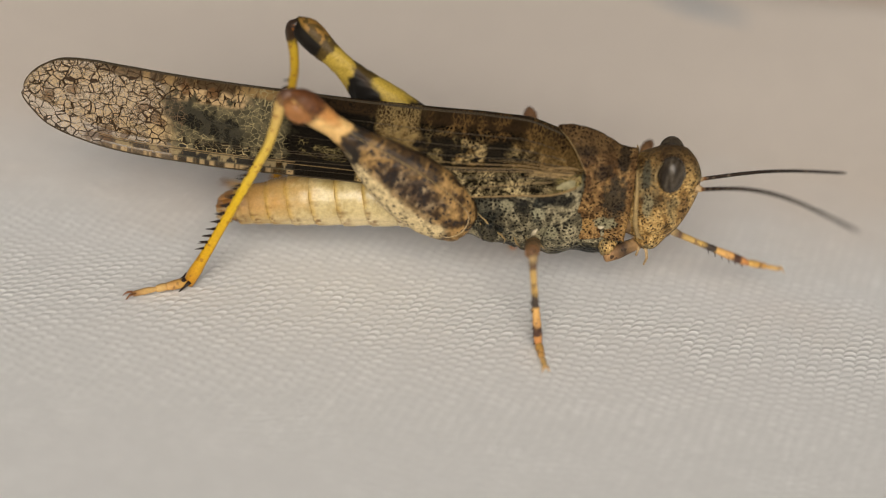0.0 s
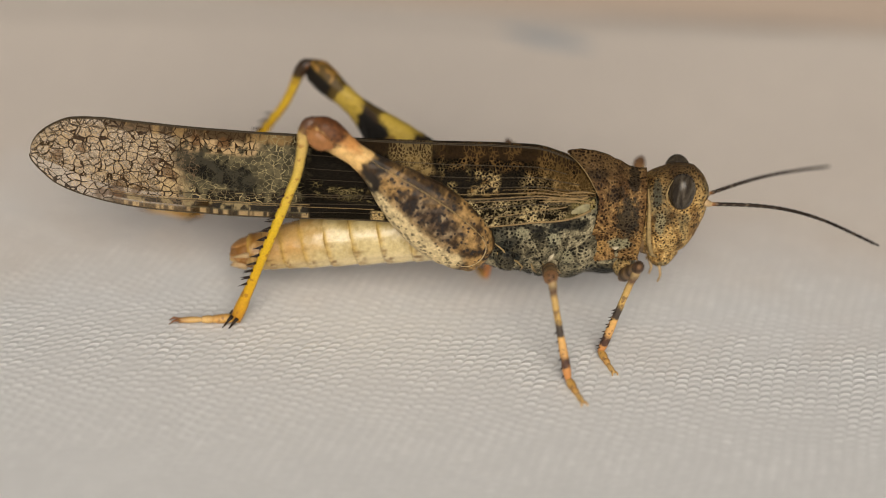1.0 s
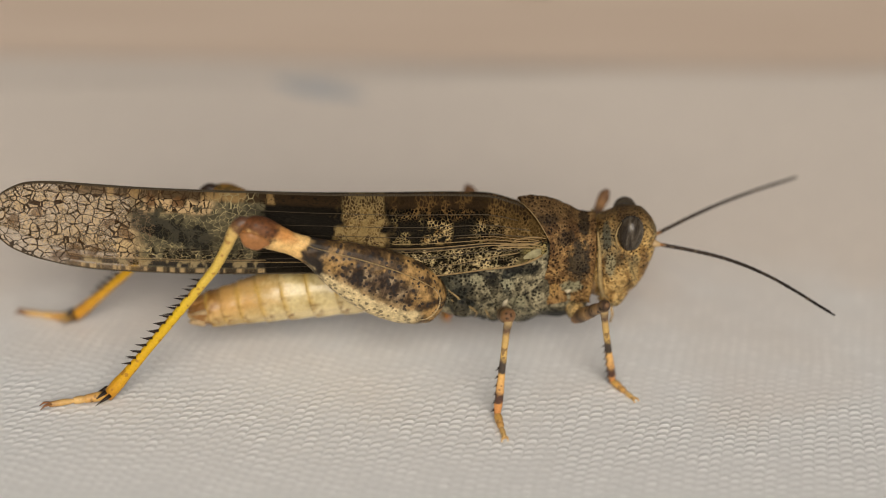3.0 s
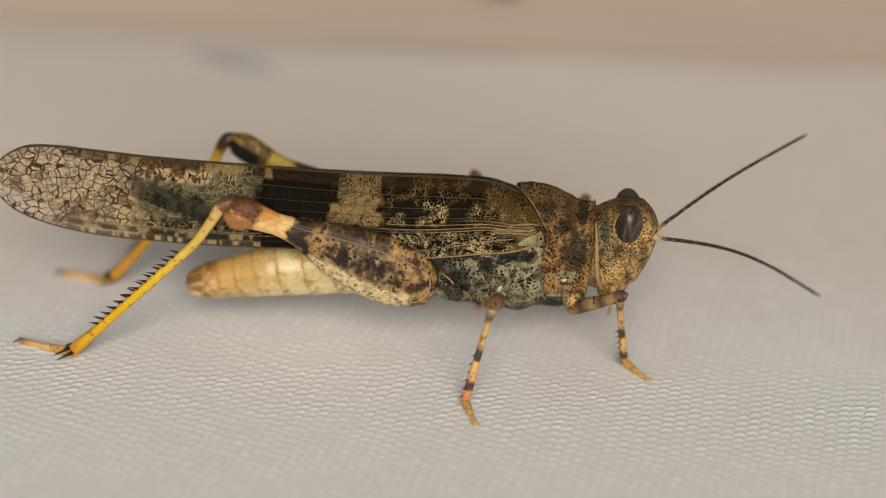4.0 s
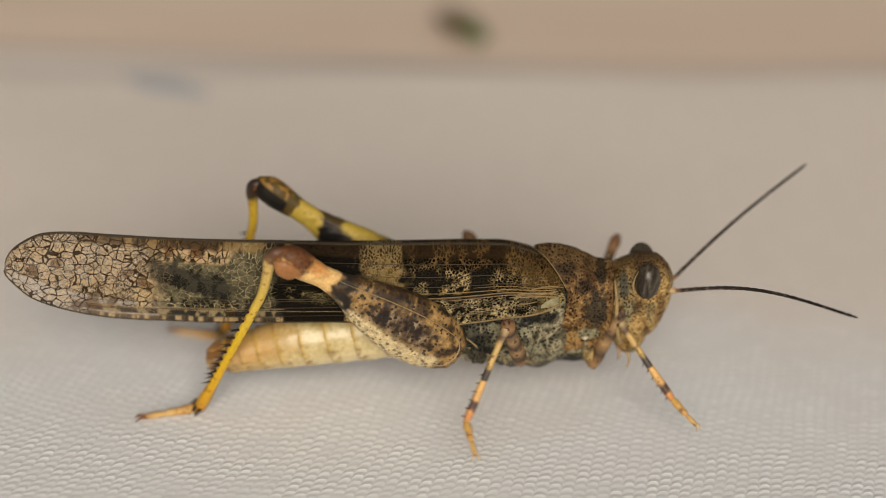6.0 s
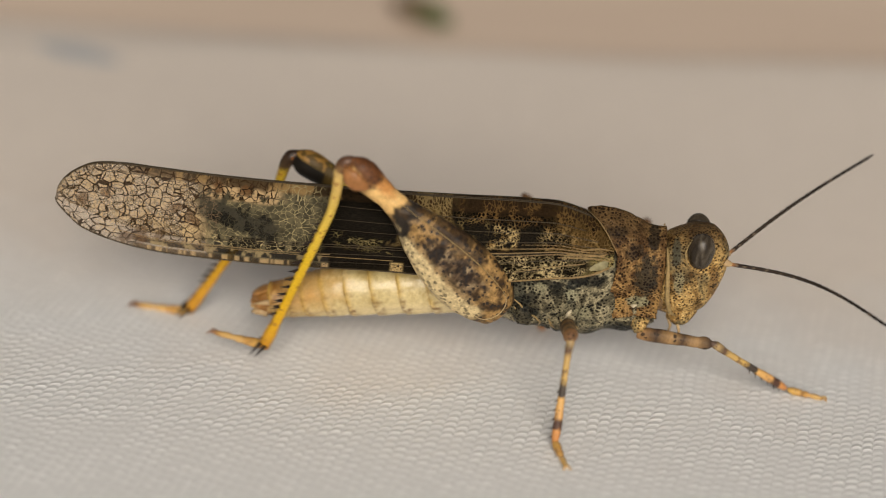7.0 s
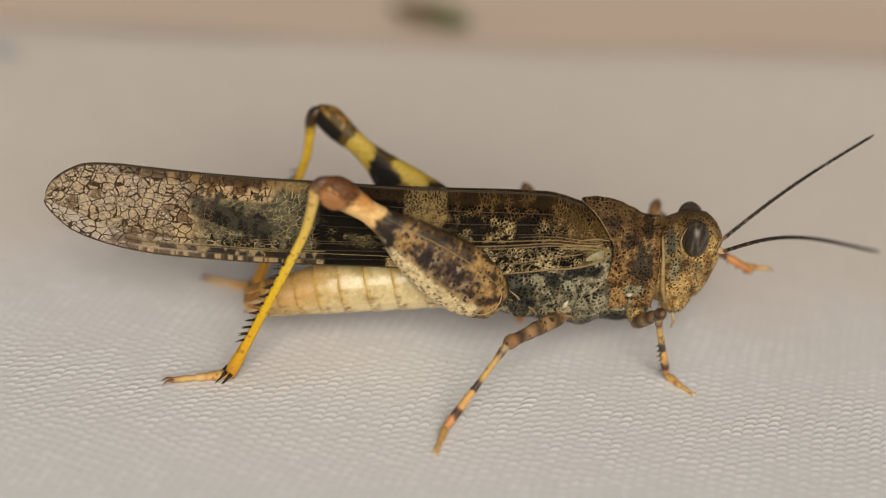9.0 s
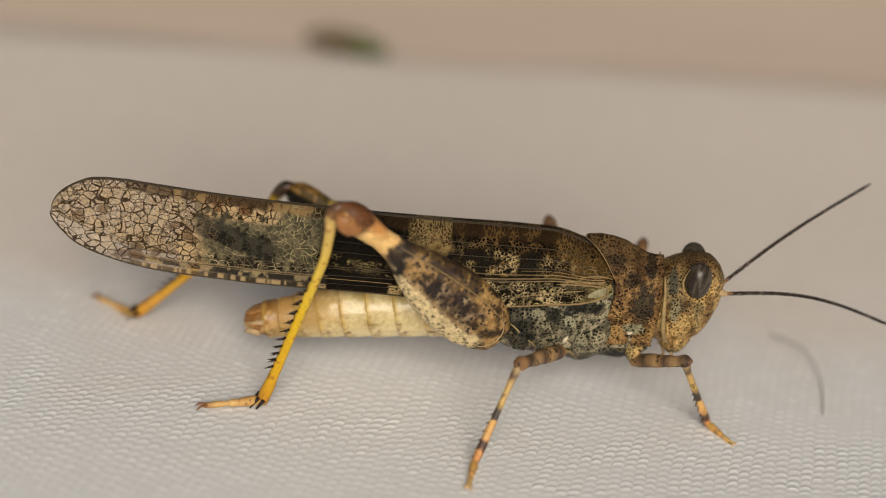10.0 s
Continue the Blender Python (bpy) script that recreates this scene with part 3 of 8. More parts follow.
# ---- the grasshopper, in its own space: x ahead, y to its left, z up, millimetres ----
grasshopper = tagged(new("grasshopper"), "mottled grey-brown grasshopper with yellow hind shins walking on white cloth", "grasshopper")
grasshopper.empty_display_size = 0.01


CHEST = [(-1.2, 0, 7.3, 1.6, 1.8, 2.4, 2.2), (0.2, 0, 7.6, 2.6, 2.9, 3.3, 2.3), (2.2, 0, 8.0, 3.1, 3.6, 3.9, 2.3), (4.6, 0, 8.2, 3.15, 3.7, 4.45, 2.3), (6.6, 0, 8.4, 2.95, 3.6, 4.6, 2.3), (8.4, 0, 8.6, 2.4, 3.2, 4.5, 2.2), (9.8, 0, 8.5, 2.1, 2.8, 4.5, 2.1), (11.0, 0, 8.5, 1.7, 2.2, 3.7, 2.1)]


def on_chest(x, z, side):
    """The place on the chest's side at x and z."""
    xs = [r[0] for r in CHEST]
    mid, half, up, down = (np.interp(x, xs, [r[k] for r in CHEST]) for k in (2, 3, 4, 5))
    q = min(abs(z - mid) / (up if z > mid else down), 0.97)
    return x, side * (half * (1 - q ** 2.3) ** (1 / 2.3) + 0.26), z


def thorax():
    bm = loft(smooth_sections(CHEST, 70), 80)
    bm.normal_update()
    for v in bm.verts:  # slanting seams between the plates of the side, and a swollen lower edge
        x, y, z = v.co / MM
        d = 0.0
        for seam in (0.3, 2.6, 5.3):
            d -= 0.26 * math.exp(-(((x - seam) - 0.42 * (z - 8)) / 0.16) ** 2)
        d += 0.14 * math.exp(-((z - 5.4) / 0.5) ** 2) + 0.10 * math.sin(2.6 * (x - 0.42 * (z - 8)))
        v.co += v.normal * d * MM
    roughen(bm, 0.05, 1.3, 4.0)
    body = part("thorax", bm, THORAX, grasshopper, "blue-grey and ochre speckled thorax side")
    for side in (-1, 1):
        bm = tube([on_chest(4.6, 6.2, side), on_chest(4.75, 6.55, side), on_chest(4.95, 6.9, side)], [0.05, 0.17, 0.05], 8)
        part("breathing_hole", bm, PALE, body, "pale slit of a breathing hole")
        for path, mat, r in ((((0.6, 7.4), (1.3, 6.9), (1.7, 6.3), (2.4, 6.0), (2.8, 5.5), (2.7, 4.9)), RIM, 0.07), (((0.9, 6.6), (1.2, 6.1), (1.3, 5.5), (1.1, 5.0)), RIM, 0.06), (((3.2, 8.3), (3.8, 6.9), (4.3, 5.4)), THORAX, 0.10),
                             (((5.9, 8.8), (5.7, 7.2), (5.3, 5.6)), THORAX, 0.10), (((4.2, 6.0), (4.6, 5.5), (5.3, 5.4), (5.7, 4.9)), RIM, 0.09), (((3.4, 5.9), (3.6, 5.3), (3.9, 4.9)), RIM, 0.09)):
            pts = [on_chest(x, z, side) for x, z in path]
            part("seam_ridge", tube(pts, [0.04] + [r] * (len(pts) - 2) + [0.04], 8), mat, body)


RIDGE = np.array(smooth_sections([(5.2, 0, 13.25, 0), (6.2, 0, 13.46, 0), (7.1, 0, 13.48, 0), (8.36, 0, 13.22, 0), (9.43, 0, 12.76, 0), (10.08, 0, 12.38, 0), (10.7, 0, 12.28, 0), (11.4, 0, 12.30, 0)], 60)).T[[0, 2]]


def pronotum():
    """A saddle: deep at its front, drawn out into a pointed plate over the wing bases."""
    bm = bmesh.new()
    nu, nv = 48, 56
    rows = []
    for i in range(nu + 1):
        u = i / nu
        row = []
        for j in range(-nv, nv + 1):
            s = j / nv  # -1 lower right edge, 0 crest, 1 lower left edge
            a = abs(s)
            back = 5.5 + 2.35 * min(a / 0.42, 1.0) - 0.35 * step(0.5, 0.8, a) + 0.5 * step(0.85, 1.0, a)
            front = 11.3 - 0.25 * a
            x = back + (front - back) * u
            crest = float(np.interp(x, RIDGE[0], RIDGE[1]))
            ang = a * radians(155)
            half = 2.85 - 0.35 * u
            low = 6.0 + 0.1 * u + 0.2 * math.exp(-((u - 0.5) / 0.25) ** 2)
            y = half * math.sin(min(ang, radians(90)))
            if ang > radians(90):
                y = half * (1 - 0.22 * step(radians(90), radians(155), ang))
            z = crest - (crest - low) * (1 - math.cos(ang)) / (1 - math.cos(radians(155)))
            z += 0.22 * math.exp(-(a / 0.05) ** 2)
            groove = 0.16 * (math.exp(-((x - 9.5) / 0.14) ** 2) + 0.6 * math.exp(-((x - 8.6) / 0.12) ** 2)) * step(0.12, 0.3, a)
            y *= 1 - groove / half
            rim = 0.12 * (step(0.96, 1.0, u) + step(0.96, 1.0, a))
            row.append(bm.verts.new((x * MM, math.copysign(y + rim, s) * MM if s else 0.0, z * MM)))
        rows.append(row)
    for a, b in zip(rows, rows[1:]):
        for k in range(2 * nv):
            bm.faces.new((a[k], a[k + 1], b[k + 1], b[k]))
    roughen(bm, 0.07, 1.6, 9.0)
    ob = part("pronotum", bm, PRONOTUM, grasshopper, "rusty brown pitted saddle plate with dark patches")
    thick = ob.modifiers.new("thickness", "SOLIDIFY")
    thick.thickness, thick.offset = 0.00018, -1
    for side in (-1, 1):
        bm = tube([(11.3, side * 2.0, 11.8), (11.48, side * 2.4, 10.6), (11.6, side * 2.5, 9.0), (11.72, side * 2.42, 7.8), (12.05, side * 2.2, 6.75), (12.5, side * 1.95, 6.4)], [0.05, 0.13, 0.17, 0.18, 0.15, 0.05], 10)
        collar = bm
        edge = []
        for k in range(20):
            a = k / 19 * 0.42
            x = 5.46 + 2.36 * a / 0.42
            ang = a * radians(155)
            z = 13.28 + 0.2 * step(0.0, 0.3, a) - (13.48 - 6.0) * (1 - math.cos(ang)) / (1 - math.cos(radians(155))) + 0.05
            edge.append((x, side * 2.9 * math.sin(ang), z))
        part("hind_rim", tube(edge, [0.01 + 0.022 * math.sin(math.pi * k / 19) for k in range(20)], 8), RIM, ob, "tan rim of the saddle's hind edge")
        part("collar", collar, RIM, ob, "tan collar rim behind the head")
        bm = loft(smooth_sections([(9.15, side * 2.62, 7.3, 0.03, 0.05, 0.05, 2), (9.35, side * 2.7, 7.32, 0.10, 0.15, 0.14, 2), (9.6, side * 2.62, 7.36, 0.03, 0.05, 0.05, 2)], 9), 12)
        part("pale_spot", bm, PALE, ob, "small pale callus")


def neck():
    """The soft throat between saddle and head, and the breastplate under it."""
    bm = loft(smooth_sections([(9.4, 0, 7.6, 1.7, 2.0, 1.75, 2.2), (10.6, 0, 7.6, 1.95, 2.0, 1.65, 2.2), (11.8, 0, 7.7, 2.0, 2.0, 1.5, 2.2), (12.8, 0, 7.8, 1.7, 1.8, 1.4, 2.2)], 20), 40)
    part("neck", roughen(bm, 0.06, 1.5, 7.0), NECK, grasshopper, "ochre throat between head and saddle")


def wing_hinges():
    """Folded plates where each forewing meets the body: a cream lobe with ridges that fan out behind it."""
    for side in (-1, 1):
        lobe = part("wing_hinge", roughen(loft(smooth_sections([(5.3, side * 3.05, 10.02, 0.05, 0.10, 0.08, 2), (6.1, side * 3.06, 10.2, 0.12, 0.30, 0.20, 2), (7.0, side * 2.96, 10.4, 0.16, 0.50, 0.30, 2.2), (7.7, side * 2.75, 10.5, 0.10, 0.3, 0.22, 2)], 18), 18), 0.04, 2.0), HINGE, grasshopper, "cream hinge of the forewing")
        for z0, z1, x0 in ((11.0, 11.2, 4.2), (10.85, 10.95, 3.6), (11.5, 11.45, 5.2)):
            pts = []
            for k in range(9):
                f = k / 8
                x = 7.5 - (7.5 - x0) * f
                z = z0 + (z1 - z0) * f + 0.10 * math.sin(math.pi * f)
                top, low = np.interp(x, *WING_TOP_LINE), np.interp(x, *WING_LOW_LINE)
                y = wing_surface(x, min(max((z - low) / (top - low), 0.0), 1.0), 1)[1]
                pts.append((x, side * (y + 0.05), z))
            part("hinge_ridge", tube(pts, [0.03 + 0.035 * math.sin(math.pi * k / 8) ** 2 for k in range(9)], 8), TAN_VEIN, lobe)


def head():
    bm = loft(smooth_sections([
        (10.9, 0, 9.2, 2.0, 2.3, 3.1, 2.3), (11.6, 0, 9.2, 2.3, 2.85, 3.3, 2.3), (12.6, 0, 9.2, 2.35, 3.35, 3.55, 2.3), (13.4, 0, 9.3, 2.25, 3.6, 3.5, 2.2), (14.1, 0, 9.5, 2.1, 3.4, 3.35, 2.2),
        (14.7, 0, 9.7, 1.85, 3.1, 3.0, 2.2), (15.2, 0, 10.0, 1.5, 2.45, 2.4, 2.1), (15.55, 0, 10.4, 1.1, 1.6, 2.0, 2.0), (15.8, 0, 10.6, 0.65, 0.9, 1.15, 2.0), (15.96, 0, 10.6, 0.15, 0.2, 0.3, 2.0)], 52), 56)
    roughen(bm, 0.06, 1.2, 2.0)
    ob = part("head", bm, HEAD, grasshopper, "ochre and grey freckled head with upright face")
    for side in (-1, 1):
        eye_y, eye_z = (2.0, 11.75) if side < 0 else (1.7, 11.6)
        bm = loft(smooth_sections([(12.7, side * (eye_y - 0.10), eye_z, 0.05, 0.1, 0.1, 2), (12.92, side * (eye_y - 0.05), eye_z, 0.5, 0.8, 0.86, 2.1), (13.3, side * (eye_y - 0.00), eye_z, 0.78, 1.2, 1.28, 2.1), (13.72, side * (eye_y - 0.00), eye_z, 0.84, 1.32, 1.38, 2.1),
                                   (14.12, side * (eye_y - 0.05), eye_z, 0.78, 1.2, 1.28, 2.1), (14.5, side * (eye_y - 0.15), eye_z, 0.5, 0.8, 0.86, 2.1), (14.72, side * (eye_y - 0.20), eye_z, 0.05, 0.1, 0.1, 2)], 30), 32)
        part("eye", bm, EYE, ob, "dark brown oval compound eye")
        bm = tube([(12.95, side * 2.2, 12.7), (12.68, side * 2.38, 12.2), (12.58, side * 2.42, 11.6), (12.74, side * 2.42, 10.95), (13.1, side * 2.4, 10.5)], [0.02, 0.05, 0.065, 0.05, 0.02], 8)
        if side < 0:
            part("eye_rim", bm, RIM, ob, "pale rim behind the eye")
        bm = tube([(15.45, side * 0.72, 10.42), (15.85, side * 0.78, 10.34), (16.15, side * 0.82, 10.3)], [0.32, 0.26, 0.15], 12)
        part("antenna_socket", bm, MOUTH, ob, "orange antenna base")
        bm = tube([(12.4, side * 1.7, 6.2), (12.8, side * 1.75, 5.5), (12.95, side * 1.7, 4.8), (12.8, side * 1.6, 4.2)], [0.15, 0.12, 0.10, 0.08], 8)
        part("palp", bm, MOUTH, ob, "pale mouth feeler")
        bm = tube([(12.0, side * 1.2, 6.0), (12.3, side * 1.2, 5.2), (12.2, side * 1.1, 4.6)], [0.14, 0.11, 0.08], 8)
        part("palp", bm, MOUTH, ob)
        bm = loft(smooth_sections([(11.9, side * 1.25, 6.3, 0.3, 0.5, 0.4, 2), (12.6, side * 1.3, 6.05, 0.7, 0.8, 0.65, 2.2), (13.4, side * 1.1, 6.1, 0.65, 0.8, 0.6, 2.2), (14.1, side * 0.8, 6.4, 0.2, 0.3, 0.2, 2)], 16), 20)
        part("jaw", bm, HEAD, ob)


RING_ENDS = [-3.2, -5.4, -7.5, -9.5, -11.4, -13.1, -14.6, -15.9, -17.0]


def belly_core(x):
    """Height of the belly's middle, and its radius."""
    f = (-1.0 - x) / 16.0
    end = step(0.62, 1.02, f)
    return 6.9 - 2.4 * f - 0.55 * end, 2.15 - 0.35 * f - 0.5 * end


def belly_mark(x, y, z):
    """Cream rings, small dark spots low on each side, browner towards the end."""
    mid, radius = belly_core(x)
    h = (z - mid) / radius
    along = x + 0.26 * (z - mid)
    tone = blend((0.42, 0.37, 0.215), (0.56, 0.52, 0.36), step(0.35, 0.65, 0.6 * cloud(x, y, z, 0.7, 3) + 0.4 * cloud(x, y, z, 2.6, 13)))
    tone = blend(tone, (0.68, 0.635, 0.49), 0.75 * step(-0.05, -0.5, h) * step(-15.0, -9.0, x))
    tone = blend(tone, (0.50, 0.31, 0.12), 0.85 * step(-10.0, -15.5, x + 2.5 * (cloud(x, y, z, 1.2, 9) - 0.5)) * (0.35 + 0.65 * step(-0.5, 0.4, h)))
    tone = blend(tone, (0.20, 0.095, 0.028), 0.9 * step(-15.6, -17.0, x) * step(0.40, 0.56, cloud(x, y, z, 1.0, 23) + 0.25 * step(-0.2, 0.6, h)))
    ahead = min((along - e if along >= e else 9.0) for e in RING_ENDS)
    behind = min((e - along if along <= e else 9.0) for e in RING_ENDS)
    # a clear amber hem before each seam, a dark hair line at the seam
    tone = blend(tone, (0.60, 0.44, 0.13), 0.55 * step(0.55, 0.1, ahead) * step(0.30, 0.6, cloud(x, y, z, 0.9, 51)))
    tone = blend(tone, (0.30, 0.20, 0.07), 0.45 * step(0.13, 0.0, min(ahead, behind)) * step(-0.75, 0.2, h))
    for level, size, tint in ((-0.45, 0.20, 0.9), (-0.12, 0.13, 0.7), (-0.68, 0.11, 0.6), (0.25, 0.10, 0.4)):
        low = step(size, 0.4 * size, abs(h - level + 0.10 * (ahead - 0.4))) * step(1.0, 0.45, ahead) * step(0.43, 0.55, cloud(x * 0.7, y, z, 2.2, 7 + 10 * level))
        tone = blend(tone, (0.16, 0.09, 0.035), tint * low)
    return (*tone, 1.0)


def abdomen():
    """Overlapping slanting ring plates, each a little flared at its hind edge; a blunt end with plates and valves."""
    ends = [-1.0, *RING_ENDS]
    for k, (a, b) in enumerate(zip(ends, ends[1:])):
        rows = []
        for x in np.linspace(a + 0.25, b, 14):
            z, r = belly_core(x)
            swell = 0.965 + 0.055 * step(a + 0.4, b + 0.1, x) - 0.06 * step(b + 0.14, b, x)
            rows.append((x, 0, z, r * swell * 0.98, r * swell * 1.04, r * swell * 0.98, 2.15))
        bm = loft(rows, 72)
        for v in bm.verts:  # seams lean, and a soft pleat runs low along the side
            z, r = belly_core(v.co.x / MM)
            h = (v.co.z / MM - z) / r
            v.co.y *= 1 - 0.05 * math.exp(-((h + 0.55) / 0.10) ** 2)
            v.co.x -= 0.26 * h * r * MM
        roughen(bm, 0.04, 1.1, k)
        paint(part("belly_ring", bm, BELLY, grasshopper, "cream yellow ring of the belly"), belly_mark)
    bm = loft(smooth_sections([(-16.6, 0, 4.02, 1.25, 1.32, 1.2, 2.1), (-17.3, 0, 3.95, 1.15, 1.2, 1.1, 2.1), (-18.0, 0, 3.85, 0.9, 0.85, 0.9, 2.1), (-18.5, 0, 3.75, 0.45, 0.4, 0.5, 2)], 22), 40)
    tip = paint(part("belly_tip", roughen(bm, 0.08, 1.2, 5.0), BELLY, grasshopper, "blunt brown end of the belly"), belly_mark)
    bm = loft(smooth_sections([(-16.9, 0, 5.1, 0.65, 0.2, 0.15, 2), (-17.8, 0, 4.75, 0.65, 0.2, 0.2, 2.2), (-18.25, 0, 4.5, 0.4, 0.15, 0.15, 2), (-18.5, 0, 4.35, 0.1, 0.05, 0.05, 2)], 14), 20)
    part("tail_plate", bm, TAIL, tip, "rusty brown plate over the tail end")
    for side in (-1, 1):
        bm = cone(bmesh.new(), (-17.0, side * 1.1, 4.35), (-18.4, side * 1.1, 4.05), 0.24, 10)
        part("tail_feeler", bm, MOUTH, tip, "short pale tail feeler")
        for z, rise, length in ((3.85, 0.06, 0.6), (3.3, -0.08, 0.5)):
            bm = tube([(-17.2, side * 0.75, z), (-17.9, side * 0.72, z + 0.05), (-17.9 - 0.6 * length, side * 0.6, z + rise), (-18.1 - length * 0.75, side * 0.45, z + 3.0 * rise)], [0.36, 0.32, 0.22, 0.05], 10)
            part("egg_valve", bm, MOUTH if rise < 0 else TAIL, tip, "horny egg-laying valve")


# outline of the folded forewing: x, upper edge z, lower edge z
def smooth_line(points, count=700):
    rows = smooth_sections([(x, 0, z, 1.6 * z) for x, z in points], count)
    return [(r[0], r[2]) for r in rows]


WING_TOP = smooth_line([(-32.76, 11.42), (-32.74, 11.63), (-32.68, 11.86), (-32.56, 12.12), (-32.26, 12.55), (-31.85, 12.95), (-31.1, 13.47), (-30.2, 13.9), (-28.8, 14.1), (-25.6, 13.97), (-21.7, 13.75), (-17.7, 13.63), (-14.0, 13.58), (-9.4, 13.48), (-3.8, 13.52), (1.5, 13.62), (3.8, 13.52), (5.2, 13.1), (7.6, 12.2)])
WING_LOW = smooth_line([(-32.76, 11.38), (-32.74, 11.18), (-32.68, 10.98), (-32.56, 10.78), (-32.2, 10.4), (-31.6, 9.98), (-30.06, 9.13), (-27.7, 8.38), (-25.3, 7.96), (-22.1, 7.77), (-17.65, 7.81), (-14.0, 8.06), (-8.0, 8.55), (-0.5, 8.70), (3.1, 9.28), (6.66, 10.0), (7.6, 10.6)])
WING_TOP_LINE, WING_LOW_LINE = (np.array(WING_TOP).T, np.array(WING_LOW).T)
BROWN, PALE_VEIN = (0.034, 0.021, 0.012), (0.42, 0.38, 0.27)


def saddle(x, v, rag):
    return step(-7.9, -7.0, x + rag * 2.2 - 1.2 * (v - 0.7)) * step(-3.6, -4.3, x + rag * 2.4 + 1.6 * (v - 0.6) ** 2) * step(0.40, 0.46, v + 0.08 * rag)


def smoky(x, v, rag):
    """The slanting smoky streak past the middle."""
    d = v - (0.64 - 0.044 * (x + 21.5))
    return step(-22.4, -21.6, x + rag) * step(-15.8, -16.8, x + rag) * step(0.185, 0.12, abs(d) + 0.20 * rag)


def wing_mark(x, y, z):
    """Clear and netted at the end, smoky in the middle, dark and ochre bands towards the base."""
    top, low = np.interp(x, *WING_TOP_LINE), np.interp(x, *WING_LOW_LINE)
    v = (z - low) / max(top - low, 0.1)
    c = cloud(x, 0, z, 0.9, 5)
    c2 = cloud(x, 0, z, 1.7, 11)
    rag = 0.9 * (cloud(x, 0, z, 1.3, 21) - 0.5)
    black = (0.006, 0.0055, 0.005)
    tone, alpha = (0.52, 0.45, 0.365), 0.30 + 0.22 * step(0.44, 0.60, c)
    f = step(-22.9, -21.6, x + rag * 1.8 + 1.2 * (v - 0.5))
    tone, alpha = blend(tone, blend((0.055, 0.056, 0.047), (0.115, 0.112, 0.088), step(0.42, 0.6, c2)), f), alpha + (0.92 - alpha) * f
    # pale cells above the streak, a pale field under its outer end
    f = step(-22.4, -21.4, x) * step(-16.2, -17.2, x + 2 * rag) * step(0.74, 0.80, v)
    tone = blend(tone, (0.46, 0.37, 0.27), 0.85 * f * step(0.36, 0.46, c2))
    f = step(-23.8, -23.2, x + rag) * step(-21.4, -22.0, x + rag) * step(0.24, 0.16, abs(v - 0.36))
    tone, alpha = blend(tone, (0.50, 0.42, 0.30), 0.8 * f), alpha + (0.75 - alpha) * f
    f = smoky(x, v, rag)
    tone = blend(tone, blend((0.010, 0.011, 0.012), (0.035, 0.037, 0.037), step(0.45, 0.6, c)), 0.95 * f)
    # a row of dark cells low down
    f = step(-22.4, -21.8, x) * step(-13.4, -14.4, x) * step(0.085, 0.06, abs(v - 0.26)) * step(0.40, 0.47, cloud(x, 0, z * 0.3, 1.0, 71))
    tone = blend(tone, (0.014, 0.013, 0.012), 0.92 * f)
    # solid dark block, and dark cells from there to the base
    f = step(-13.6, -13.1, x + rag * 1.2 - 0.9 * (v - 0.4)) * step(0.15, 0.17, v) + step(-12.75, -12.65, x) * step(0.17, 0.15, v)
    f = min(f, 1.0)
    tone, alpha = blend(tone, black, f), alpha + (0.98 - alpha) * f
    f = saddle(x, v, rag)
    tone = blend(tone, blend((0.105, 0.074, 0.035), (0.195, 0.155, 0.082), step(0.42, 0.6, c2)), f)
    tone = blend(tone, (0.030, 0.020, 0.013), 0.85 * f * step(0.47, 0.40, c))
    # ochre shoulder and greenish hinge
    f = step(2.8, 5.5, x) * step(0.50, 0.62, v)
    tone = blend(tone, (0.085, 0.058, 0.027), 0.6 * f * step(0.3, 0.5, c))
    f = step(5.4, 6.6, x + rag) * step(0.48, 0.36, v)
    tone = blend(tone, (0.27, 0.245, 0.13), 0.9 * f)
    # dark upper edge with pale specks
    f = step(0.90, 0.94, v + 0.04 * rag) * step(-29, -26, x)
    tone, alpha = blend(tone, blend((0.035, 0.024, 0.016), (0.24, 0.175, 0.10), step(0.55, 0.65, cloud(x, 0, z * 0.6, 1.1, 31)) * step(-9.0, -12.0, x)), 0.9 * f), max(alpha, 0.95 * f)
    # chequered lower edge: dark squares on a pale band, and a pale dashed rim
    f = step(0.175, 0.165, v) * step(0.075, 0.085, v) * step(-28.5, -26.5, x) * step(-12.6, -12.7, x)
    square = step(0.38, 0.45, cloud(x, 0, z * 0.4, 0.95, 41))
    tone, alpha = blend(tone, blend((0.25, 0.22, 0.155), (0.010, 0.009, 0.008), square), 0.95 * f), max(alpha, 0.92 * f)
    f = step(0.07, 0.06, v) * step(-28.5, -26.5, x) * step(-12.6, -12.7, x)
    tone, alpha = blend(tone, blend((0.36, 0.29, 0.20), (0.03, 0.022, 0.015), step(0.42, 0.50, cloud(x, 0, 0, 1.3, 43))), 0.9 * f), max(alpha, 0.9 * f)
    f = step(0.16, 0.14, v) * step(-8.3, -8.1, x) * step(-7.2, -7.4, x)
    tone = blend(tone, (0.44, 0.36, 0.22), 0.9 * f)
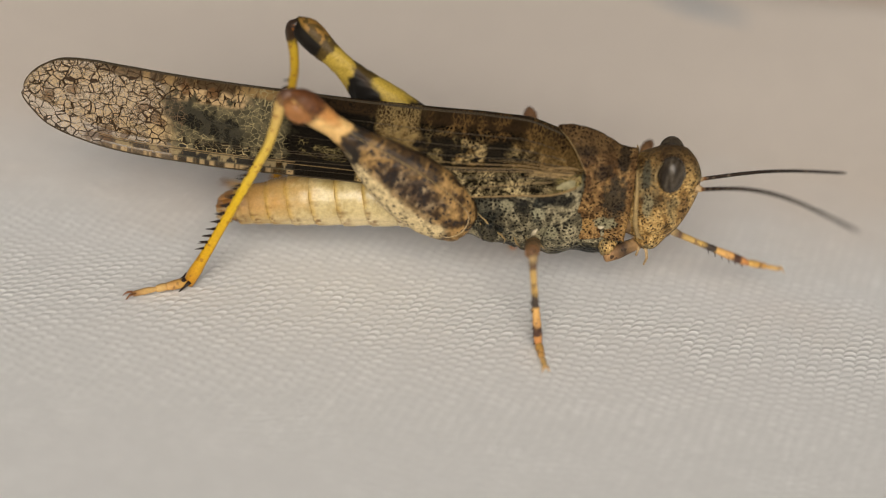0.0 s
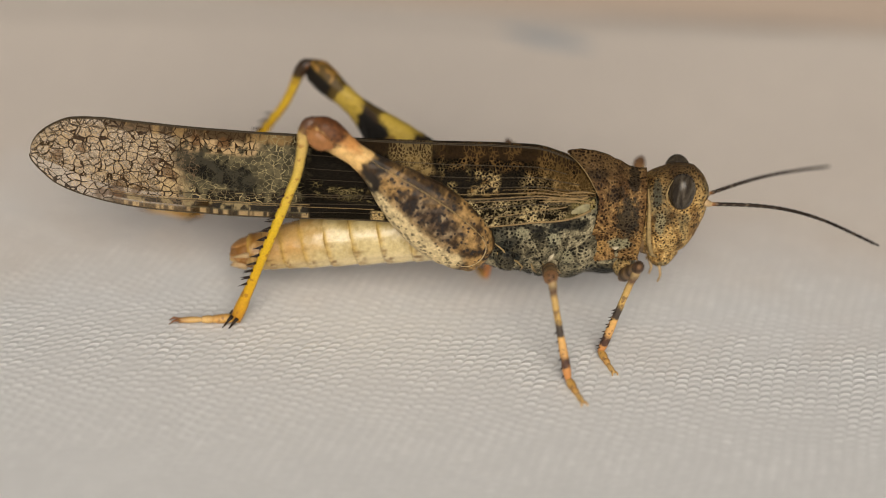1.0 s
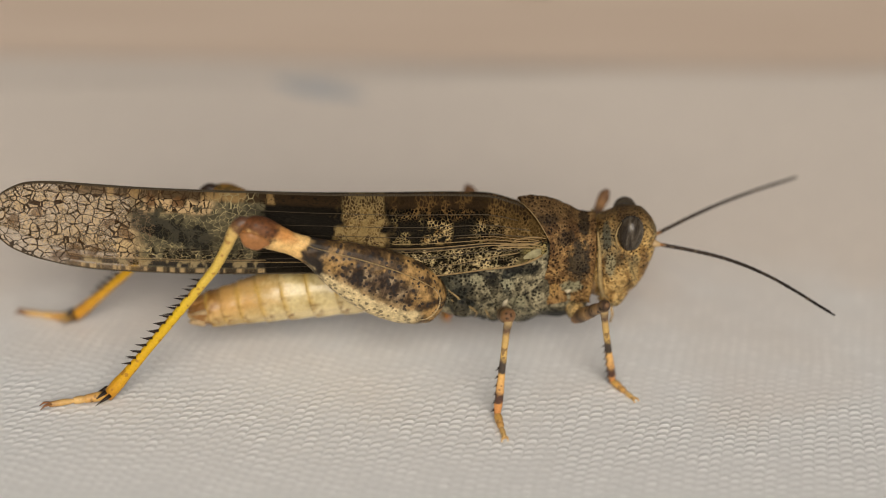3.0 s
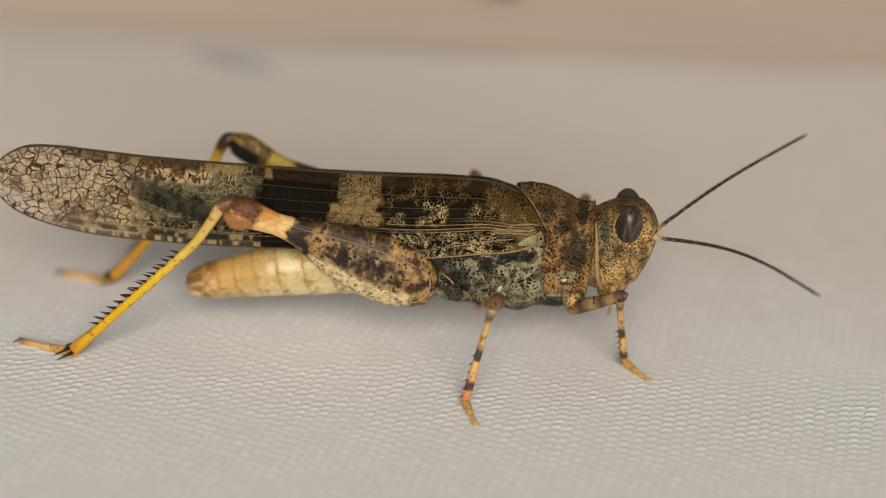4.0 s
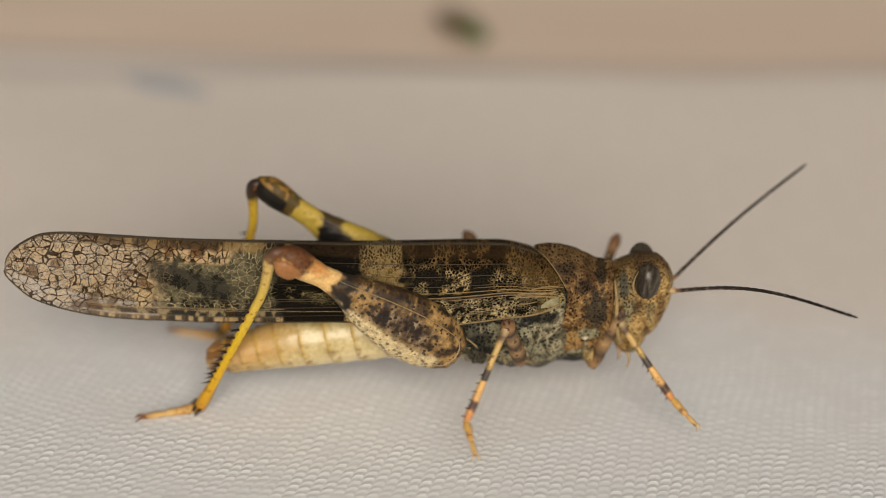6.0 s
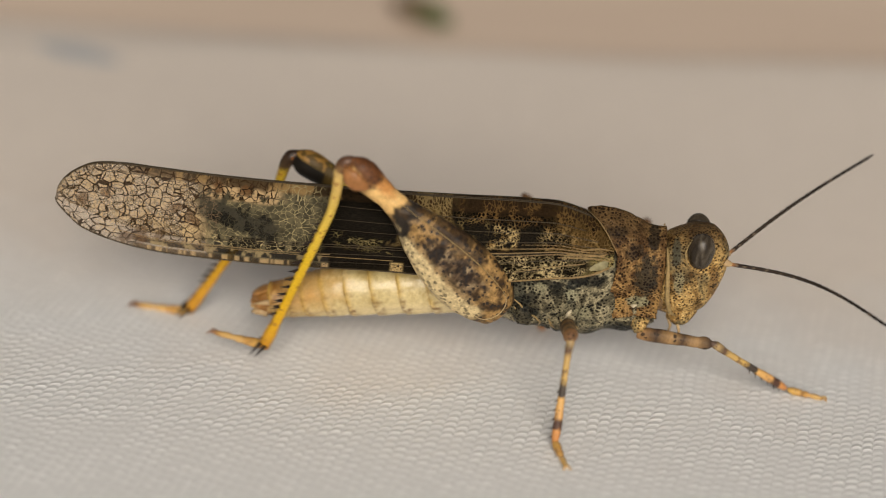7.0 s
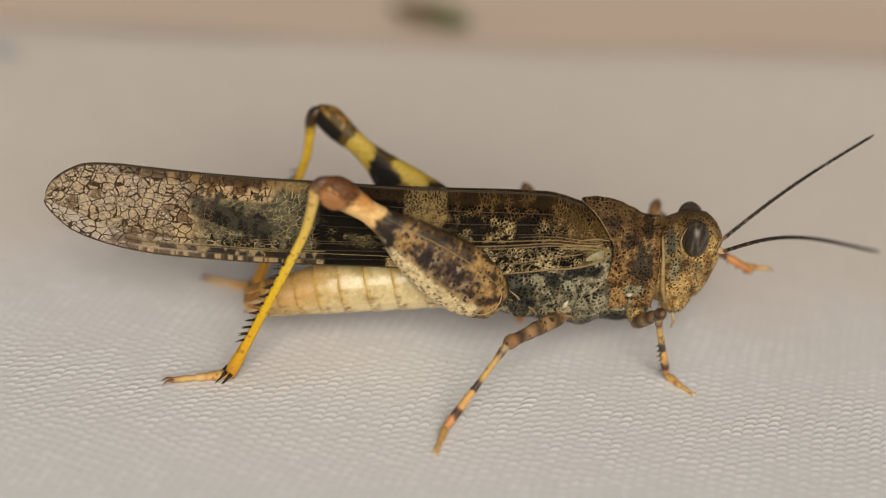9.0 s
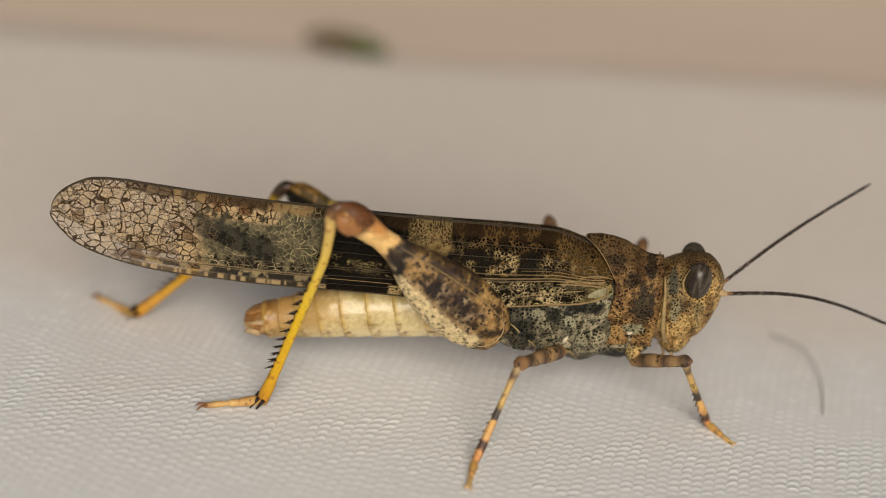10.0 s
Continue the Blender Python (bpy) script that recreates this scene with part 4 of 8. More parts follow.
    # a few dark cells in the clear end
    for px, pz, r in ((-30.6, 11.6, 0.65), (-23.9, 11.55, 0.55), (-22.9, 10.9, 0.5), (-22.3, 10.4, 0.40), (-26.4, 9.2, 0.85), (-28.9, 12.2, 0.5), (-25.0, 9.3, 0.5), (-27.6, 8.9, 0.6), (-21.0, 13.1, 0.5), (-18.9, 13.1, 0.5)):
        f = step(r, 0.55 * r, math.hypot(x - px, z - pz) + 0.7 * rag)
        tone, alpha = blend(tone, (0.10, 0.055, 0.028), 0.85 * f), max(alpha, 0.75 * f)
    return (*tone, min(max(alpha, 0.0), 1.0))


def wing_thread(x, y, z):
    """Colour of the net's threads, and their thickness."""
    top, low = np.interp(x, *WING_TOP_LINE), np.interp(x, *WING_LOW_LINE)
    v = (z - low) / max(top - low, 0.1)
    rag = 0.9 * (cloud(x, 0, z, 1.3, 21) - 0.5)
    c2, c4 = cloud(x, 0, z * 1.2, 0.62, 61.3), cloud(x * 0.8, 0, z * 1.5, 1.1, 77)
    pale = step(-22.4, -20.5, x) * step(0.80, 0.72, v) + step(-17.0, -16.0, x) * step(0.72, 0.80, v)
    tone, width = blend(BROWN, (0.30, 0.285, 0.205), pale), 1.0 - 0.35 * pale + 0.35 * step(-21.0, -22.5, x)
    tone = blend(tone, PALE_VEIN, 0.8 * pale * step(0.10, 0.06, abs(v - 0.26)))
    tone = blend(tone, (0.030, 0.030, 0.028), 0.92 * smoky(x, v, rag))
    f = step(0.18, 0.165, v)
    width *= 1 - 0.97 * f * step(-27.5, -26.0, x)
    # the dark block keeps a faint net in its middle
    f = step(-13.6, -13.0, x)
    tone, width = blend(tone, (0.010, 0.009, 0.008), f), width + (0.75 - width) * f
    f = step(-12.8, -12.0, x) * step(-7.8, -8.8, x) * step(0.13, 0.07, abs(v - 0.38 + 0.02 * (x + 10))) * step(0.40, 0.52, c4)
    tone = blend(tone, (0.22, 0.20, 0.12), 0.8 * f)
    f = saddle(x, v, rag)
    tone, width = blend(tone, (0.215, 0.175, 0.103), f), width + 0.5 * f
    # ochre net over dark cells in the upper field, creamy net below the middle vein
    f = step(-4.2, -3.6, x)
    tone, width = blend(tone, (0.012, 0.010, 0.007), f), width + (1.25 - width) * f
    spots = step(0.36, 0.46, cloud(x, 0, z, 2.0, 91)) * (0.5 + 0.5 * step(0.40, 0.50, cloud(x, 0, z, 0.8, 19)))
    band = step(-1.5, -1.0, x + 1.2 * rag) * step(0.9, 0.4, x + rag) + 0.75 * step(2.0, 2.6, x + rag)
    f = min(band, 1.0) * step(0.46, 0.49, v) * step(0.84, 0.78, v + 0.1 * rag) * spots
    tone = blend(tone, blend((0.20, 0.14, 0.068), (0.40, 0.335, 0.21), step(0.42, 0.55, c4)), f)
    f = step(-3.9, -3.0, x) * step(-1.2, -1.8, x) * step(0.46, 0.49, v) * step(0.52, 0.58, c2)
    tone = blend(tone, (0.26, 0.22, 0.13), 0.8 * f)
    f = step(-3.6, -2.4, x + 1.5 * rag) * step(0.43, 0.39, v) * spots * step(6.2, 5.0, x)
    tone, width = blend(tone, (0.43, 0.385, 0.27), f), width - 0.1 * f
    f = step(0.76, 0.86, v + 0.1 * rag) * step(-4.0, -3.0, x)
    tone = blend(tone, blend((0.025, 0.017, 0.010), (0.13, 0.085, 0.042), step(0.46, 0.56, c4)), 0.9 * f)
    f = step(2.6, 4.8, x) * step(0.46, 0.50, v)
    tone = blend(tone, (0.15, 0.105, 0.05), 0.6 * f)
    return (*tone, width)


def wing_surface(x, v, side):
    """Place on the closed wing: a steep roof over the body, nearly upright behind it."""
    top, low = np.interp(x, *WING_TOP_LINE), np.interp(x, *WING_LOW_LINE)
    z = low + (top - low) * v
    width = 1.25 * (0.4 + 0.6 * step(-32.8, -30.6, x)) + 2.0 * step(-24, 1, x) - 0.35 * step(4, 8, x)
    y = width * math.sqrt(max(1 - v ** 2.2, 0.0)) + 0.12
    return x, side * y, z


def forewing(side, name_label, twin=None):
    bm = bmesh.new()
    nu, nv = 460, 64
    rows = []
    for i in range(nu + 1):
        x = -32.755 + 40.35 * (i / nu) ** 1.3
        rows.append([bm.verts.new(Vector(wing_surface(x, j / nv, side)) * MM) for j in range(nv + 1)])
    for a, b in zip(rows, rows[1:]):
        for j in range(nv):
            bm.faces.new((a[j], a[j + 1], b[j + 1], b[j]))
    bmesh.ops.remove_doubles(bm, verts=bm.verts, dist=1e-7)
    ob = part("forewing", bm, WING, grasshopper, name_label)
    if twin:  # the same markings, vertex by vertex
        for layer in twin.data.color_attributes:
            values = np.zeros(4 * len(twin.data.vertices))
            layer.data.foreach_get("color", values)
            ob.data.color_attributes.new(layer.name, "FLOAT_COLOR", "POINT").data.foreach_set("color", values)
    else:
        paint(ob, wing_mark, wing_thread)
    # long veins that run from the base, tan near it and brown beyond
    for v0, v1, x0, x1, r, mat in (
            (0.50, 0.30, -20, 7.2, 0.075, VEIN), (0.47, 0.22, -28, 6.8, 0.06, VEIN), (0.62, 0.55, -13, 7.0, 0.05, VEIN), (0.74, 0.68, -15, 6.4, 0.05, VEIN), (0.86, 0.84, -26, 5.5, 0.05, VEIN), (0.36, 0.13, -27, 5.8, 0.055, VEIN), (0.18, 0.08, -16, 4.6, 0.04, VEIN),
            (0.49, 0.42, -4, 7.1, 0.085, TAN_VEIN), (0.46, 0.36, -6, 7.0, 0.075, TAN_VEIN), (0.53, 0.49, -3.5, 7.0, 0.06, TAN_VEIN), (0.57, 0.56, 1, 6.8, 0.04, TAN_VEIN), (0.30, 0.12, -1, 5.6, 0.055, TAN_VEIN), (0.20, 0.17, -30, -12.6, 0.05, TAN_VEIN), (0.175, 0.15, -27, -8, 0.04, TAN_VEIN)):
        pts = []
        for k in range(28):
            f = k / 27
            p = Vector(wing_surface(x1 + (x0 - x1) * f, v0 + (v1 - v0) * f ** 0.8, side))
            pts.append(p + Vector((0, side * 0.03, 0)))
        part("vein", tube(pts, [0.62 * r * (1 - 0.55 * k / 27) for k in range(28)], 6), mat, ob)
    rim = [Vector(wing_surface(x, 0.0, side)) for x in -32.755 + 39.95 * np.linspace(0, 1, 90) ** 2]
    part("wing_rim", tube(rim, 0.055, 6), VEIN, ob)
    rim = [Vector(wing_surface(x, 0.012, side)) + Vector((0, side * 0.05, 0)) for x in np.linspace(-3.0, 7.3, 40)]
    part("wing_rim", tube(rim, [0.03 + 0.05 * k / 39 for k in range(40)], 8), TAN_VEIN, ob)
    crest = [Vector(wing_surface(x, 1.0, side)) for x in -32.755 + 39.75 * np.linspace(0, 1, 90) ** 2]
    part("wing_rim", tube(crest, 0.05, 6), VEIN, ob)
    return ob


def hindwing():
    """The folded fan inside the forewings."""
    bm = bmesh.new()
    rows = []
    for x in np.linspace(-22.0, 3.0, 50):
        top, low = np.interp(x, *WING_TOP_LINE), np.interp(x, *WING_LOW_LINE)
        f = step(-22.0, -20.0, x)
        rows.append((x, 0, (top + low) / 2, 0.35 + 0.7 * step(-20, 0, x), (top - low) * 0.44 * f + 0.1, (top - low) * 0.44 * f + 0.1, 2.2))
    part("hindwing", roughen(loft(rows, 28), 0.08, 1.0), INNER_WING, grasshopper, "smoky folded hindwing")


VEIN = simple("wing_vein", (0.045, 0.032, 0.017), 0.5)
TAN_VEIN = simple("tan_wing_vein", (0.24, 0.16, 0.07), 0.45)


THIGH_LONG = {-1: 15.4, 1: 16.8}


def thigh_mark(right):
    def rule(x, y, z):
        f = x / THIGH_LONG[-1 if right else 1]
        c, c2 = cloud(x, y, z, 0.75, 2), cloud(x, y, z, 1.6, 8)
        rag = 0.05 * (cloud(x, y, z, 1.4, 15) - 0.5)
        if right:
            q = z / np.interp(f, [0, 0.28, 0.6, 0.8, 1], [1.3, 2.2, 1.5, 0.95, 1.15])
            tone = blend((0.060, 0.038, 0.022), (0.34, 0.235, 0.12), step(0.40, 0.56, 0.5 * c + 0.5 * c2))
            # purplish brown middle with an ochre ring round it
            heart = step(0.21, 0.12, abs(f - 0.34 + 0.06 * q + 2.5 * rag)) * step(-0.50, -0.25, q) * step(0.62, 0.35, q)
            tone = blend(tone, blend((0.024, 0.017, 0.017), (0.13, 0.095, 0.075), step(0.42, 0.6, c2)), 0.95 * heart)
            tone = blend(tone, (0.36, 0.31, 0.25), 0.6 * step(0.55, 0.66, c2) * heart)
            low = step(-0.46, -0.60, q + 0.15 * (c2 - 0.5)) * step(0.05, 0.11, f) * step(0.70, 0.60, f)
            tone = blend(tone, (0.33, 0.275, 0.20), 0.6 * step(-0.25, -0.5, q) * step(0.05, 0.11, f) * step(0.66, 0.56, f))
            tone = blend(tone, (0.66, 0.60, 0.45), 0.95 * low)
            top = step(0.45, 0.7, q) * step(0.50, 0.58, cloud(x, 0, 0, 0.9, 33)) * step(0.2, 0.3, f)
            tone = blend(tone, (0.045, 0.032, 0.026), 0.8 * top)
            tone = blend(tone, (0.026, 0.023, 0.024), step(0.585, 0.645, f + 2.0 * rag - 0.03 * q) * step(0.735, 0.705, f + rag - 0.02 * q) * (0.45 + 0.55 * step(0.36, 0.48, c2 + 0.12 * q)))
            tone = blend(tone, (0.68, 0.50, 0.27), step(0.705, 0.735, f + rag))
            tone = blend(tone, (0.46, 0.20, 0.065), step(0.77, 0.82, f + rag) * 0.75 * step(-0.1, 0.5, q))
            tone = blend(tone, (0.115, 0.048, 0.026), 0.95 * step(0.85, 0.90, f + rag) * step(0.26, 0.5, c + 0.35 * step(-0.3, 0.6, q)))
            tone = blend(tone, (0.50, 0.24, 0.09), 0.85 * step(0.89, 0.93, f + rag) * step(0.0, -0.35, q))
            dots = max(step(0.70, 0.60, f) * (0.95 - 0.3 * low), 0.5 * step(0.84, 0.88, f))
            return (*tone, dots)
        tone = (0.43, 0.35, 0.085)
        tone = blend(tone, blend((0.035, 0.024, 0.015), (0.15, 0.095, 0.045), step(0.45, 0.6, c)), max(step(0.45, 0.40, f + rag), step(0.54, 0.51, f + rag) * step(0.95, 0.6, z + 5 * rag)))
        tone = blend(tone, (0.020, 0.016, 0.014), 0.8 * step(0.34, 0.37, f + rag) * step(0.43, 0.40, f + rag) * step(0.2, 0.7, z))
        black = step(0.50, 0.53, f + rag - 0.02 * z) * step(0.70, 0.67, f + rag - 0.025 * z)
        tone = blend(tone, (0.010, 0.010, 0.012), black * step(1.15, 0.75, z + 4 * rag))
        tone = blend(tone, (0.028, 0.018, 0.012), 0.9 * step(0.60, 0.63, f + rag) * step(0.74, 0.71, f + rag) * step(0.45, 0.75, z))
        tone = blend(tone, blend((0.05, 0.03, 0.016), (0.24, 0.14, 0.05), step(0.42, 0.55, c2)), 0.9 * step(0.86, 0.89, f) * step(0.15, 0.45, z))
        tone = blend(tone, (0.045, 0.030, 0.018), step(0.82, 0.84, f + rag) * step(0.885, 0.865, f + rag) * 0.9)
        tone = blend(tone, (0.010, 0.009, 0.009), step(0.85, 0.875, f + rag) * step(0.50, 0.25, z))
        return (*tone, 0.0)
    return rule


def hind_thigh(side):
    """Swollen, keeled and flattened; a lobed knee at its end."""
    L = THIGH_LONG[side]
    rows = smooth_sections([
        (-0.35, 0, -0.25, 0.3, 0.5, 0.5, 2), (-0.1, 0, -0.2, 0.75, 1.15, 1.2, 2.2), (0.7, 0, -0.1, 1.05, 1.75, 1.85, 2.3), (2.2, 0, 0, 1.25, 2.2, 2.5, 2.3), (4.6, 0, 0, 1.35, 2.4, 2.75, 2.3), (7.0, 0, 0, 1.25, 2.15, 2.5, 2.3),
        (9.5, 0, 0.05, 1.0, 1.6, 1.9, 2.3), (11.8, 0, 0.08, 0.75, 1.0, 1.1, 2.2), (13.4, 0, 0.05, 0.64, 0.80, 0.85, 2.2), (14.8, 0, 0, 0.72, 0.92, 0.95, 2.2), (16.2, 0, 0, 0.84, 1.08, 1.08, 2.2),
        (17.2, 0, 0.05, 0.70, 0.82, 0.95, 2.2), (17.9, 0, 0.05, 0.25, 0.35, 0.4, 2)], 150)
    rows = [(r[0] * L / 17.3, *r[1:]) for r in rows]
    bm = loft(rows, 60)
    bm.normal_update()
    for v in bm.verts:  # herringbone ridges on the flanks and long keels
        x, y, z = v.co / MM
        half = np.interp(x, [r[0] for r in rows], [r[4] for r in rows])
        if 1 < x < 13:
            q = abs(z) / max(half, 0.1)
            d = 0.035 * math.sin(6.5 * (x + 1.1 * abs(z))) * step(0.75, 0.5, q) - 0.07 * math.exp(-((q - 0.72) / 0.06) ** 2)
            v.co += v.normal * d * MM
    roughen(bm, 0.035, 1.5, side)
    ob = part("hind_thigh", bm, THIGH, grasshopper, "mottled brown thigh with pale lower edge and orange knee" if side < 0 else "yellow thigh with black bands and black knee")
    paint(ob, thigh_mark(side < 0))
    pts = [(x, -side * np.interp(x, [r[0] for r in rows], [r[3] for r in rows]) * 0.86, 0.66 * np.interp(x, [r[0] for r in rows], [r[4] for r in rows])) for x in np.linspace(1.0, 11.0, 24)]
    part("keel", tube(pts, [0.02 + 0.02 * math.sin(math.pi * k / 23) for k in range(24)], 6), RIM, ob)
    pts = []
    for k in range(25):  # crescent along the rounded base
        a = radians(-105 + 210 * k / 24)
        pts.append((1.35 - 1.05 * math.cos(a), -side * 0.97, -0.1 + 1.35 * math.sin(a)))
    part("thigh_rim", tube(pts, [0.01 + 0.035 * math.sin(math.pi * k / 24) for k in range(25)], 8), TAN_RIM, ob, "pale raised rim")
    k = L - 16.2
    bm = loft(smooth_sections([(14.5 + k, -side * 0.78, -0.35, 0.05, 0.1, 0.1, 2), (15.2 + k, -side * 0.86, -0.5, 0.22, 0.6, 0.62, 2), (16.0 + k, -side * 0.8, -0.55, 0.22, 0.6, 0.62, 2), (16.7 + k, -side * 0.6, -0.5, 0.05, 0.1, 0.1, 2)], 14), 16)
    part("knee_lobe", bm, KNEE if side < 0 else BLACK_SPINE, ob)
    return ob


TAN_RIM = simple("pale_tan_rim", (0.36, 0.27, 0.15), 0.45)
KNEE = simple("knee_cuticle", (0.27, 0.12, 0.045), 0.33)


def hind_shin(side):
    """A slim bar along x, z to the rear; two rows of black-tipped spines on its rear side and spurs at the end."""
    rows = smooth_sections([
        (-0.5, 0, 0.35, 0.2, 0.25, 0.3, 2), (-0.1, 0, 0.6, 0.42, 0.48, 0.55, 2), (0.8, 0, 0.72, 0.45, 0.46, 0.5, 2), (2.0, 0, 0.42, 0.38, 0.38, 0.40, 2), (3.6, 0, 0.1, 0.34, 0.34, 0.36, 2), (8.0, 0, 0, 0.33, 0.33, 0.36, 2.2), (14.0, 0, 0, 0.37, 0.36, 0.40, 2.2), (16.0, 0, 0, 0.47, 0.45, 0.45, 2.1), (16.6, 0, 0, 0.4, 0.4, 0.4, 2)], 50)
    if side > 0:
        rows = [(r[0] * 0.94, *r[1:]) for r in rows]
    bm = roughen(loft(rows, 24), 0.02, 1.0, side)
    ob = part("hind_shin", bm, SHIN if side < 0 else FAR_SHIN, grasshopper, "bright yellow hind shin with black spines")
    end = 16.6 if side < 0 else 15.6
    for k in range(11):
        x = (5.6 + 0.98 * k - 0.022 * k * k) * end / 16.6
        for row in (-1, 1):
            bm = cone(bmesh.new(), (x + 0.16 * row, 0.22 * row, 0.28), (x + 0.40 + 0.16 * row, 0.40 * row, 0.86), 0.105)
            part("spine", bm, BLACK_SPINE, ob, "black spine")
    for y, z in ((-0.35, 0.35), (0.35, 0.35), (-0.4, -0.05), (0.4, -0.05)):
        part("spur", cone(bmesh.new(), (end - 0.4, y, z), (end + 0.85, y * 1.7, z + 0.4), 0.17), BLACK_SPINE, ob, "black-tipped spur")
    return ob


def foot(length, name, mat, thick):
    """Three joints with pads below, a last long joint and two hooked claws; runs along x, z up."""
    bm = bmesh.new()
    s = length / 4.3
    for a, b, r in ((-0.15, 1.5, 0.40), (1.35, 2.2, 0.34), (2.05, 3.75, 0.27)):
        loft(smooth_sections([(a * s, 0, 0.05, 0.5 * r * thick, 0.5 * r * thick, 0.6 * r * thick, 2), ((a * 0.6 + b * 0.4) * s, 0, 0.05, r * thick, 0.9 * r * thick, 1.0 * r * thick, 2), (b * s, 0, 0.05, 0.75 * r * thick, 0.75 * r * thick, 0.9 * r * thick, 2)], 10), 14, bm)
    ob = part(name, roughen(bm, 0.02, 2.0), mat, grasshopper, "orange brown foot")
    for y in (-1, 1):
        bm = tube([(3.6 * s, 0.10 * y, 0.1), (4.05 * s, 0.26 * y * thick, 0.14), (4.35 * s, 0.34 * y * thick, -0.12)], [0.11 * thick, 0.09 * thick, 0.02], 8)
        part("claw", bm, FOOT, ob)
    return ob


def small_thigh(length, name, side, thick):
    rows = smooth_sections([(-0.3, 0, 0, 0.4 * thick, 0.45 * thick, 0.5 * thick, 2), (0.6, 0, 0, 0.62 * thick, 0.7 * thick, 0.7 * thick, 2.1), (length * 0.5, 0, 0, 0.58 * thick, 0.66 * thick, 0.64 * thick, 2.1), (length * 0.85, 0, 0, 0.5 * thick, 0.56 * thick, 0.55 * thick, 2.1), (length, 0, 0, 0.55 * thick, 0.6 * thick, 0.58 * thick, 2.1), (length + 0.45, 0, 0, 0.2 * thick, 0.2 * thick, 0.2 * thick, 2)], 30)
    return part(name, roughen(loft(rows, 24), 0.04, 1.6, side), LEG_RINGS, grasshopper, "brown and buff ringed thigh")


def small_shin(length, name, side, thick):
    rows = smooth_sections([(-0.3, 0, 0, 0.2 * thick, 0.25 * thick, 0.25 * thick, 2), (0.25, 0, 0.05, 0.44 * thick, 0.46 * thick, 0.44 * thick, 2), (1.2, 0, 0, 0.36 * thick, 0.38 * thick, 0.38 * thick, 2), (length * 0.6, 0, 0, 0.36 * thick, 0.38 * thick, 0.38 * thick, 2), (length * 0.93, 0, 0, 0.42 * thick, 0.42 * thick, 0.42 * thick, 2), (length + 0.1, 0, 0, 0.3 * thick, 0.3 * thick, 0.3 * thick, 2)], 30)
    ob = part(name, roughen(loft(rows, 20), 0.02, 1.5, side), SHIN_RINGS, grasshopper, "buff shin with dark rings and orange end")
    for k in range(6):
        x = length * (0.52 + 0.085 * k)
        for row in (-1, 1):
            part("spine", cone(bmesh.new(), (x, 0.2 * row * thick, -0.28 * thick), (x + 0.22, 0.42 * row * thick, -0.68 * thick), 0.06, 6), BLACK_SPINE, ob)
    return ob


def hip(x, y, z, side, size):
    bm = loft(smooth_sections([(x - 1.0 * size, y, z + 0.2, 0.06, 0.08, 0.08, 2), (x - 0.4 * size, y + 0.1 * side, z, 0.75 * size, 0.95 * size, 0.9 * size, 2.1), (x + 0.35 * size, y + 0.1 * side, z, 0.75 * size, 0.9 * size, 0.9 * size, 2.1), (x + 0.95 * size, y, z + 0.25, 0.06, 0.08, 0.08, 2)], 20), 24)
    part("hip", roughen(bm, 0.08, 1.4, x), THORAX if x < 6 else HEAD, grasshopper)


def antenna(side):
    """A thin ringed bar along x, arched in its xz plane."""
    pts, radii = [], []
    for k in range(49):
        f = k / 48
        x = 14.0 * f
        z = (1.15 if side < 0 else 0.45) * math.sin(math.pi * f) ** 1.1 * (1 - 0.25 * f)
        pts.append((x, 0, z))
        bead = 1 + 0.10 * math.cos(2 * math.pi * f * 24)
        radii.append((0.145 - 0.04 * f) * bead if f < 0.97 else 0.07)
    return part("antenna", tube(pts, radii, 10), ANTENNA, grasshopper, "thin dark ringed antenna")


thorax()
pronotum()
neck()
head()
wing_hinges()
abdomen()
hindwing()
near_wing = forewing(-1, "folded forewing, clear and netted at the end, dark banded")
forewing(1, "folded forewing, clear and netted at the end, dark banded", near_wing)
HIPS = {"hind_right": (0.0, -3.0, 6.35), "hind_left": (-0.65, 3.0, 6.35), "middle_right": (4.8, -2.4, 5.2), "middle_left": (4.6, 2.6, 5.4), "fore_right": (10.2, -1.9, 4.7), "fore_left": (10.0, 2.0, 6.4)}
for key, (hx, hy, hz) in HIPS.items():
    if "hind" in key:
        hip((1.6 if hy < 0 else 0.0), hy * 0.84, 6.0, -1 if hy < 0 else 1, 0.95)
    else:
        hip(hx - 0.2, hy * 0.88, hz + (0.35 if "middle" in key else 0.65), -1 if hy < 0 else 1, 0.85 if "middle" in key else 0.72)
LEGS = {}
for key in HIPS:
    side = -1 if "right" in key else 1
    if "hind" in key:
        LEGS[key] = hind_thigh(side), hind_shin(side), foot(4.8, "hind_foot", FOOT, 0.9)
    elif "middle" in key:
        LEGS[key] = small_thigh(6.0 if side < 0 else 7.6, "middle_thigh", side, 0.85), small_shin(7.5 if side < 0 else 10.5, "middle_shin", side, 0.68), foot(3.0, "middle_foot", FOOT, 0.75)
    else:
        LEGS[key] = small_thigh(4.8 if side < 0 else 6.6, "fore_thigh", side, 0.74), small_shin(7.2 if side < 0 else 8.6, "fore_shin", side, 0.68), foot(2.9, "fore_foot", FOOT, 0.72)
FEELERS = {"right": antenna(-1), "left": antenna(1)}


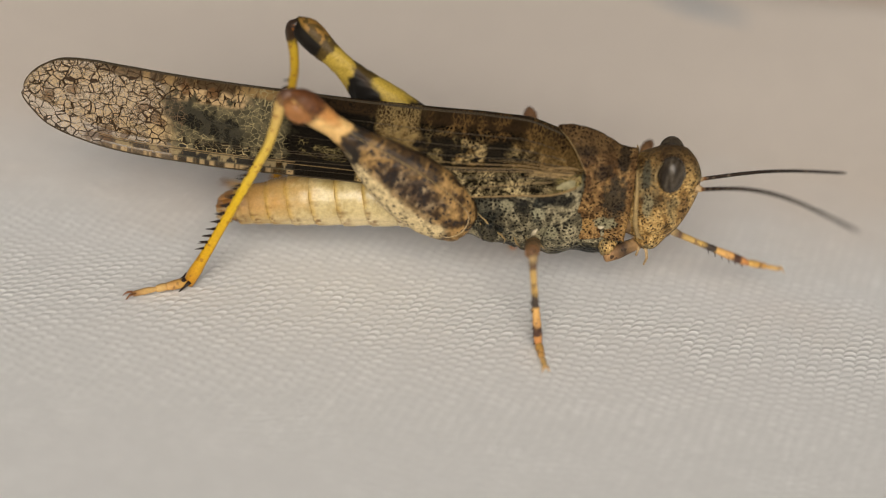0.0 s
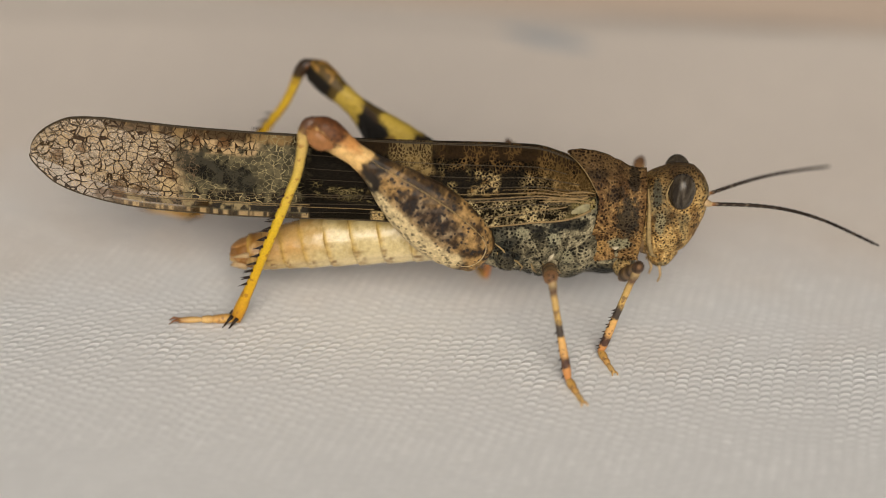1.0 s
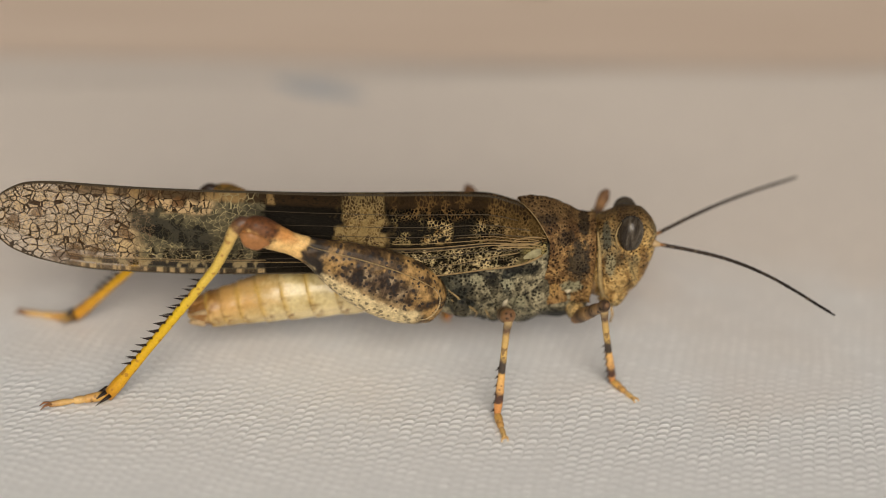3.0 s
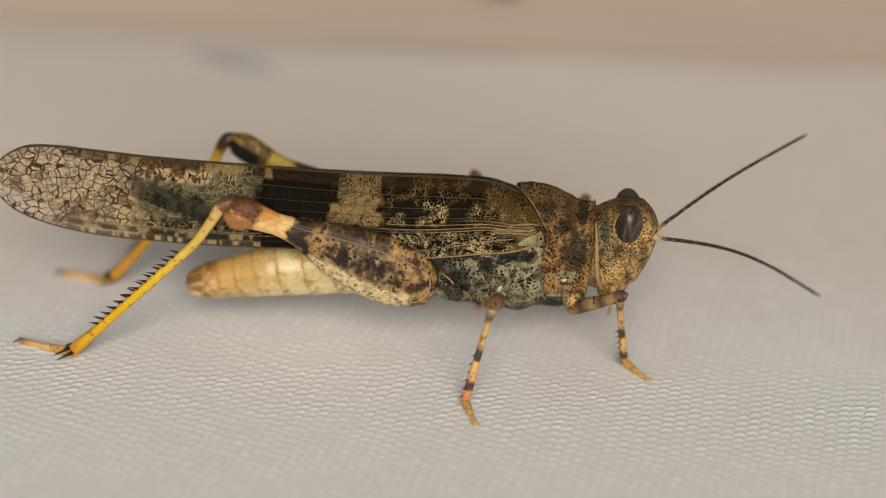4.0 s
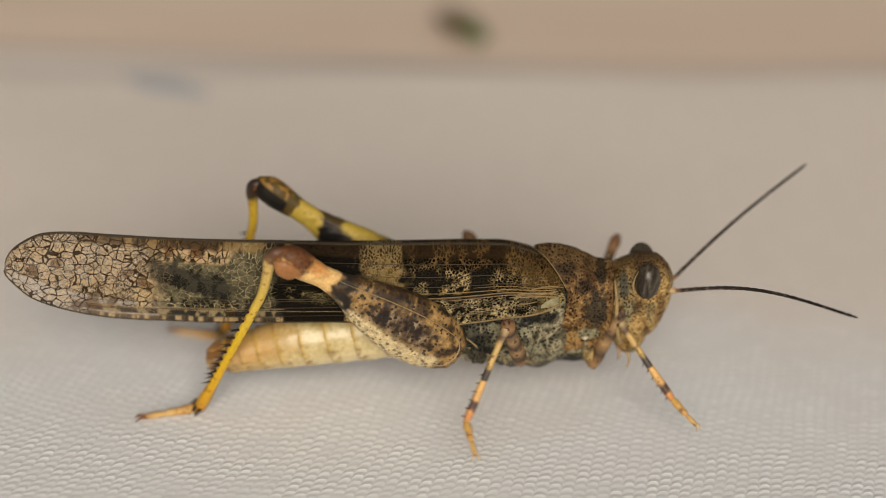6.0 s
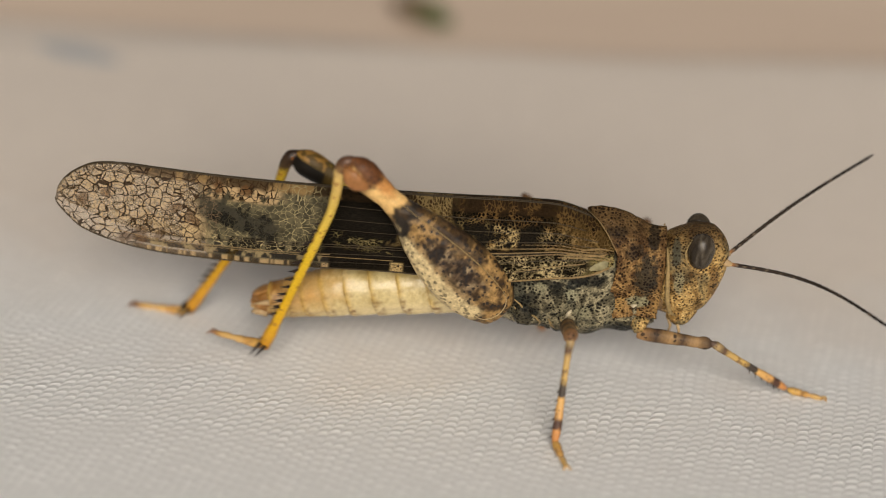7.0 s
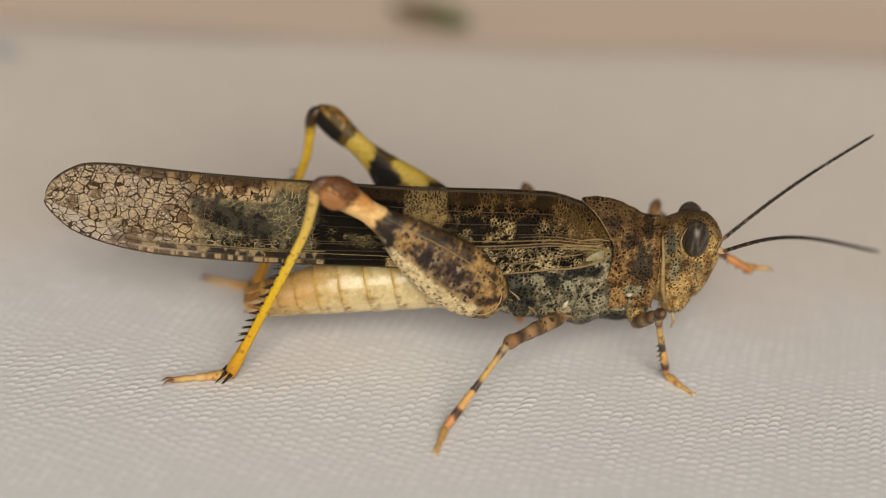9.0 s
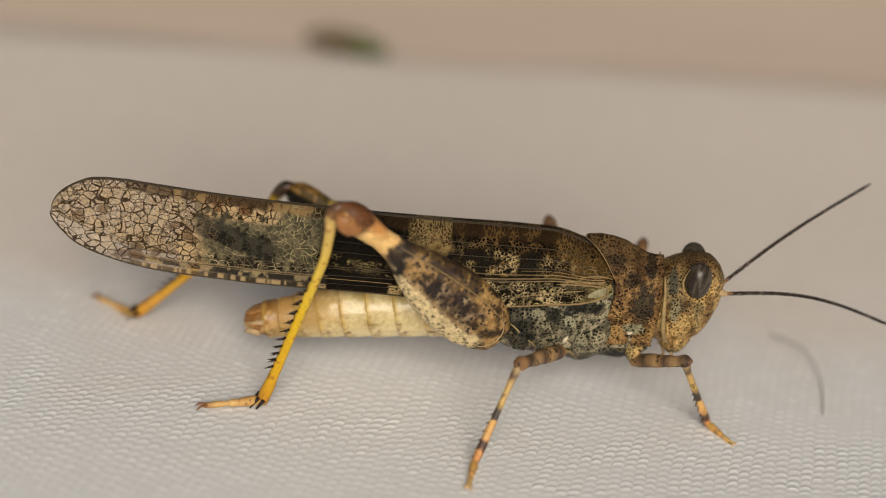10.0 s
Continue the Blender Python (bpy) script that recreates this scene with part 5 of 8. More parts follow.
# ---- small things on the cloth ----
def patch(outline_length, outline_width, thick, bend, seed, lobes):
    bm = bmesh.new()
    rows = []
    for i in range(25):
        f = i / 24
        w = outline_width / 2 * math.sin(math.pi * min(max(f, 0.02), 0.98)) ** 0.6 * (1 + lobes * noise.noise(Vector((f * 6, seed, 0))))
        x = (f - 0.5) * outline_length
        rows.append((x, 0.5 * lobes * noise.noise(Vector((f * 3, seed, 5))), thick / 2 + bend * math.sin(math.pi * f) + 0.3 * bend * noise.noise(Vector((f * 8, seed, 9))), max(w, 0.05), thick / 2, thick / 2, 2))
    return loft(rows, 20)


ink = part("ink_mark", patch(10.5, 3.8, 0.05, 0.0, 1.0, 0.35), INK)
tagged(ink, "faded pale blue smear on the white cloth", "stain")
def leafhopper():
    """A small insect, x ahead, 10 mm long: a keeled back, roofed wings, a blunt head and six legs."""
    ob = tagged(new("leafhopper"), "small dark green leafhopper walking beyond the cloth", "insect")
    bm = loft(smooth_sections([(-3.6, 0, 1.2, 0.3, 0.3, 0.3, 2), (-1.5, 0, 1.3, 0.95, 0.7, 0.8, 2), (1.0, 0, 1.4, 1.15, 0.8, 0.95, 2), (3.2, 0, 1.4, 0.95, 0.7, 0.8, 2)], 20), 20)
    part("body", bm, OLIVE, ob, "olive body")
    bm = loft(smooth_sections([(2.6, 0, 1.5, 1.1, 0.8, 0.7, 2.2), (3.6, 0, 1.45, 1.2, 0.75, 0.7, 2.2), (4.4, 0, 1.35, 0.85, 0.5, 0.6, 2), (4.8, 0, 1.3, 0.2, 0.15, 0.2, 2)], 16), 20)
    part("head", bm, LEAF_GREEN, ob, "green blunt head")
    for side in (-1, 1):
        bm = loft(smooth_sections([(-5.0, side * 0.35, 1.25, 0.12, 0.3, 0.3, 2), (-3.5, side * 0.6, 1.45, 0.3, 0.75, 0.6, 2), (-0.5, side * 0.85, 1.65, 0.4, 0.95, 0.75, 2), (2.0, side * 0.8, 1.75, 0.4, 0.8, 0.7, 2), (3.0, side * 0.6, 1.7, 0.15, 0.3, 0.3, 2)], 24), 20)
        part("folded_wing", bm, HOPPER_WING, ob, "green wing, brown towards its end")
        part("eye", loft(smooth_sections([(3.3, side * 1.1, 1.6, 0.05, 0.05, 0.05, 2), (3.6, side * 1.15, 1.6, 0.25, 0.3, 0.3, 2), (3.9, side * 1.1, 1.6, 0.05, 0.05, 0.05, 2)], 8), 12), BLACK_SPINE, ob)
        for x, out, back in ((2.4, 1.9, 0.6), (1.0, 2.1, -0.3), (-0.8, 2.2, -1.6)):
            part("leg", tube([(x, side * 0.7, 0.9), (x + 0.3 * back, side * (0.6 + 0.6 * out), 1.25), (x + back, side * (0.4 + out), 0.08)], [0.16, 0.14, 0.07], 8), HOPPER_LEG, ob)
    return ob


hopper = leafhopper()
hair_points = [(80.5, 12.8, 0.06), (81.7, 11.6, 0.3), (82.6, 10.3, 0.5), (83.2, 8.0, 0.5), (83.3, 5.6, 0.4), (83.1, 3.2, 0.2), (82.7, 0.9, 0.05)]
hair = part("hair", tube([(x - 82, y - 7, z) for x, y, z in hair_points], 0.045, 6), HAIR)
hair.location = (82 * MM, 7 * MM, 0)
tagged(hair, "thin curved grey hair lying on the cloth", "hair")
ink.matrix_world = pose(INK_AT[0] * MM, INK_AT[1] * MM, (cloth_height(*INK_AT) + 0.05) * MM, 0, 0, -24)


# ---- movement ----
# seconds, x, y (mm), heading (degrees)
BODY_ROWS = [
    (0, -24.55, -3.4, 0.1),
    (0.1, -23.17, -3.01, -0.77),
    (0.2, -21.56, -2.61, -1.58),
    (0.3, -19.9, -2.22, -2.08),
    (0.4, -18.58, -1.79, -2.26),
    (0.5, -17.52, -1.32, -2.03),
    (0.6, -16.41, -0.83, -1.14),
    (0.7, -14.94, -0.39, -0.08),
    (0.8, -13.38, -0.02, 0.88),
    (0.9, -12.13, 0.27, 1.57),
    (1, -11.14, 0.44, 1.83),
    (1.1, -10.27, 0.5, 1.88),
    (1.2, -9.55, 0.48, 1.63),
    (1.3, -8.84, 0.39, 1.07),
    (1.4, -8.27, 0.25, 0.32),
    (1.5, -7.85, 0.11, -0.37),
    (1.6, -7.5, -0.01, -0.92),
    (1.7, -7.15, -0.11, -1.13),
    (1.8, -6.73, -0.14, -1.18),
    (1.9, -6, -0.1, -1),
    (2, -5.03, 0.03, -0.8),
    (2.1, -3.9, 0.29, -0.63),
    (2.2, -2.7, 0.6, -0.38),
    (2.3, -1.63, 0.93, -0.36),
    (2.4, -0.72, 1.25, -0.48),
    (2.5, 0.21, 1.55, -0.4),
    (2.6, 1.12, 1.82, 0.13),
    (2.7, 1.9, 2.06, 0.81),
    (2.8, 2.93, 2.26, 1),
    (2.9, 4.2, 2.29, 1.03),
    (3, 5.66, 2.19, 0.91),
    (3.1, 7.25, 1.99, 0.7),
    (3.2, 8.91, 1.73, 0.41),
    (3.3, 10.58, 1.42, 0.09),
    (3.4, 12.2, 1.1, -0.24),
    (3.5, 13.71, 0.81, -0.53),
    (3.6, 15.05, 0.57, -0.75),
    (3.7, 16.16, 0.41, -0.88),
    (3.8, 16.99, 0.37, -0.87),
    (3.9, 17.59, 0.39, -0.87),
    (4, 18.24, 0.41, -0.84),
    (4.1, 18.99, 0.45, -0.68),
    (4.2, 19.62, 0.45, -0.52),
    (4.3, 20.06, 0.4, -0.43),
    (4.4, 20.59, 0.29, -0.37),
    (4.5, 21.17, 0.17, -0.27),
    (4.6, 21.75, 0.06, -0.09),
    (4.7, 22.37, -0.05, 0.15),
    (4.8, 22.88, -0.14, 0.42),
    (4.9, 23.28, -0.21, 0.71),
    (5, 23.45, -0.23, 1.05),
    (5.1, 23.48, -0.22, 1.36),
    (5.2, 23.43, -0.21, 1.67),
    (5.3, 23.38, -0.22, 1.99),
    (5.4, 23.33, -0.27, 2.3),
    (5.5, 23.33, -0.37, 2.64),
    (5.6, 23.43, -0.48, 3.12),
    (5.7, 23.7, -0.59, 3.67),
    (5.8, 24, -0.63, 3.9),
    (5.9, 24.69, -0.58, 3.79),
    (6, 25.7, -0.47, 3.42),
    (6.1, 26.96, -0.3, 2.84),
    (6.2, 28.39, -0.11, 2.14),
    (6.3, 29.93, 0.09, 1.37),
    (6.4, 31.49, 0.27, 0.61),
    (6.5, 33.02, 0.42, -0.08),
    (6.6, 34.43, 0.52, -0.62),
    (6.7, 35.66, 0.54, -0.95),
    (6.8, 36.63, 0.47, -1),
    (6.9, 37.66, 0.28, -1.45),
    (7, 38.59, 0.13, -1.61),
    (7.1, 39.42, 0.02, -1.14),
    (7.2, 39.89, -0.04, -0.54),
    (7.3, 40.04, -0.09, -0.12),
    (7.4, 40.15, -0.15, 0.2),
    (7.5, 40.43, -0.23, 0.5),
    (7.6, 41.18, -0.33, 1.03),
    (7.7, 42.23, -0.43, 1.59),
    (7.8, 43.39, -0.51, 1.98),
    (7.9, 44.28, -0.54, 2.17),
    (8, 44.68, -0.51, 2.24),
    (8.1, 44.81, -0.42, 2.17),
    (8.2, 44.81, -0.31, 2.09),
    (8.3, 44.8, -0.21, 1.95),
    (8.4, 44.82, -0.12, 1.74),
    (8.5, 44.9, -0.04, 1.54),
    (8.6, 45.21, 0.02, 1.72),
    (8.7, 45.8, 0.09, 1.89),
    (8.8, 46.39, 0.19, 1.88),
    (8.9, 46.88, 0.28, 1.68),
    (9, 47.47, 0.36, 1.38),
    (9.1, 48.36, 0.46, 1.15),
    (9.2, 49.45, 0.58, 0.92),
    (9.3, 50.32, 0.7, 0.33),
    (9.4, 51.01, 0.8, -0.47),
    (9.5, 51.85, 0.88, -1.34),
    (9.6, 52.77, 0.94, -1.88),
    (9.7, 53.81, 0.91, -2.13),
    (9.8, 54.99, 0.79, -1.96),
    (9.9, 56.18, 0.64, -1.33),
    (10, 57.26, 0.46, -0.45),
]
# seconds, degrees by which the tail end rises
BODY_PITCH = [(0, 0.45), (2.7, 0.45), (3.8, 0.1), (4.4, -0.3), (5.0, -0.1), (5.6, 0), (8.6, 0), (9.2, 0.4), (10, 0.3)]
# seconds, x, y of the leafhopper (mm)
HOPPER_ROWS = [
    (0, 12.28, 123.45),
    (0.5, 13.28, 119.95),
    (1, 14.28, 116.45),
    (1.5, 15.28, 112.95),
    (2, 16.28, 109.45),
    (2.5, 17.28, 105.95),
    (3, 18.28, 102.45),
    (3.5, 19.28, 98.95),
    (4, 20.92, 94.1),
    (4.5, 24.61, 88.47),
    (5, 26.44, 85.06),
    (5.5, 24.72, 82.87),
    (6, 25.21, 81.23),
    (6.5, 27.71, 80.62),
    (7, 29.21, 80.63),
    (7.5, 32.51, 81.42),
    (8, 35.2, 80.31),
    (8.5, 39.44, 81.32),
    (9, 40.61, 79.35),
    (9.5, 40.44, 73.85),
    (10, 42.25, 72.85),
]
# seconds, the leafhopper's heading
HOPPER_TURNS = [(0, -56), (5.6, -56), (6.8, -52), (7.0, -45), (7.4, -28), (8.0, -25), (9.0, -24), (9.3, -28), (10, -20)]
# seconds, then knee, heel and claw in the body's space (mm)
LEG_ROWS = {
    "hind_right": [
        (0, -12.36, -4.69, 15.29, -19.29, -5.62, 0.35, -22.84, -8.05, 0.18),
        (0.1, -12.59, -5.11, 14.85, -20.33, -6.53, 0.35, -24.14, -8.5, 0.18),
        (0.2, -13.01, -5.2, 14.12, -21.8, -7.54, 0.35, -25.63, -9.48, 0.18),
        (0.3, -13.5, -5.13, 13.2, -23.43, -8.07, 0.35, -27.37, -9.79, 0.18),
        (0.4, -11.48, -5.01, 16.41, -19.41, -4.47, 1.95, -23.51, -3.18, 1.76),
        (0.5, -10.74, -5.90, 17.02, -11.02, -3.58, 0.35, -15.07, -5.02, 0.18),
        (0.6, -11.25, -4.24, 16.81, -12.2, -3.48, 0.35, -16.39, -4.46, 0.18),
        (0.7, -11.38, -3.86, 16.7, -13.63, -3.77, 0.35, -17.91, -4.14, 0.18),
        (0.8, -11.61, -4.55, 16.33, -15.52, -3.24, 0.35, -19.79, -3.74, 0.18),
        (0.9, -11.81, -4.29, 16.11, -16.67, -3.76, 0.35, -20.97, -3.95, 0.18),
        (1, -12.07, -3.25, 15.86, -17.7, -3.53, 0.35, -21.96, -4.02, 0.18),
        (1.1, -12.22, -4.2, 15.57, -18.56, -3.65, 0.35, -22.85, -3.57, 0.18),
        (1.2, -12.34, -4.67, 15.33, -19.2, -3.76, 0.35, -23.49, -3.68, 0.18),
        (1.3, -12.5, -4.97, 15.02, -19.92, -3.57, 0.35, -24.21, -3.37, 0.18),
        (1.4, -12.65, -4.23, 14.93, -20.37, -3.83, 0.35, -24.67, -3.82, 0.18),
        (1.5, -12.71, -4.44, 14.81, -20.66, -4.28, 0.35, -24.95, -4.55, 0.18),
        (1.6, -12.8, -4.37, 14.67, -21, -4.16, 0.35, -25.27, -4.62, 0.18),
        (1.7, -12.93, -4.37, 14.45, -21.49, -4.18, 0.35, -25.78, -4.42, 0.18),
        (1.8, -12.98, -4.38, 14.36, -21.7, -4.23, 0.35, -25.98, -4.51, 0.18),
        (1.9, -13.25, -3.48, 14, -22.5, -3.99, 0.35, -26.8, -3.86, 0.18),
        (2, -13.57, -2.97, 13.39, -23.65, -3.67, 0.35, -27.94, -3.43, 0.18),
        (2.1, -11.81, -3.93, 16.16, -20.19, -4.05, 1.95, -23.76, -1.64, 1.8),
        (2.2, -11.55, -4.71, 16.37, -15.4, -5.62, 0.35, -19.34, -7.32, 0.18),
        (2.3, -11.7, -4.81, 16.17, -16.27, -5.84, 0.35, -19.85, -8.21, 0.18),
        (2.4, -11.88, -4.97, 15.91, -17.22, -6.17, 0.35, -20.72, -8.66, 0.18),
        (2.5, -12.05, -5.01, 15.67, -18.06, -6.28, 0.35, -21.48, -8.88, 0.18),
        (2.6, -12.39, -4.68, 15.25, -19.23, -6.48, 0.35, -22.35, -9.44, 0.18),
        (2.7, -12.54, -4.59, 15.04, -19.86, -6.29, 0.35, -23.03, -9.19, 0.18),
        (2.8, -12.76, -5.16, 14.56, -21.01, -6.63, 0.35, -25.14, -7.81, 0.18),
        (2.9, -13.1, -5.14, 13.98, -22.28, -6.63, 0.35, -26.42, -7.81, 0.18),
        (3, -13.5, -5.08, 13.21, -23.73, -6.55, 0.35, -27.86, -7.73, 0.18),
        (3.1, -11.54, -5.16, 16.31, -20.35, -7.46, 2.55, -24.48, -8.64, 2.35),
        (3.2, -11.99, -5.1, 15.74, -17.01, -8.3, 0.35, -21.15, -9.48, 0.18),
        (3.3, -12.32, -5.03, 15.28, -18.64, -8.09, 0.35, -22.77, -9.27, 0.18),
        (3.4, -12.68, -4.96, 14.74, -20.21, -7.88, 0.35, -24.34, -9.06, 0.18),
        (3.5, -13.05, -4.91, 14.13, -21.68, -7.7, 0.35, -25.81, -8.89, 0.18),
        (3.6, -13.39, -4.87, 13.49, -23, -7.57, 0.35, -27.13, -8.75, 0.18),
        (3.7, -13.69, -4.85, 12.88, -24.09, -7.48, 0.35, -28.22, -8.66, 0.18),
        (3.8, -13.63, -6.43, 12.35, -24.92, -7.44, 0.35, -28.67, -9.53, 0.18),
        (3.9, -13.92, -5.89, 11.93, -25.53, -7.68, 0.35, -29.4, -9.55, 0.18),
        (4, -14.27, -3.44, 11.71, -26.02, -5.71, 0.35, -30.1, -4.34, 0.18),
        (4.1, -10.71, -7.03, 16.7, -18.01, -5.85, 1.95, -22.09, -4.5, 1.78),
        (4.2, -11.08, -6.36, 16.53, -13.08, -3.82, 0.35, -17.38, -3.66, 0.18),
        (4.3, -11.12, -5.93, 16.61, -13.11, -3.96, 0.35, -17.41, -3.9, 0.18),
        (4.4, -11.23, -5.75, 16.54, -13.61, -3.6, 0.35, -17.9, -3.72, 0.18),
        (4.5, -11.3, -6.12, 16.34, -14.32, -3.41, 0.35, -18.6, -3.06, 0.18),
        (4.6, -11.42, -5.98, 16.24, -14.88, -3.19, 0.35, -19.18, -3.02, 0.18),
        (4.7, -11.56, -5.5, 16.2, -15.54, -3.24, 0.35, -19.84, -3.41, 0.18),
        (4.8, -11.65, -5.45, 16.09, -16.05, -3.19, 0.35, -20.34, -2.9, 0.18),
        (4.9, -11.83, -5.15, 15.93, -16.67, -2.65, 0.35, -20.96, -2.55, 0.18),
        (5, -11.89, -4.61, 15.97, -16.78, -2.49, 0.35, -21.06, -2.09, 0.18),
        (5.1, -11.89, -4.58, 15.96, -16.79, -2.43, 0.35, -21.06, -1.99, 0.18),
        (5.2, -11.88, -4.63, 15.97, -16.76, -2.53, 0.35, -21.04, -2.17, 0.18),
        (5.3, -11.87, -4.61, 15.99, -16.67, -2.48, 0.35, -20.93, -1.91, 0.18),
        (5.4, -11.84, -5.08, 15.93, -16.62, -2.49, 0.35, -20.92, -2.42, 0.18),
        (5.5, -11.89, -4.49, 15.97, -16.69, -2.22, 0.35, -20.95, -1.65, 0.18),
        (5.6, -11.95, -4.35, 15.93, -16.83, -1.96, 0.35, -21.11, -1.56, 0.18),
        (5.7, -12.04, -4.01, 15.85, -17, -1.28, 0.35, -20.99, 0.33, 0.18),
        (5.8, -12.11, -4.97, 15.6, -17.33, -1.43, 0.35, -21.46, -2.61, 0.18),
        (5.9, -12.24, -4.94, 15.41, -18.02, -1.47, 0.35, -22.15, -2.65, 0.18),
        (6, -12.44, -4.94, 15.12, -19.02, -1.64, 0.35, -23.16, -2.82, 0.18),
        (6.1, -12.71, -4.97, 14.7, -20.27, -1.93, 0.35, -24.4, -3.11, 0.18),
        (6.2, -11.81, -5.01, 15.99, -20.1, -2.75, 1.91, -24.23, -3.93, 1.71),
        (6.3, -10.21, -4.91, 17.81, -14.61, -4.99, 1.91, -18.74, -6.17, 1.71),
        (6.4, -11.42, -4.77, 16.53, -14.52, -5.74, 0.35, -18.65, -6.92, 0.18),
        (6.5, -11.64, -4.92, 16.23, -15.97, -6.06, 0.35, -20.1, -7.24, 0.18),
        (6.6, -11.89, -5.04, 15.88, -17.33, -6.33, 0.35, -21.46, -7.51, 0.18),
        (6.7, -12.15, -5.1, 15.51, -18.52, -6.47, 0.35, -22.65, -7.65, 0.18),
        (6.8, -12.03, -6.76, 15.14, -19.33, -7.35, 0.35, -21.65, -10.97, 0.18),
        (6.9, -12.47, -6.24, 14.68, -20.62, -5.49, 0.35, -24.62, -7.05, 0.18),
        (7, -10.88, -4.09, 17.23, -17.06, -3.33, 1.95, -21.04, -1.72, 1.77),
        (7.1, -11.29, -2.79, 16.83, -11.19, -3.66, 0.35, -15.04, -1.75, 0.18),
        (7.2, -10.8, -6.51, 16.79, -11.18, -5.16, 0.35, -15.41, -5.9, 0.18),
        (7.3, -10.84, -6.44, 16.78, -11.37, -5, 0.35, -15.61, -5.68, 0.18),
        (7.4, -10.84, -6.43, 16.77, -11.49, -4.98, 0.35, -15.72, -5.73, 0.18),
        (7.5, -10.84, -6.46, 16.77, -11.69, -5.06, 0.35, -15.88, -5.99, 0.18),
        (7.6, -10.95, -6.32, 16.69, -12.69, -4.79, 0.35, -16.98, -4.93, 0.18),
        (7.7, -11.05, -6.29, 16.58, -13.58, -4.79, 0.35, -17.88, -5.01, 0.18),
        (7.8, -11.55, -4.18, 16.46, -15.11, -4.48, 0.35, -19.41, -4.44, 0.18),
        (7.9, -11.71, -3.93, 16.28, -15.99, -3.97, 0.35, -20.29, -3.82, 0.18),
        (8, -11.77, -3.58, 16.23, -16.2, -4.23, 0.35, -20.47, -3.75, 0.18),
        (8.1, -11.76, -4.12, 16.2, -16.33, -4.38, 0.35, -20.6, -3.92, 0.18),
        (8.2, -11.76, -4.08, 16.21, -16.3, -4.28, 0.35, -20.55, -3.65, 0.18),
        (8.3, -11.71, -4.6, 16.19, -16.32, -4.39, 0.35, -20.6, -3.94, 0.18),
        (8.4, -11.71, -4.66, 16.18, -16.35, -4.53, 0.35, -20.63, -4.11, 0.18),
        (8.5, -11.62, -5.34, 16.17, -16.3, -4.97, 0.35, -20.59, -4.84, 0.18),
        (8.6, -11.77, -4.65, 16.11, -16.65, -4.51, 0.35, -20.94, -4.27, 0.18),
        (8.7, -11.91, -4.64, 15.93, -17.34, -4.52, 0.35, -21.61, -4.06, 0.18),
        (8.8, -12.08, -4.73, 15.69, -18.16, -4.75, 0.35, -22.45, -5.1, 0.18),
        (8.9, -12.16, -4.8, 15.56, -18.55, -4.92, 0.35, -22.82, -5.39, 0.18),
        (9, -12.3, -4.43, 15.42, -19, -5.07, 0.35, -23.16, -6.12, 0.18),
        (9.1, -12.56, -4.05, 15.08, -19.9, -5.19, 0.35, -24.04, -6.37, 0.18),
        (9.2, -12.87, -4.11, 14.59, -21.12, -5.29, 0.35, -25.12, -6.87, 0.18),
        (9.3, -13.01, -4.77, 14.23, -21.87, -5.85, 0.35, -25.83, -7.5, 0.18),
        (9.4, -13.09, -5.17, 13.99, -22.24, -6.7, 0.35, -26.15, -8.48, 0.18),
        (9.5, -12.63, -5.99, 14.51, -23.2, -7.67, 1.95, -27.44, -8.35, 1.72),
        (9.6, -10.91, -5.49, 16.96, -17.77, -5.38, 1.95, -21.97, -4.47, 1.77),
        (9.7, -11, -5.84, 16.77, -12.61, -5.93, 0.35, -16.5, -7.74, 0.18),
        (9.8, -11.04, -6.16, 16.64, -13.61, -5.6, 0.35, -17.52, -7.38, 0.18),
        (9.9, -11.16, -6.57, 16.36, -15.02, -5.53, 0.35, -19.01, -7.13, 0.18),
        (10, -11.6, -5.53, 16.13, -16.41, -5.41, 0.35, -20.5, -6.73, 0.18),
    ],
    "hind_left": [
        (0, -13.9, 6.21, 16.02, -16, 9.3, 0.35, -20.13, 10.48, 0.18),
        (0.1, -14.09, 5.78, 15.88, -17.37, 8.36, 0.35, -21.51, 9.54, 0.18),
        (0.2, -13.25, 2.98, 17.31, -17.6, 6.23, 2.55, -21.73, 7.41, 2.35),
        (0.3, -14.78, 4, 15.23, -19.22, 8.64, 0.35, -23.12, 6.82, 0.18),
        (0.4, -15.04, 3.65, 14.84, -20.58, 6.85, 0.35, -24.55, 5.21, 0.18),
        (0.5, -15.06, 2.98, 14.83, -20.82, 5.45, 0.35, -25, 4.48, 0.18),
        (0.6, -15.27, 3.21, 14.48, -21.76, 5.65, 0.35, -26.05, 5.84, 0.18),
        (0.7, -15.57, 4.28, 13.82, -23.51, 6.1, 0.35, -27.78, 6.62, 0.18),
        (0.8, -15.76, 5.84, 12.97, -25.16, 6.37, 0.35, -29.32, 7.46, 0.18),
        (0.9, -15.98, 5.96, 12.41, -26.07, 6.73, 0.35, -30.01, 8.44, 0.18),
        (1, -13.36, 9.85, 14.79, -22.47, 9.47, 1.95, -26.6, 10.65, 1.75),
        (1.1, -12.73, 5.84, 17.52, -14.44, 6.11, 1.91, -18.57, 7.29, 1.71),
        (1.2, -12.81, 9.77, 15.61, -13.68, 9.41, 0.35, -17.81, 10.59, 0.18),
        (1.3, -12.85, 9.69, 15.62, -14.45, 9.39, 0.35, -18.58, 10.57, 0.18),
        (1.4, -12.75, 10.07, 15.47, -15.1, 9.36, 0.35, -19.23, 10.54, 0.18),
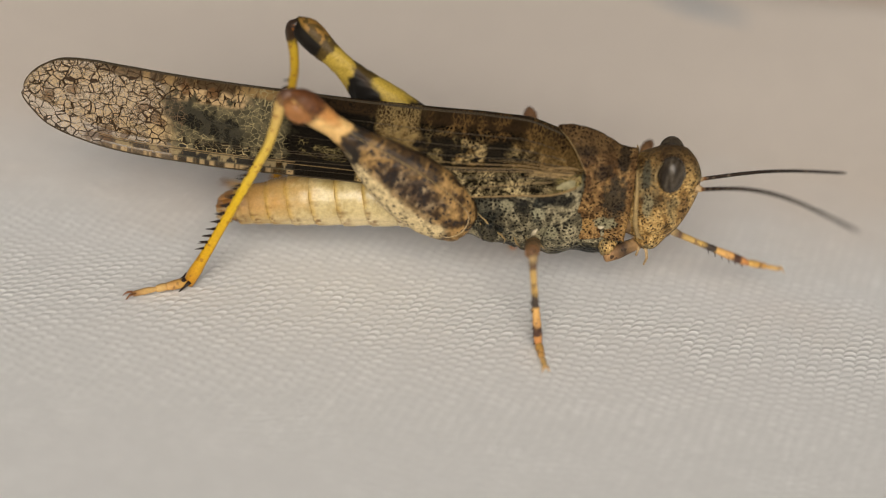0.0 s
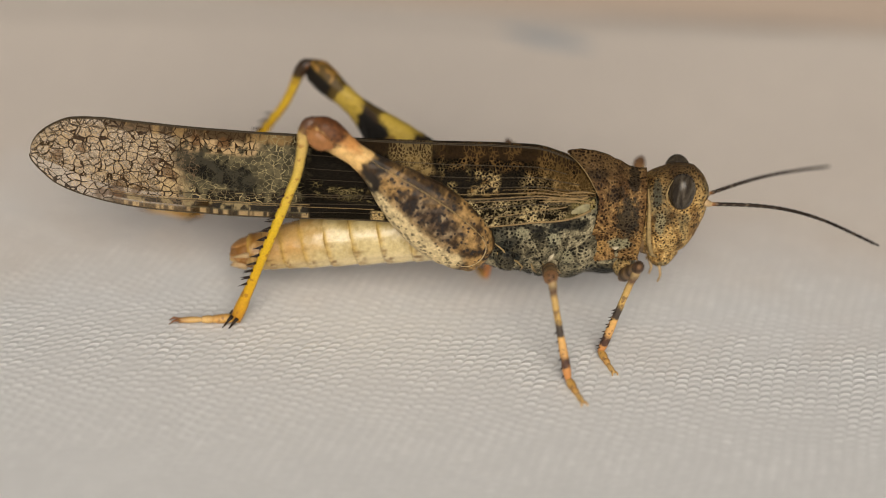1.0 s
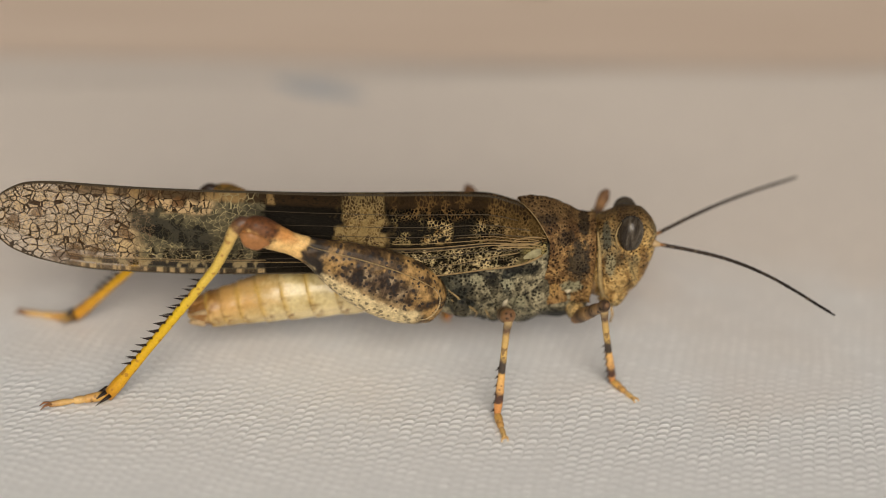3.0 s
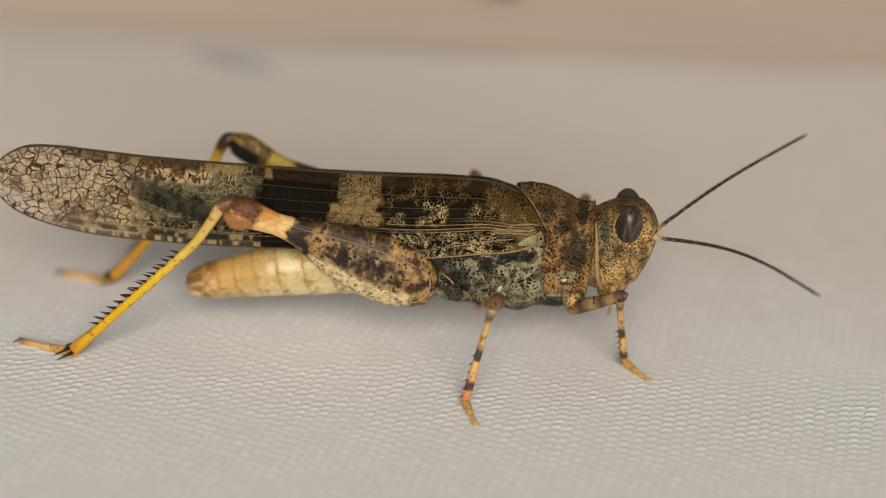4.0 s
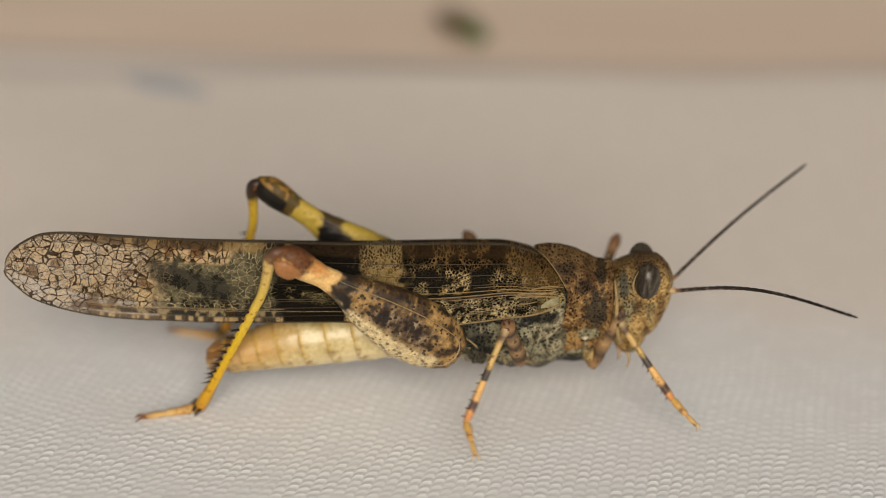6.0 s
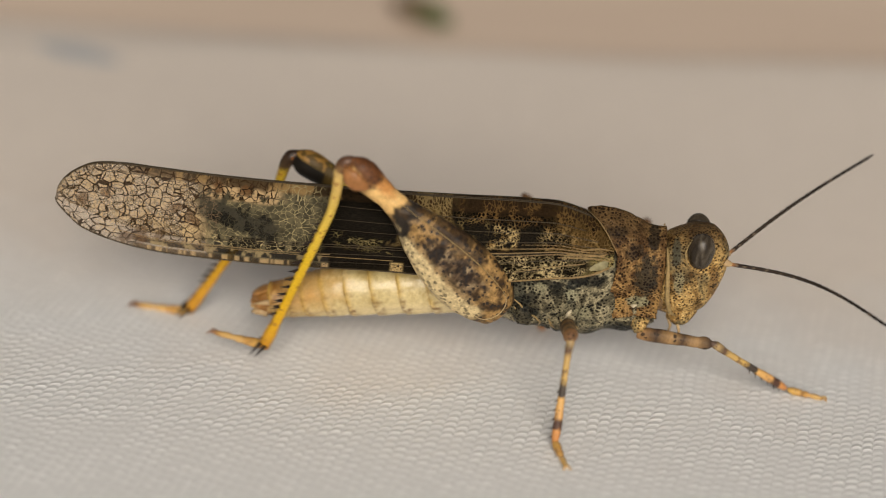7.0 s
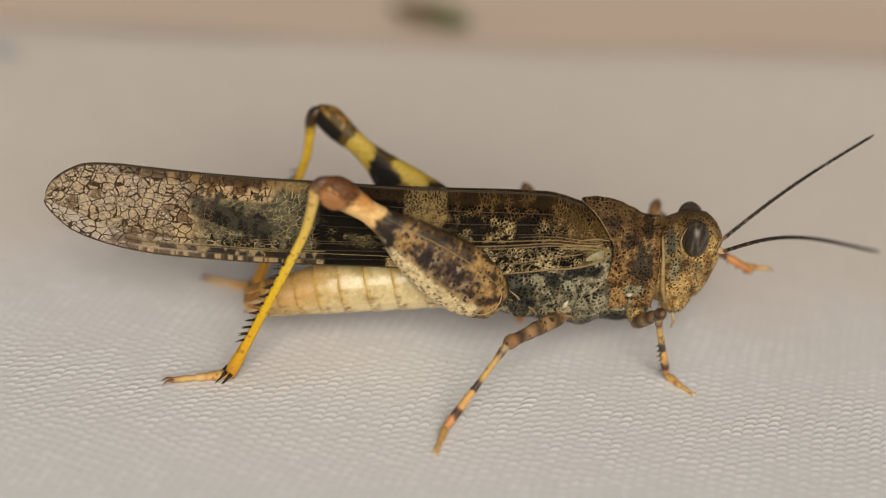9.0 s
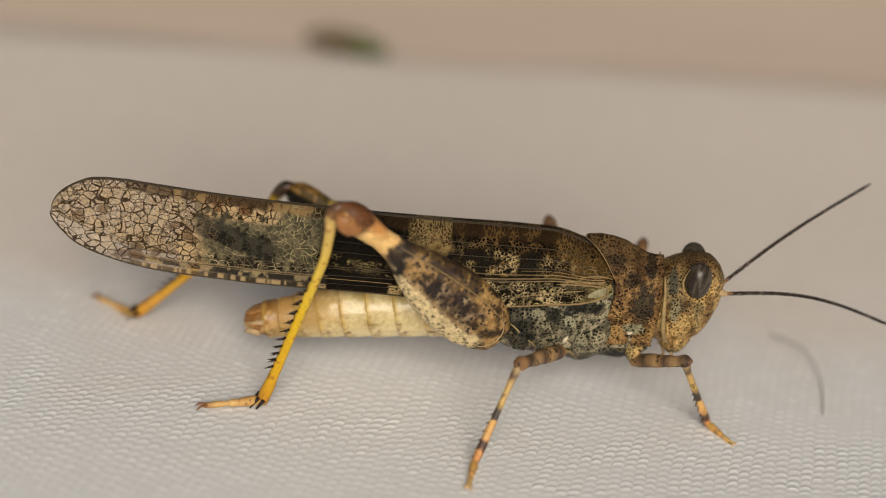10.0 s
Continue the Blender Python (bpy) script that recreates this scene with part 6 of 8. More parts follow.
        (1.5, -12.96, 9.54, 15.57, -15.59, 9.32, 0.35, -19.72, 10.5, 0.18),
        (1.6, -12.87, 9.94, 15.41, -16, 9.3, 0.35, -20.13, 10.48, 0.18),
        (1.7, -13.32, 8.56, 15.73, -16.37, 9.33, 0.35, -20.5, 10.51, 0.18),
        (1.8, -13.24, 8.98, 15.58, -16.79, 9.34, 0.35, -20.93, 10.52, 0.18),
        (1.9, -13.47, 8.46, 15.59, -17.4, 9.01, 0.35, -21.53, 10.19, 0.18),
        (2, -13.41, 9.2, 15.2, -18.17, 8.29, 0.35, -22.3, 9.47, 0.18),
        (2.1, -13.38, 3.3, 17.16, -18.57, 5.97, 2.55, -22.8, 5.23, 2.36),
        (2.2, -14.19, 7.55, 15.05, -19.99, 7.39, 0.35, -23.84, 9.3, 0.18),
        (2.3, -14.68, 6.26, 14.84, -20.86, 6, 0.35, -24.78, 7.74, 0.18),
        (2.4, -15.02, 5.48, 14.55, -21.82, 5.29, 0.35, -25.52, 7.48, 0.18),
        (2.5, -15.2, 5.65, 14.17, -22.73, 4.96, 0.35, -26.4, 7.2, 0.18),
        (2.6, -15.39, 5.44, 13.89, -23.39, 4.66, 0.35, -27.05, 6.91, 0.18),
        (2.7, -15.56, 4.7, 13.76, -23.82, 4.75, 0.35, -27.48, 7, 0.18),
        (2.8, -15.87, 5.05, 13.01, -25.25, 4.88, 0.35, -29.38, 6.06, 0.18),
        (2.9, -16.2, 4.96, 12.25, -26.52, 4.88, 0.35, -30.65, 6.06, 0.18),
        (3, -16.58, 4.88, 11.2, -27.99, 4.95, 0.35, -32.12, 6.13, 0.18),
        (3.1, -16.95, 5, 9.73, -29.6, 5.06, 0.35, -33.73, 6.24, 0.18),
        (3.2, -17.27, 5.05, 7.5, -31.28, 5.19, 0.35, -35.41, 6.37, 0.18),
        (3.3, -15.18, 5, 14.4, -25.54, 5.43, 2.55, -29.67, 6.61, 2.35),
        (3.4, -14.69, 4.95, 15.23, -20.01, 6.56, 0.35, -24.14, 7.74, 0.18),
        (3.5, -14.98, 5.01, 14.74, -21.3, 5.91, 0.35, -25.43, 7.09, 0.18),
        (3.6, -15.27, 5.05, 14.21, -22.67, 6.05, 0.35, -26.8, 7.23, 0.18),
        (3.7, -15.53, 5.06, 13.71, -23.8, 6.15, 0.35, -27.93, 7.33, 0.18),
        (3.8, -15.28, 7.73, 12.96, -24.64, 6.57, 0.35, -28.85, 7.44, 0.18),
        (3.9, -15.49, 7.49, 12.67, -25.22, 6.28, 0.35, -29.33, 7.55, 0.18),
        (4, -15.81, 6.54, 12.52, -25.78, 5.87, 0.35, -29.96, 6.86, 0.18),
        (4.1, -16.04, 6.23, 12.11, -26.49, 5.46, 0.35, -30.61, 6.67, 0.18),
        (4.2, -16.09, 6.9, 11.55, -27.11, 5.8, 0.35, -31.2, 7.11, 0.18),
        (4.3, -16.1, 7.46, 11.07, -27.53, 5.98, 0.35, -31.55, 7.5, 0.18),
        (4.4, -16.25, 7.53, 10.47, -28.27, 6.58, 0.35, -32.4, 7.76, 0.18),
        (4.5, -16.35, 7.68, 9.91, -28.82, 6.76, 0.35, -32.95, 7.94, 0.18),
        (4.6, -16.41, 8.08, 9.05, -29.46, 6.82, 0.35, -33.59, 8, 0.18),
        (4.7, -14.34, 2.94, 15.94, -22.06, 5.92, 2.55, -26.19, 7.1, 2.35),
        (4.8, -13.33, 8.97, 15.47, -15.72, 8.24, 0.35, -19.86, 9.43, 0.18),
        (4.9, -12.93, 10.36, 14.99, -16.09, 8.39, 0.35, -20.22, 9.57, 0.18),
        (5, -13.17, 9.51, 15.32, -16.23, 8.51, 0.35, -20.36, 9.69, 0.18),
        (5.1, -13.01, 10, 15.17, -16.23, 8.58, 0.35, -20.37, 9.76, 0.18),
        (5.2, -13.24, 9.14, 15.47, -16.16, 8.65, 0.35, -20.29, 9.83, 0.18),
        (5.3, -13.33, 8.74, 15.61, -16.07, 8.74, 0.35, -20.2, 9.92, 0.18),
        (5.4, -13.53, 7.88, 15.82, -15.99, 8.87, 0.35, -20.12, 10.05, 0.18),
        (5.5, -13.48, 7.99, 15.83, -15.96, 9.06, 0.35, -20.09, 10.24, 0.18),
        (5.6, -13.29, 8.57, 15.76, -16, 9.3, 0.35, -20.13, 10.48, 0.18),
        (5.7, -13.51, 7.76, 15.9, -16.2, 9.57, 0.35, -20.33, 10.75, 0.18),
        (5.8, -14.19, 4.97, 15.94, -16.47, 9.69, 0.35, -20.6, 10.87, 0.18),
        (5.9, -14.24, 4.93, 15.88, -17.14, 9.54, 0.35, -21.27, 10.72, 0.18),
        (6, -14.36, 4.81, 15.74, -17.99, 8.68, 0.35, -22.12, 9.86, 0.18),
        (6.1, -14.47, 5.09, 15.52, -19.05, 7.53, 0.35, -23.18, 8.72, 0.18),
        (6.2, -14.75, 4.85, 15.14, -20.26, 6.17, 0.35, -24.39, 7.35, 0.18),
        (6.3, -15.05, 4.99, 14.63, -21.69, 5.13, 0.35, -25.82, 6.31, 0.18),
        (6.4, -13.49, 4.93, 16.86, -20.05, 4.88, 2.55, -24.18, 6.06, 2.35),
        (6.5, -14.45, 4.89, 15.59, -18.89, 6.47, 0.35, -23.03, 7.65, 0.18),
        (6.6, -14.67, 5.12, 15.21, -20.06, 5.22, 0.35, -24.19, 6.4, 0.18),
        (6.7, -14.93, 4.98, 14.83, -21.07, 4.29, 0.35, -25.2, 5.47, 0.18),
        (6.8, -15.19, 4, 14.55, -21.99, 4.09, 0.35, -26.15, 5.17, 0.18),
        (6.9, -15.48, 3.8, 14.06, -23.23, 3.75, 0.35, -27.5, 4.26, 0.18),
        (7, -15.66, 4.09, 13.68, -24.04, 3.61, 0.35, -28.28, 4.28, 0.18),
        (7.1, -15.81, 4.73, 13.23, -24.86, 4.22, 0.35, -28.95, 5.55, 0.18),
        (7.2, -15.93, 3.85, 13.13, -25.02, 5.27, 0.35, -29.23, 6.15, 0.18),
        (7.3, -15.95, 4.02, 13.07, -25.11, 5.57, 0.35, -29.18, 6.93, 0.18),
        (7.4, -16, 3.76, 12.99, -25.19, 5.73, 0.35, -29.34, 6.83, 0.18),
        (7.5, -16.04, 4.6, 12.75, -25.72, 5.37, 0.35, -29.8, 6.72, 0.18),
        (7.6, -16.04, 6.58, 11.92, -26.71, 6.22, 0.35, -30.88, 7.24, 0.18),
        (7.7, -16.14, 7.26, 11.11, -27.63, 6.77, 0.35, -31.63, 8.34, 0.18),
        (7.8, -15.08, 7.35, 13.61, -25.67, 7.39, 1.95, -29.48, 9.37, 1.8),
        (7.9, -12.47, 8.13, 16.98, -16.85, 7.16, 1.91, -20.98, 8.34, 1.71),
        (8, -12.06, 11.4, 15.23, -15.93, 10.52, 0.35, -20.06, 11.7, 0.18),
        (8.1, -12.31, 10.91, 15.35, -16.06, 10.42, 0.35, -20.2, 11.6, 0.18),
        (8.2, -12.87, 9.52, 15.7, -16.08, 10.29, 0.35, -20.21, 11.47, 0.18),
        (8.3, -12.75, 9.9, 15.59, -16.09, 10.15, 0.35, -20.22, 11.33, 0.18),
        (8.4, -12.97, 9.37, 15.68, -16.14, 10, 0.35, -20.28, 11.18, 0.18),
        (8.5, -13.17, 8.85, 15.76, -16.25, 9.88, 0.35, -20.38, 11.06, 0.18),
        (8.6, -13.34, 8.36, 15.81, -16.54, 9.87, 0.35, -20.67, 11.05, 0.18),
        (8.7, -13.28, 8.76, 15.66, -17.08, 9.79, 0.35, -21.22, 10.97, 0.18),
        (8.8, -13.12, 9.55, 15.35, -17.56, 9.32, 0.35, -21.33, 11.38, 0.18),
        (8.9, -13.26, 9.42, 15.25, -17.98, 8.84, 0.35, -21.92, 10.56, 0.18),
        (9, -13.55, 8.84, 15.25, -18.48, 8.27, 0.35, -22.49, 9.8, 0.18),
        (9.1, -14.07, 7.36, 15.31, -19.21, 7.51, 0.35, -23.36, 8.64, 0.18),
        (9.2, -14.41, 6.75, 15.08, -20.1, 6.6, 0.35, -24.35, 7.23, 0.18),
        (9.3, -14.86, 5.29, 14.87, -20.94, 5.69, 0.35, -25.23, 5.87, 0.18),
        (9.4, -15.09, 4.12, 14.42, -21.45, 5.06, 0.35, -25.74, 5.09, 0.18),
        (9.5, -15.35, 3.9, 13.97, -22.5, 3.6, 0.35, -26.66, 4.4, 0.18),
        (9.6, -15.6, 3.66, 13.53, -23.58, 2.08, 0.35, -27.58, 3.66, 0.18),
        (9.7, -15.88, 3.61, 13.27, -24.75, 2.1, 0.35, -28.83, 3.45, 0.18),
        (9.8, -16.13, 5.99, 12.01, -26.09, 2.44, 0.35, -30.25, 3.52, 0.18),
        (9.9, -16, 8.71, 9.92, -27.05, 2.91, 0.35, -31.09, 4.36, 0.18),
        (10, -16.1, 7.56, 10.97, -27.44, 5.03, 0.35, -30.9, 7.59, 0.18),
    ],
    "middle_right": [
        (0, 4.79, -8.06, 7.63, 6.02, -8.03, 0.4, 7.03, -12.08, 0.05),
        (0.1, 4.49, -8.06, 7.66, 5.34, -8.26, 0.4, 6.27, -12.08, 0.05),
        (0.2, 3.69, -7.76, 7.65, 3.5, -9.79, 0.43, 4.75, -12.49, 0.05),
        (0.3, 3.34, -7.74, 7.52, 2.01, -9.79, 0.43, 2.91, -12.63, 0.05),
        (0.4, 2.98, -7.69, 7.37, 1.27, -9.96, 0.42, 1.81, -12.89, 0.05),
        (0.5, 2.59, -7.65, 7.1, 0.72, -10.48, 0.41, 0.92, -13.45, 0.05),
        (0.6, 2.64, -7.89, 6.3, -0.82, -11, 0.41, -0.45, -13.96, 0.05),
        (0.7, 2.12, -7.76, 4.92, -2.71, -11.31, 0.42, -2.17, -14.24, 0.05),
        (0.8, 1.64, -5.87, 8.94, 6.15, -7.26, 3.12, 6.77, -9.81, 1.65),
        (0.9, 4.04, -8.07, 7.02, 7.31, -9.45, 0.41, 8.19, -12.29, 0.05),
        (1, 4.49, -7.94, 7.48, 6.22, -9.75, 0.41, 7.26, -12.54, 0.05),
        (1.1, 4.38, -7.9, 7.57, 5.3, -9.94, 0.41, 6.22, -12.77, 0.05),
        (1.2, 4.34, -7.9, 7.56, 4.7, -10.16, 0.41, 5.51, -13.02, 0.05),
        (1.3, 4.07, -7.87, 7.55, 4.2, -10.19, 0.41, 4.88, -13.08, 0.05),
        (1.4, 3.81, -7.77, 7.69, 3.97, -9.56, 0.41, 4.53, -12.48, 0.05),
        (1.5, 3.67, -7.75, 7.68, 3.89, -9.58, 0.41, 4.34, -12.52, 0.05),
        (1.6, 3.55, -7.7, 7.73, 3.73, -9.34, 0.41, 4.08, -12.29, 0.05),
        (1.7, 3.29, -7.62, 7.75, 3.51, -9.13, 0.41, 3.77, -12.09, 0.05),
        (1.8, 3.2, -7.6, 7.74, 3.32, -9.19, 0.41, 3.49, -12.16, 0.05),
        (1.9, 3.14, -7.58, 7.74, 2.54, -9.03, 0.41, 2.61, -12, 0.05),
        (2, 3.03, -7.6, 7.62, 1.58, -9.08, 0.41, 1.55, -12.06, 0.05),
        (2.1, 3.24, -7.86, 7.14, 0.43, -9.6, 0.41, 0.44, -12.58, 0.05),
        (2.2, 3.21, -8.06, 6.39, -0.88, -10, 0.41, -0.84, -12.98, 0.05),
        (2.3, 2.91, -8.08, 5.63, -2.01, -10.29, 0.41, -1.94, -13.27, 0.05),
        (2.4, 2.99, -8.12, 5.41, -2.21, -10.18, 0.42, -2.11, -13.16, 0.05),
        (2.5, 3.58, -7.47, 8.17, 7.5, -11.36, 3.1, 7.62, -13.99, 1.65),
        (2.6, 4.4, -7.97, 7.38, 8.19, -12.84, 3.11, 8.35, -15.45, 1.65),
        (2.7, 3.69, -7.64, 7.91, 9.38, -8.59, 3.11, 9.6, -11.2, 1.65),
        (2.8, 4.38, -7.95, 7.45, 6.96, -8.89, 0.47, 7.26, -11.86, 0.1),
        (2.9, 4.53, -7.8, 7.81, 5.62, -8.91, 0.47, 5.98, -11.87, 0.1),
        (3, 4.62, -7.76, 7.88, 4.13, -8.79, 0.47, 4.54, -11.73, 0.1),
        (3.1, 4.73, -7.89, 7.61, 2.53, -8.56, 0.47, 3, -11.5, 0.1),
        (3.2, 4.48, -8.1, 7.04, 0.87, -8.28, 0.47, 1.4, -11.21, 0.1),
        (3.3, 3.84, -8.21, 6.36, -0.79, -7.97, 0.47, -0.21, -10.89, 0.1),
        (3.4, 3, -8.11, 5.65, -2.4, -7.67, 0.47, -1.77, -10.58, 0.1),
        (3.5, 5.89, -6.3, 9.63, 1.9, -8.68, 3.74, 2.51, -11.23, 2.27),
        (3.6, 4.65, -7.87, 7.67, 6.21, -9.01, 0.42, 6.95, -11.89, 0.05),
        (3.7, 4.28, -7.78, 7.8, 5.06, -8.87, 0.42, 5.87, -11.74, 0.05),
        (3.8, 4.38, -7.77, 7.85, 4.2, -8.76, 0.42, 5.05, -11.61, 0.05),
        (3.9, 4.34, -7.79, 7.8, 3.56, -8.88, 0.42, 4.47, -11.71, 0.05),
        (4, 4.43, -7.85, 7.67, 2.87, -8.93, 0.42, 3.83, -11.74, 0.05),
        (4.1, 4.14, -7.91, 7.49, 1.93, -9.07, 0.42, 2.9, -11.89, 0.05),
        (4.2, 3.87, -7.92, 7.35, 1.32, -9.2, 0.42, 2.29, -12.01, 0.05),
        (4.3, 3.56, -7.88, 7.3, 0.87, -9.15, 0.42, 1.85, -11.97, 0.05),
        (4.4, 3.18, -7.81, 7.24, 0.25, -8.85, 0.42, 1.23, -11.66, 0.05),
        (4.5, 2.94, -7.76, 7.14, -0.26, -8.64, 0.42, 0.72, -11.45, 0.05),
        (4.6, 2.7, -7.73, 6.98, -0.78, -8.76, 0.42, 0.17, -11.58, 0.05),
        (4.7, 2.48, -7.71, 6.74, -1.46, -8.56, 0.42, -0.54, -11.39, 0.05),
        (4.8, 2.28, -7.68, 6.54, -1.98, -8.46, 0.42, -1.08, -11.3, 0.05),
        (4.9, 2.05, -7.6, 6.38, -2.47, -8.15, 0.42, -1.6, -11, 0.05),
        (5, 1.89, -7.52, 6.35, -2.65, -8.27, 0.42, -1.81, -11.12, 0.05),
        (5.1, 1.87, -7.51, 6.35, -2.67, -8.2, 0.42, -1.86, -11.07, 0.05),
        (5.2, 1.81, -7.45, 6.42, -2.61, -8.34, 0.43, -1.83, -11.21, 0.05),
        (5.3, 1.68, -7.38, 6.42, -2.7, -8.47, 0.43, -1.95, -11.35, 0.05),
        (5.4, 1.59, -7.29, 6.51, -2.66, -8.38, 0.43, -1.94, -11.27, 0.05),
        (5.5, 1.63, -7.3, 6.58, -2.63, -7.77, 0.43, -1.95, -10.67, 0.05),
        (5.6, 1.69, -7.38, 6.43, -2.78, -7.86, 0.43, -2.08, -10.75, 0.05),
        (5.7, 1.58, -7.38, 6.09, -3.3, -8.03, 0.43, -2.58, -10.92, 0.05),
        (5.8, 1.49, -7.35, 5.92, -3.61, -7.73, 0.43, -2.88, -10.62, 0.05),
        (5.9, 1.21, -7.2, 5.49, -4.29, -7.74, 0.42, -3.55, -10.62, 0.05),
        (6, 3.32, -5.59, 10.06, 0.5, -8.46, 3.73, 1.17, -11, 2.27),
        (6.1, 2.7, -7.5, 7.57, 4.91, -8.46, 0.47, 5.69, -11.33, 0.1),
        (6.2, 2.86, -7.42, 7.85, 3.6, -8.53, 0.47, 4.39, -11.4, 0.1),
        (6.3, 3.24, -7.57, 7.82, 2.2, -8.63, 0.47, 3, -11.5, 0.1),
        (6.4, 3.56, -7.86, 7.37, 0.77, -8.76, 0.47, 1.58, -11.63, 0.1),
        (6.5, 3.44, -8.05, 6.71, -0.63, -8.9, 0.47, 0.2, -11.76, 0.1),
        (6.6, 3.83, -6.07, 9.85, 3.27, -10.38, 3.73, 4.01, -12.89, 2.27),
        (6.7, 4.38, -8.17, 6.77, 7.13, -11.05, 0.42, 7.99, -13.91, 0.05),
        (6.8, 4.4, -8.06, 7.16, 6.18, -10.82, 0.42, 7.05, -13.67, 0.05),
        (6.9, 4.59, -8, 7.34, 5.28, -10.79, 0.41, 6.16, -13.63, 0.05),
        (7, 4.84, -7.99, 7.39, 4.36, -10.7, 0.41, 5.26, -13.53, 0.05),
        (7.1, 4.78, -8.03, 7.26, 3.28, -10.71, 0.41, 4.21, -13.54, 0.05),
        (7.2, 4.5, -8.11, 7.03, 2.46, -11, 0.41, 3.41, -13.82, 0.05),
        (7.3, 4.38, -8.1, 7.02, 2.3, -10.99, 0.41, 3.27, -13.8, 0.05),
        (7.4, 4.28, -8.1, 7.01, 1.98, -10.84, 0.41, 2.98, -13.65, 0.05),
        (7.5, 4.15, -8.06, 7.08, 1.83, -10.61, 0.41, 2.85, -13.41, 0.05),
        (7.6, 3.87, -8.06, 6.95, 1.05, -10.42, 0.41, 2.01, -13.23, 0.05),
        (7.7, 3.57, -8.1, 6.62, -0.06, -10.23, 0.41, 0.84, -13.07, 0.05),
        (7.8, 3.01, -8.05, 6.14, -1.41, -10.04, 0.41, -0.57, -12.9, 0.05),
        (7.9, 2.56, -7.92, 5.89, -2.19, -9.85, 0.41, -1.42, -12.73, 0.05),
        (8, 2.33, -7.83, 5.85, -2.46, -9.78, 0.41, -1.75, -12.67, 0.05),
        (8.1, 2.12, -7.72, 5.88, -2.51, -9.95, 0.41, -1.87, -12.85, 0.05),
        (8.2, 1.94, -7.63, 5.89, -2.5, -10.18, 0.41, -1.92, -13.1, 0.05),
        (8.3, 1.81, -7.54, 5.98, -2.38, -10.33, 0.41, -1.86, -13.27, 0.05),
        (8.4, 1.65, -7.43, 6.06, -2.31, -10.39, 0.41, -1.86, -13.33, 0.05),
        (8.5, 1.4, -7.26, 6.13, -2.22, -10.48, 0.41, -1.84, -13.43, 0.05),
        (8.6, 1.3, -7.16, 6.22, -2.24, -10.33, 0.42, -2.06, -13.3, 0.05),
        (8.7, 1.14, -7.11, 5.87, -2.82, -10.4, 0.42, -2.86, -13.38, 0.05),
        (8.8, 0.97, -7.01, 5.43, -3.24, -10.67, 0.42, -3.5, -13.64, 0.05),
        (8.9, 0.8, -6.87, 5.29, -3.25, -10.88, 0.41, -3.73, -13.82, 0.05),
        (9, 0.69, -6.77, 5.14, -3.46, -10.85, 0.41, -4.14, -13.75, 0.05),
        (9.1, 0.76, -6.71, 4.14, -4.33, -10.76, 0.41, -4.83, -13.7, 0.05),
        (9.2, 4.72, -8.21, 7.12, 5.95, -10.49, 0.4, 6.01, -14.76, 0.05),
        (9.3, 4.15, -8.45, 7.01, 5.19, -10.06, 0.4, 5.25, -14.35, 0.05),
        (9.4, 3.82, -8.72, 7.04, 4.7, -9.42, 0.4, 4.85, -13.41, 0.05),
        (9.5, 3.54, -8.81, 7.04, 4.03, -9.21, 0.4, 4.01, -13.25, 0.05),
        (9.6, 3.03, -7.79, 7.15, 3.41, -11.05, 0.41, 3.5, -14.03, 0.05),
        (9.7, 2.56, -7.66, 7.02, 2.62, -11.21, 0.41, 2.58, -14.19, 0.05),
        (9.8, 2.19, -7.49, 7.02, 1.41, -10.95, 0.41, 1.23, -13.92, 0.05),
        (9.9, 1.83, -7.34, 6.86, 0.14, -10.78, 0.41, -0.17, -13.74, 0.05),
        (10, 1.4, -7.18, 6.46, -1.03, -10.88, 0.41, -1.46, -13.83, 0.05),
    ],
    "middle_left": [
        (0, 3.31, 8.05, 10.54, 3.27, 5.52, 0.35, 3, 8.5, 0.1),
        (0.1, 3.4, 8.14, 10.47, 4.45, 6.24, 2.4, 4.51, 9.2, 2.2),
        (0.2, 3.49, 8.22, 10.39, 5.64, 6.98, 2.4, 6.05, 9.9, 2.2),
        (0.3, 3.58, 8.31, 10.32, 6.84, 7.71, 0.35, 7.59, 10.61, 0.1),
        (0.4, 3.97, 8.04, 10.67, 5.72, 7.2, 0.35, 6.25, 10.15, 0.1),
        (0.5, 3.73, 7.98, 10.69, 4.93, 6.64, 0.35, 5.25, 9.61, 0.1),
        (0.6, 3.71, 8.02, 10.65, 4.2, 6.03, 0.35, 4.29, 9.03, 0.1),
        (0.7, 3.09, 8, 10.86, 3.27, 5.52, 0.35, 3, 8.5, 0.1),
        (0.8, 2.32, 8, 10.7, 2.24, 5.18, 0.35, 1.58, 8.1, 0.1),
        (0.9, 1.95, 8, 10.51, 1.35, 4.99, 0.35, 0.41, 7.83, 0.1),
        (1, 1.63, 8, 10.35, 0.58, 4.91, 0.35, -0.54, 7.69, 0.1),
        (1.1, 1.38, 8, 10, -0.16, 4.93, 0.35, -1.41, 7.65, 0.1),
        (1.2, 1.2, 8, 9.6, -1, 5, 0.35, -2.3, 7.7, 0.1),
        (1.3, 1.24, 8, 9.9, -1.9, 5, 0.35, -3.2, 7.7, 0.1),
        (1.4, 0.86, 8, 9.63, -2.8, 5, 0.35, -4.1, 7.7, 0.1),
        (1.5, 0.51, 8, 10.06, -3.6, 5, 0.35, -4.9, 7.7, 0.1),
        (1.6, 0.6, 8, 10.6, 0.3, 5.3, 2.4, 0.2, 8.2, 2.2),
